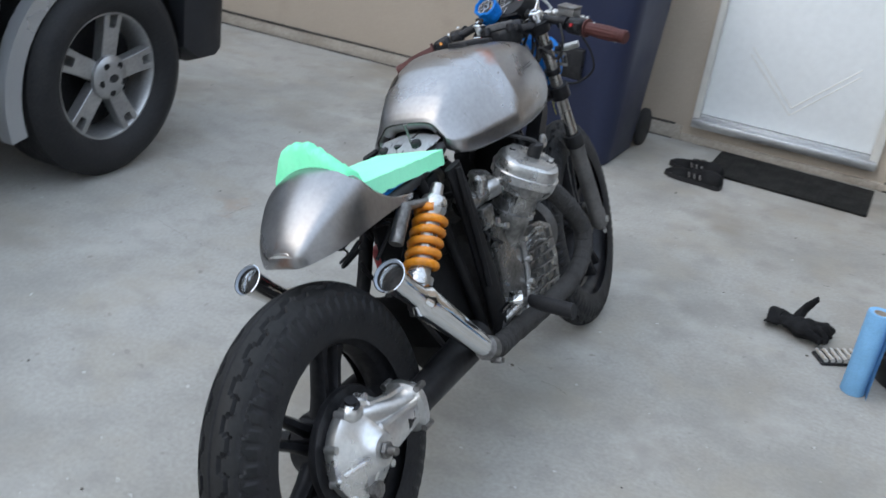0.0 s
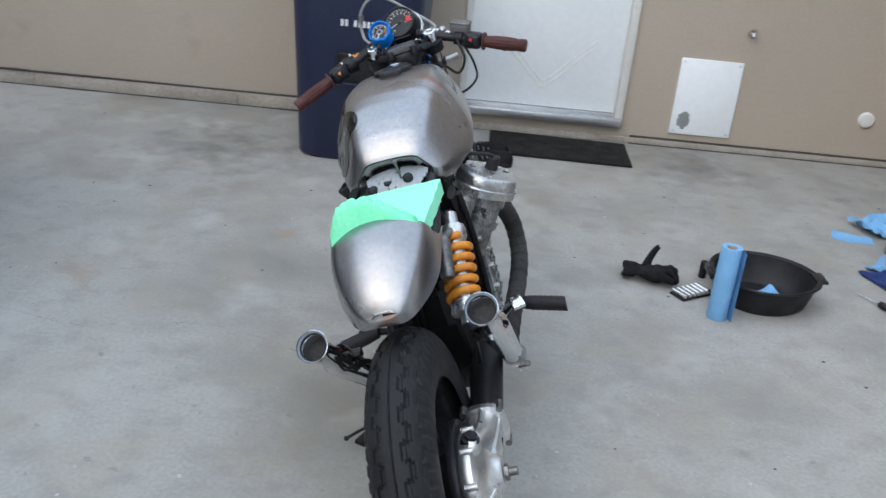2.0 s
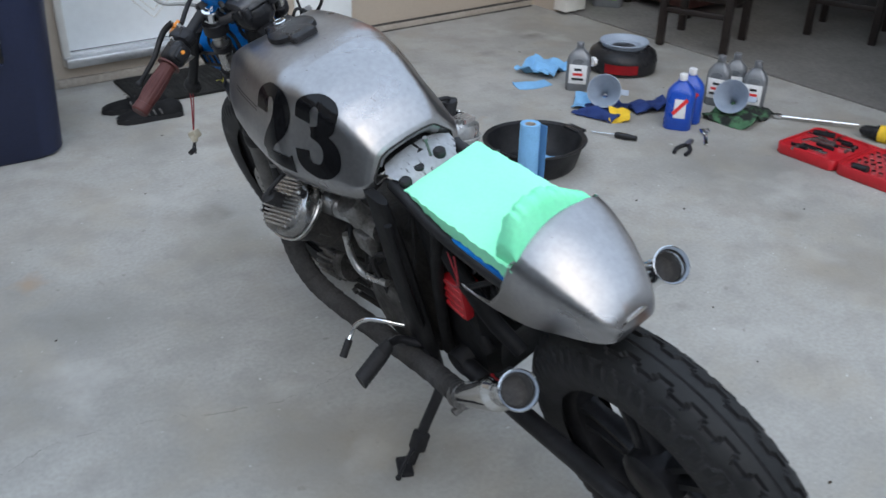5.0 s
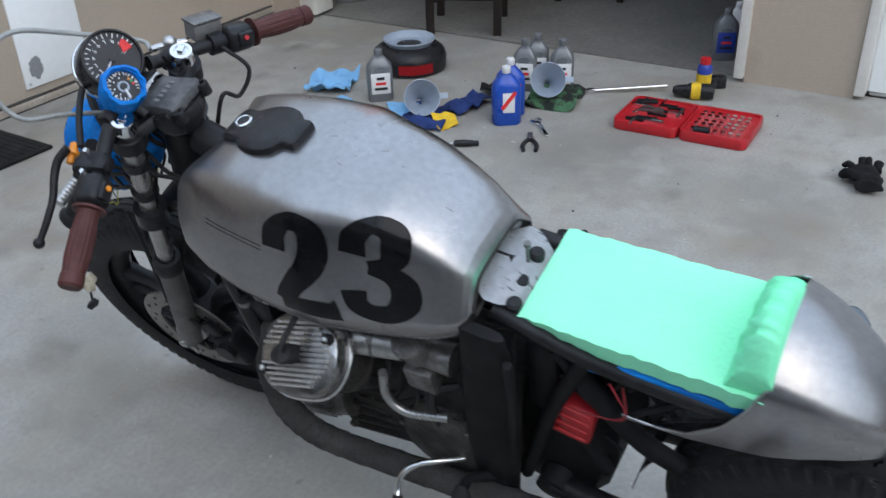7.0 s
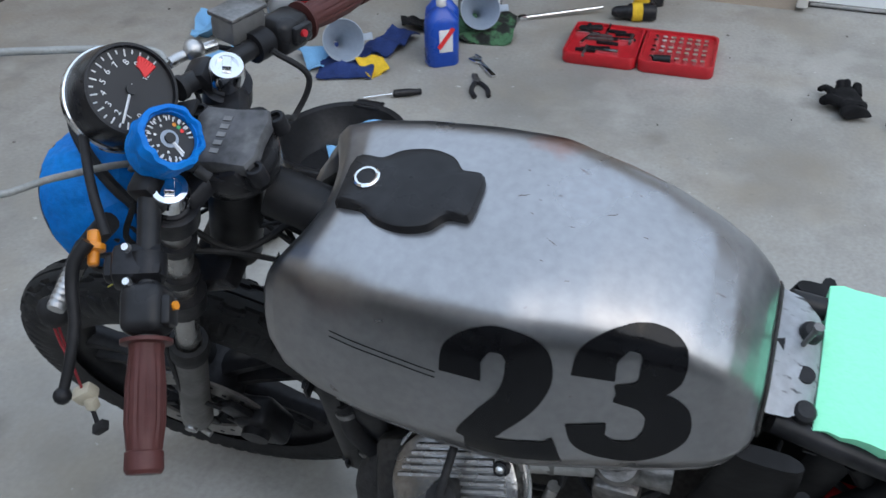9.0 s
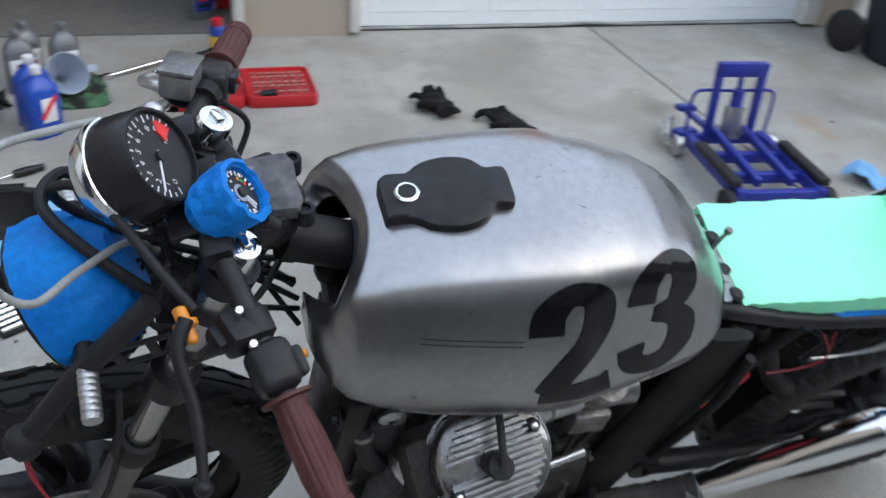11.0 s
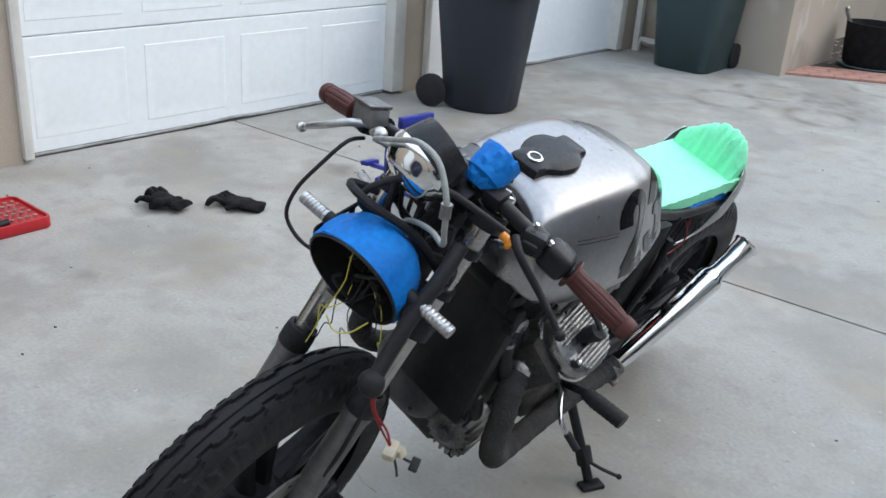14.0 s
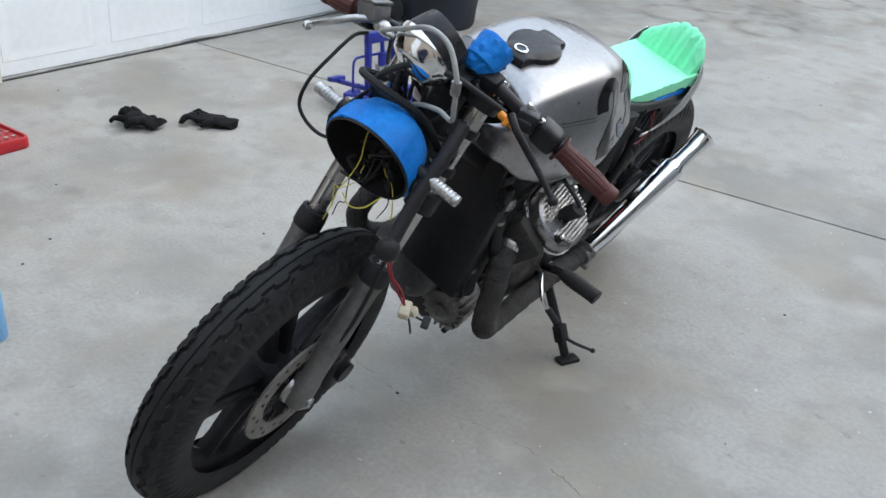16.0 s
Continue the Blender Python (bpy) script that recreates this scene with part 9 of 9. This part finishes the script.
# ---- planting bed ----
pot = thing("planter", "black fabric planter on a green saucer with a short stick", "planter", pose(0.62, -4.66, 0.012))
bm = B()
lathe(bm, [(0.0, 0.02), (0.20, 0.02), (0.215, 0.05), (0.245, 0.36), (0.25, 0.37), (0.24, 0.37), (0.225, 0.32), (0.0, 0.31)], (0, 0, 0), (0, 0, 1), 30)
for v in bm.verts:
    v.co += Vector((v.co.x, v.co.y, 0)) * 0.07 * noise.noise(v.co * 9)
part("bag", bm, cloth_black, pot)
bm = B()
lathe(bm, [(0.22, 0.0), (0.26, 0.02), (0.255, 0.03), (0.2, 0.012)], (0, 0, 0), (0, 0, 1), 30)
part("saucer", bm, green_plastic, pot, "green plastic saucer")
bm = B()
tube(bm, [(0.20, 0.02, 0.30), (0.26, 0.05, 0.44), (0.25, 0.06, 0.47)], 0.016, 8, 3)
part("stick", bm, dirty_alu, pot)
rnd = random.Random(77)
bm = B()
for k in range(420):
    x, y = rnd.uniform(-2.0, 1.3), rnd.uniform(-7.0, -4.3)
    if y > -4.35 + 0.68 * (x - 0.9):
        y -= 2.4
    a, s = rnd.uniform(0, 6.28), rnd.uniform(0.015, 0.04)
    p = [Vector((x + math.cos(a) * s, y + math.sin(a) * s, 0.018 + rnd.uniform(0, 0.012))), Vector((x - math.sin(a) * s * 0.4, y + math.cos(a) * s * 0.4, 0.02)), Vector((x - math.cos(a) * s, y - math.sin(a) * s, 0.018 + rnd.uniform(0, 0.012))), Vector((x + math.sin(a) * s * 0.4, y - math.cos(a) * s * 0.4, 0.02))]
    bm.faces.new([bm.verts.new(q) for q in p])
single("leaf_litter", bm, footing, "dry brown leaf litter on the soil", "leaves", kind="stuff")
bm = B()
for k in range(110):
    x, y = rnd.uniform(-3.2, 2.1), rnd.uniform(-3.2, 4.9)
    blob(bm, (x, y, 0.001), rnd.uniform(0.002, 0.006) * (1 if k % 14 else 1.7), (1.2, 0.8, 0.35), 0.3, 9, 1, k)
single("floor_grit", bm, soil, "scattered crumbs of dirt on the concrete", "debris", kind="stuff")
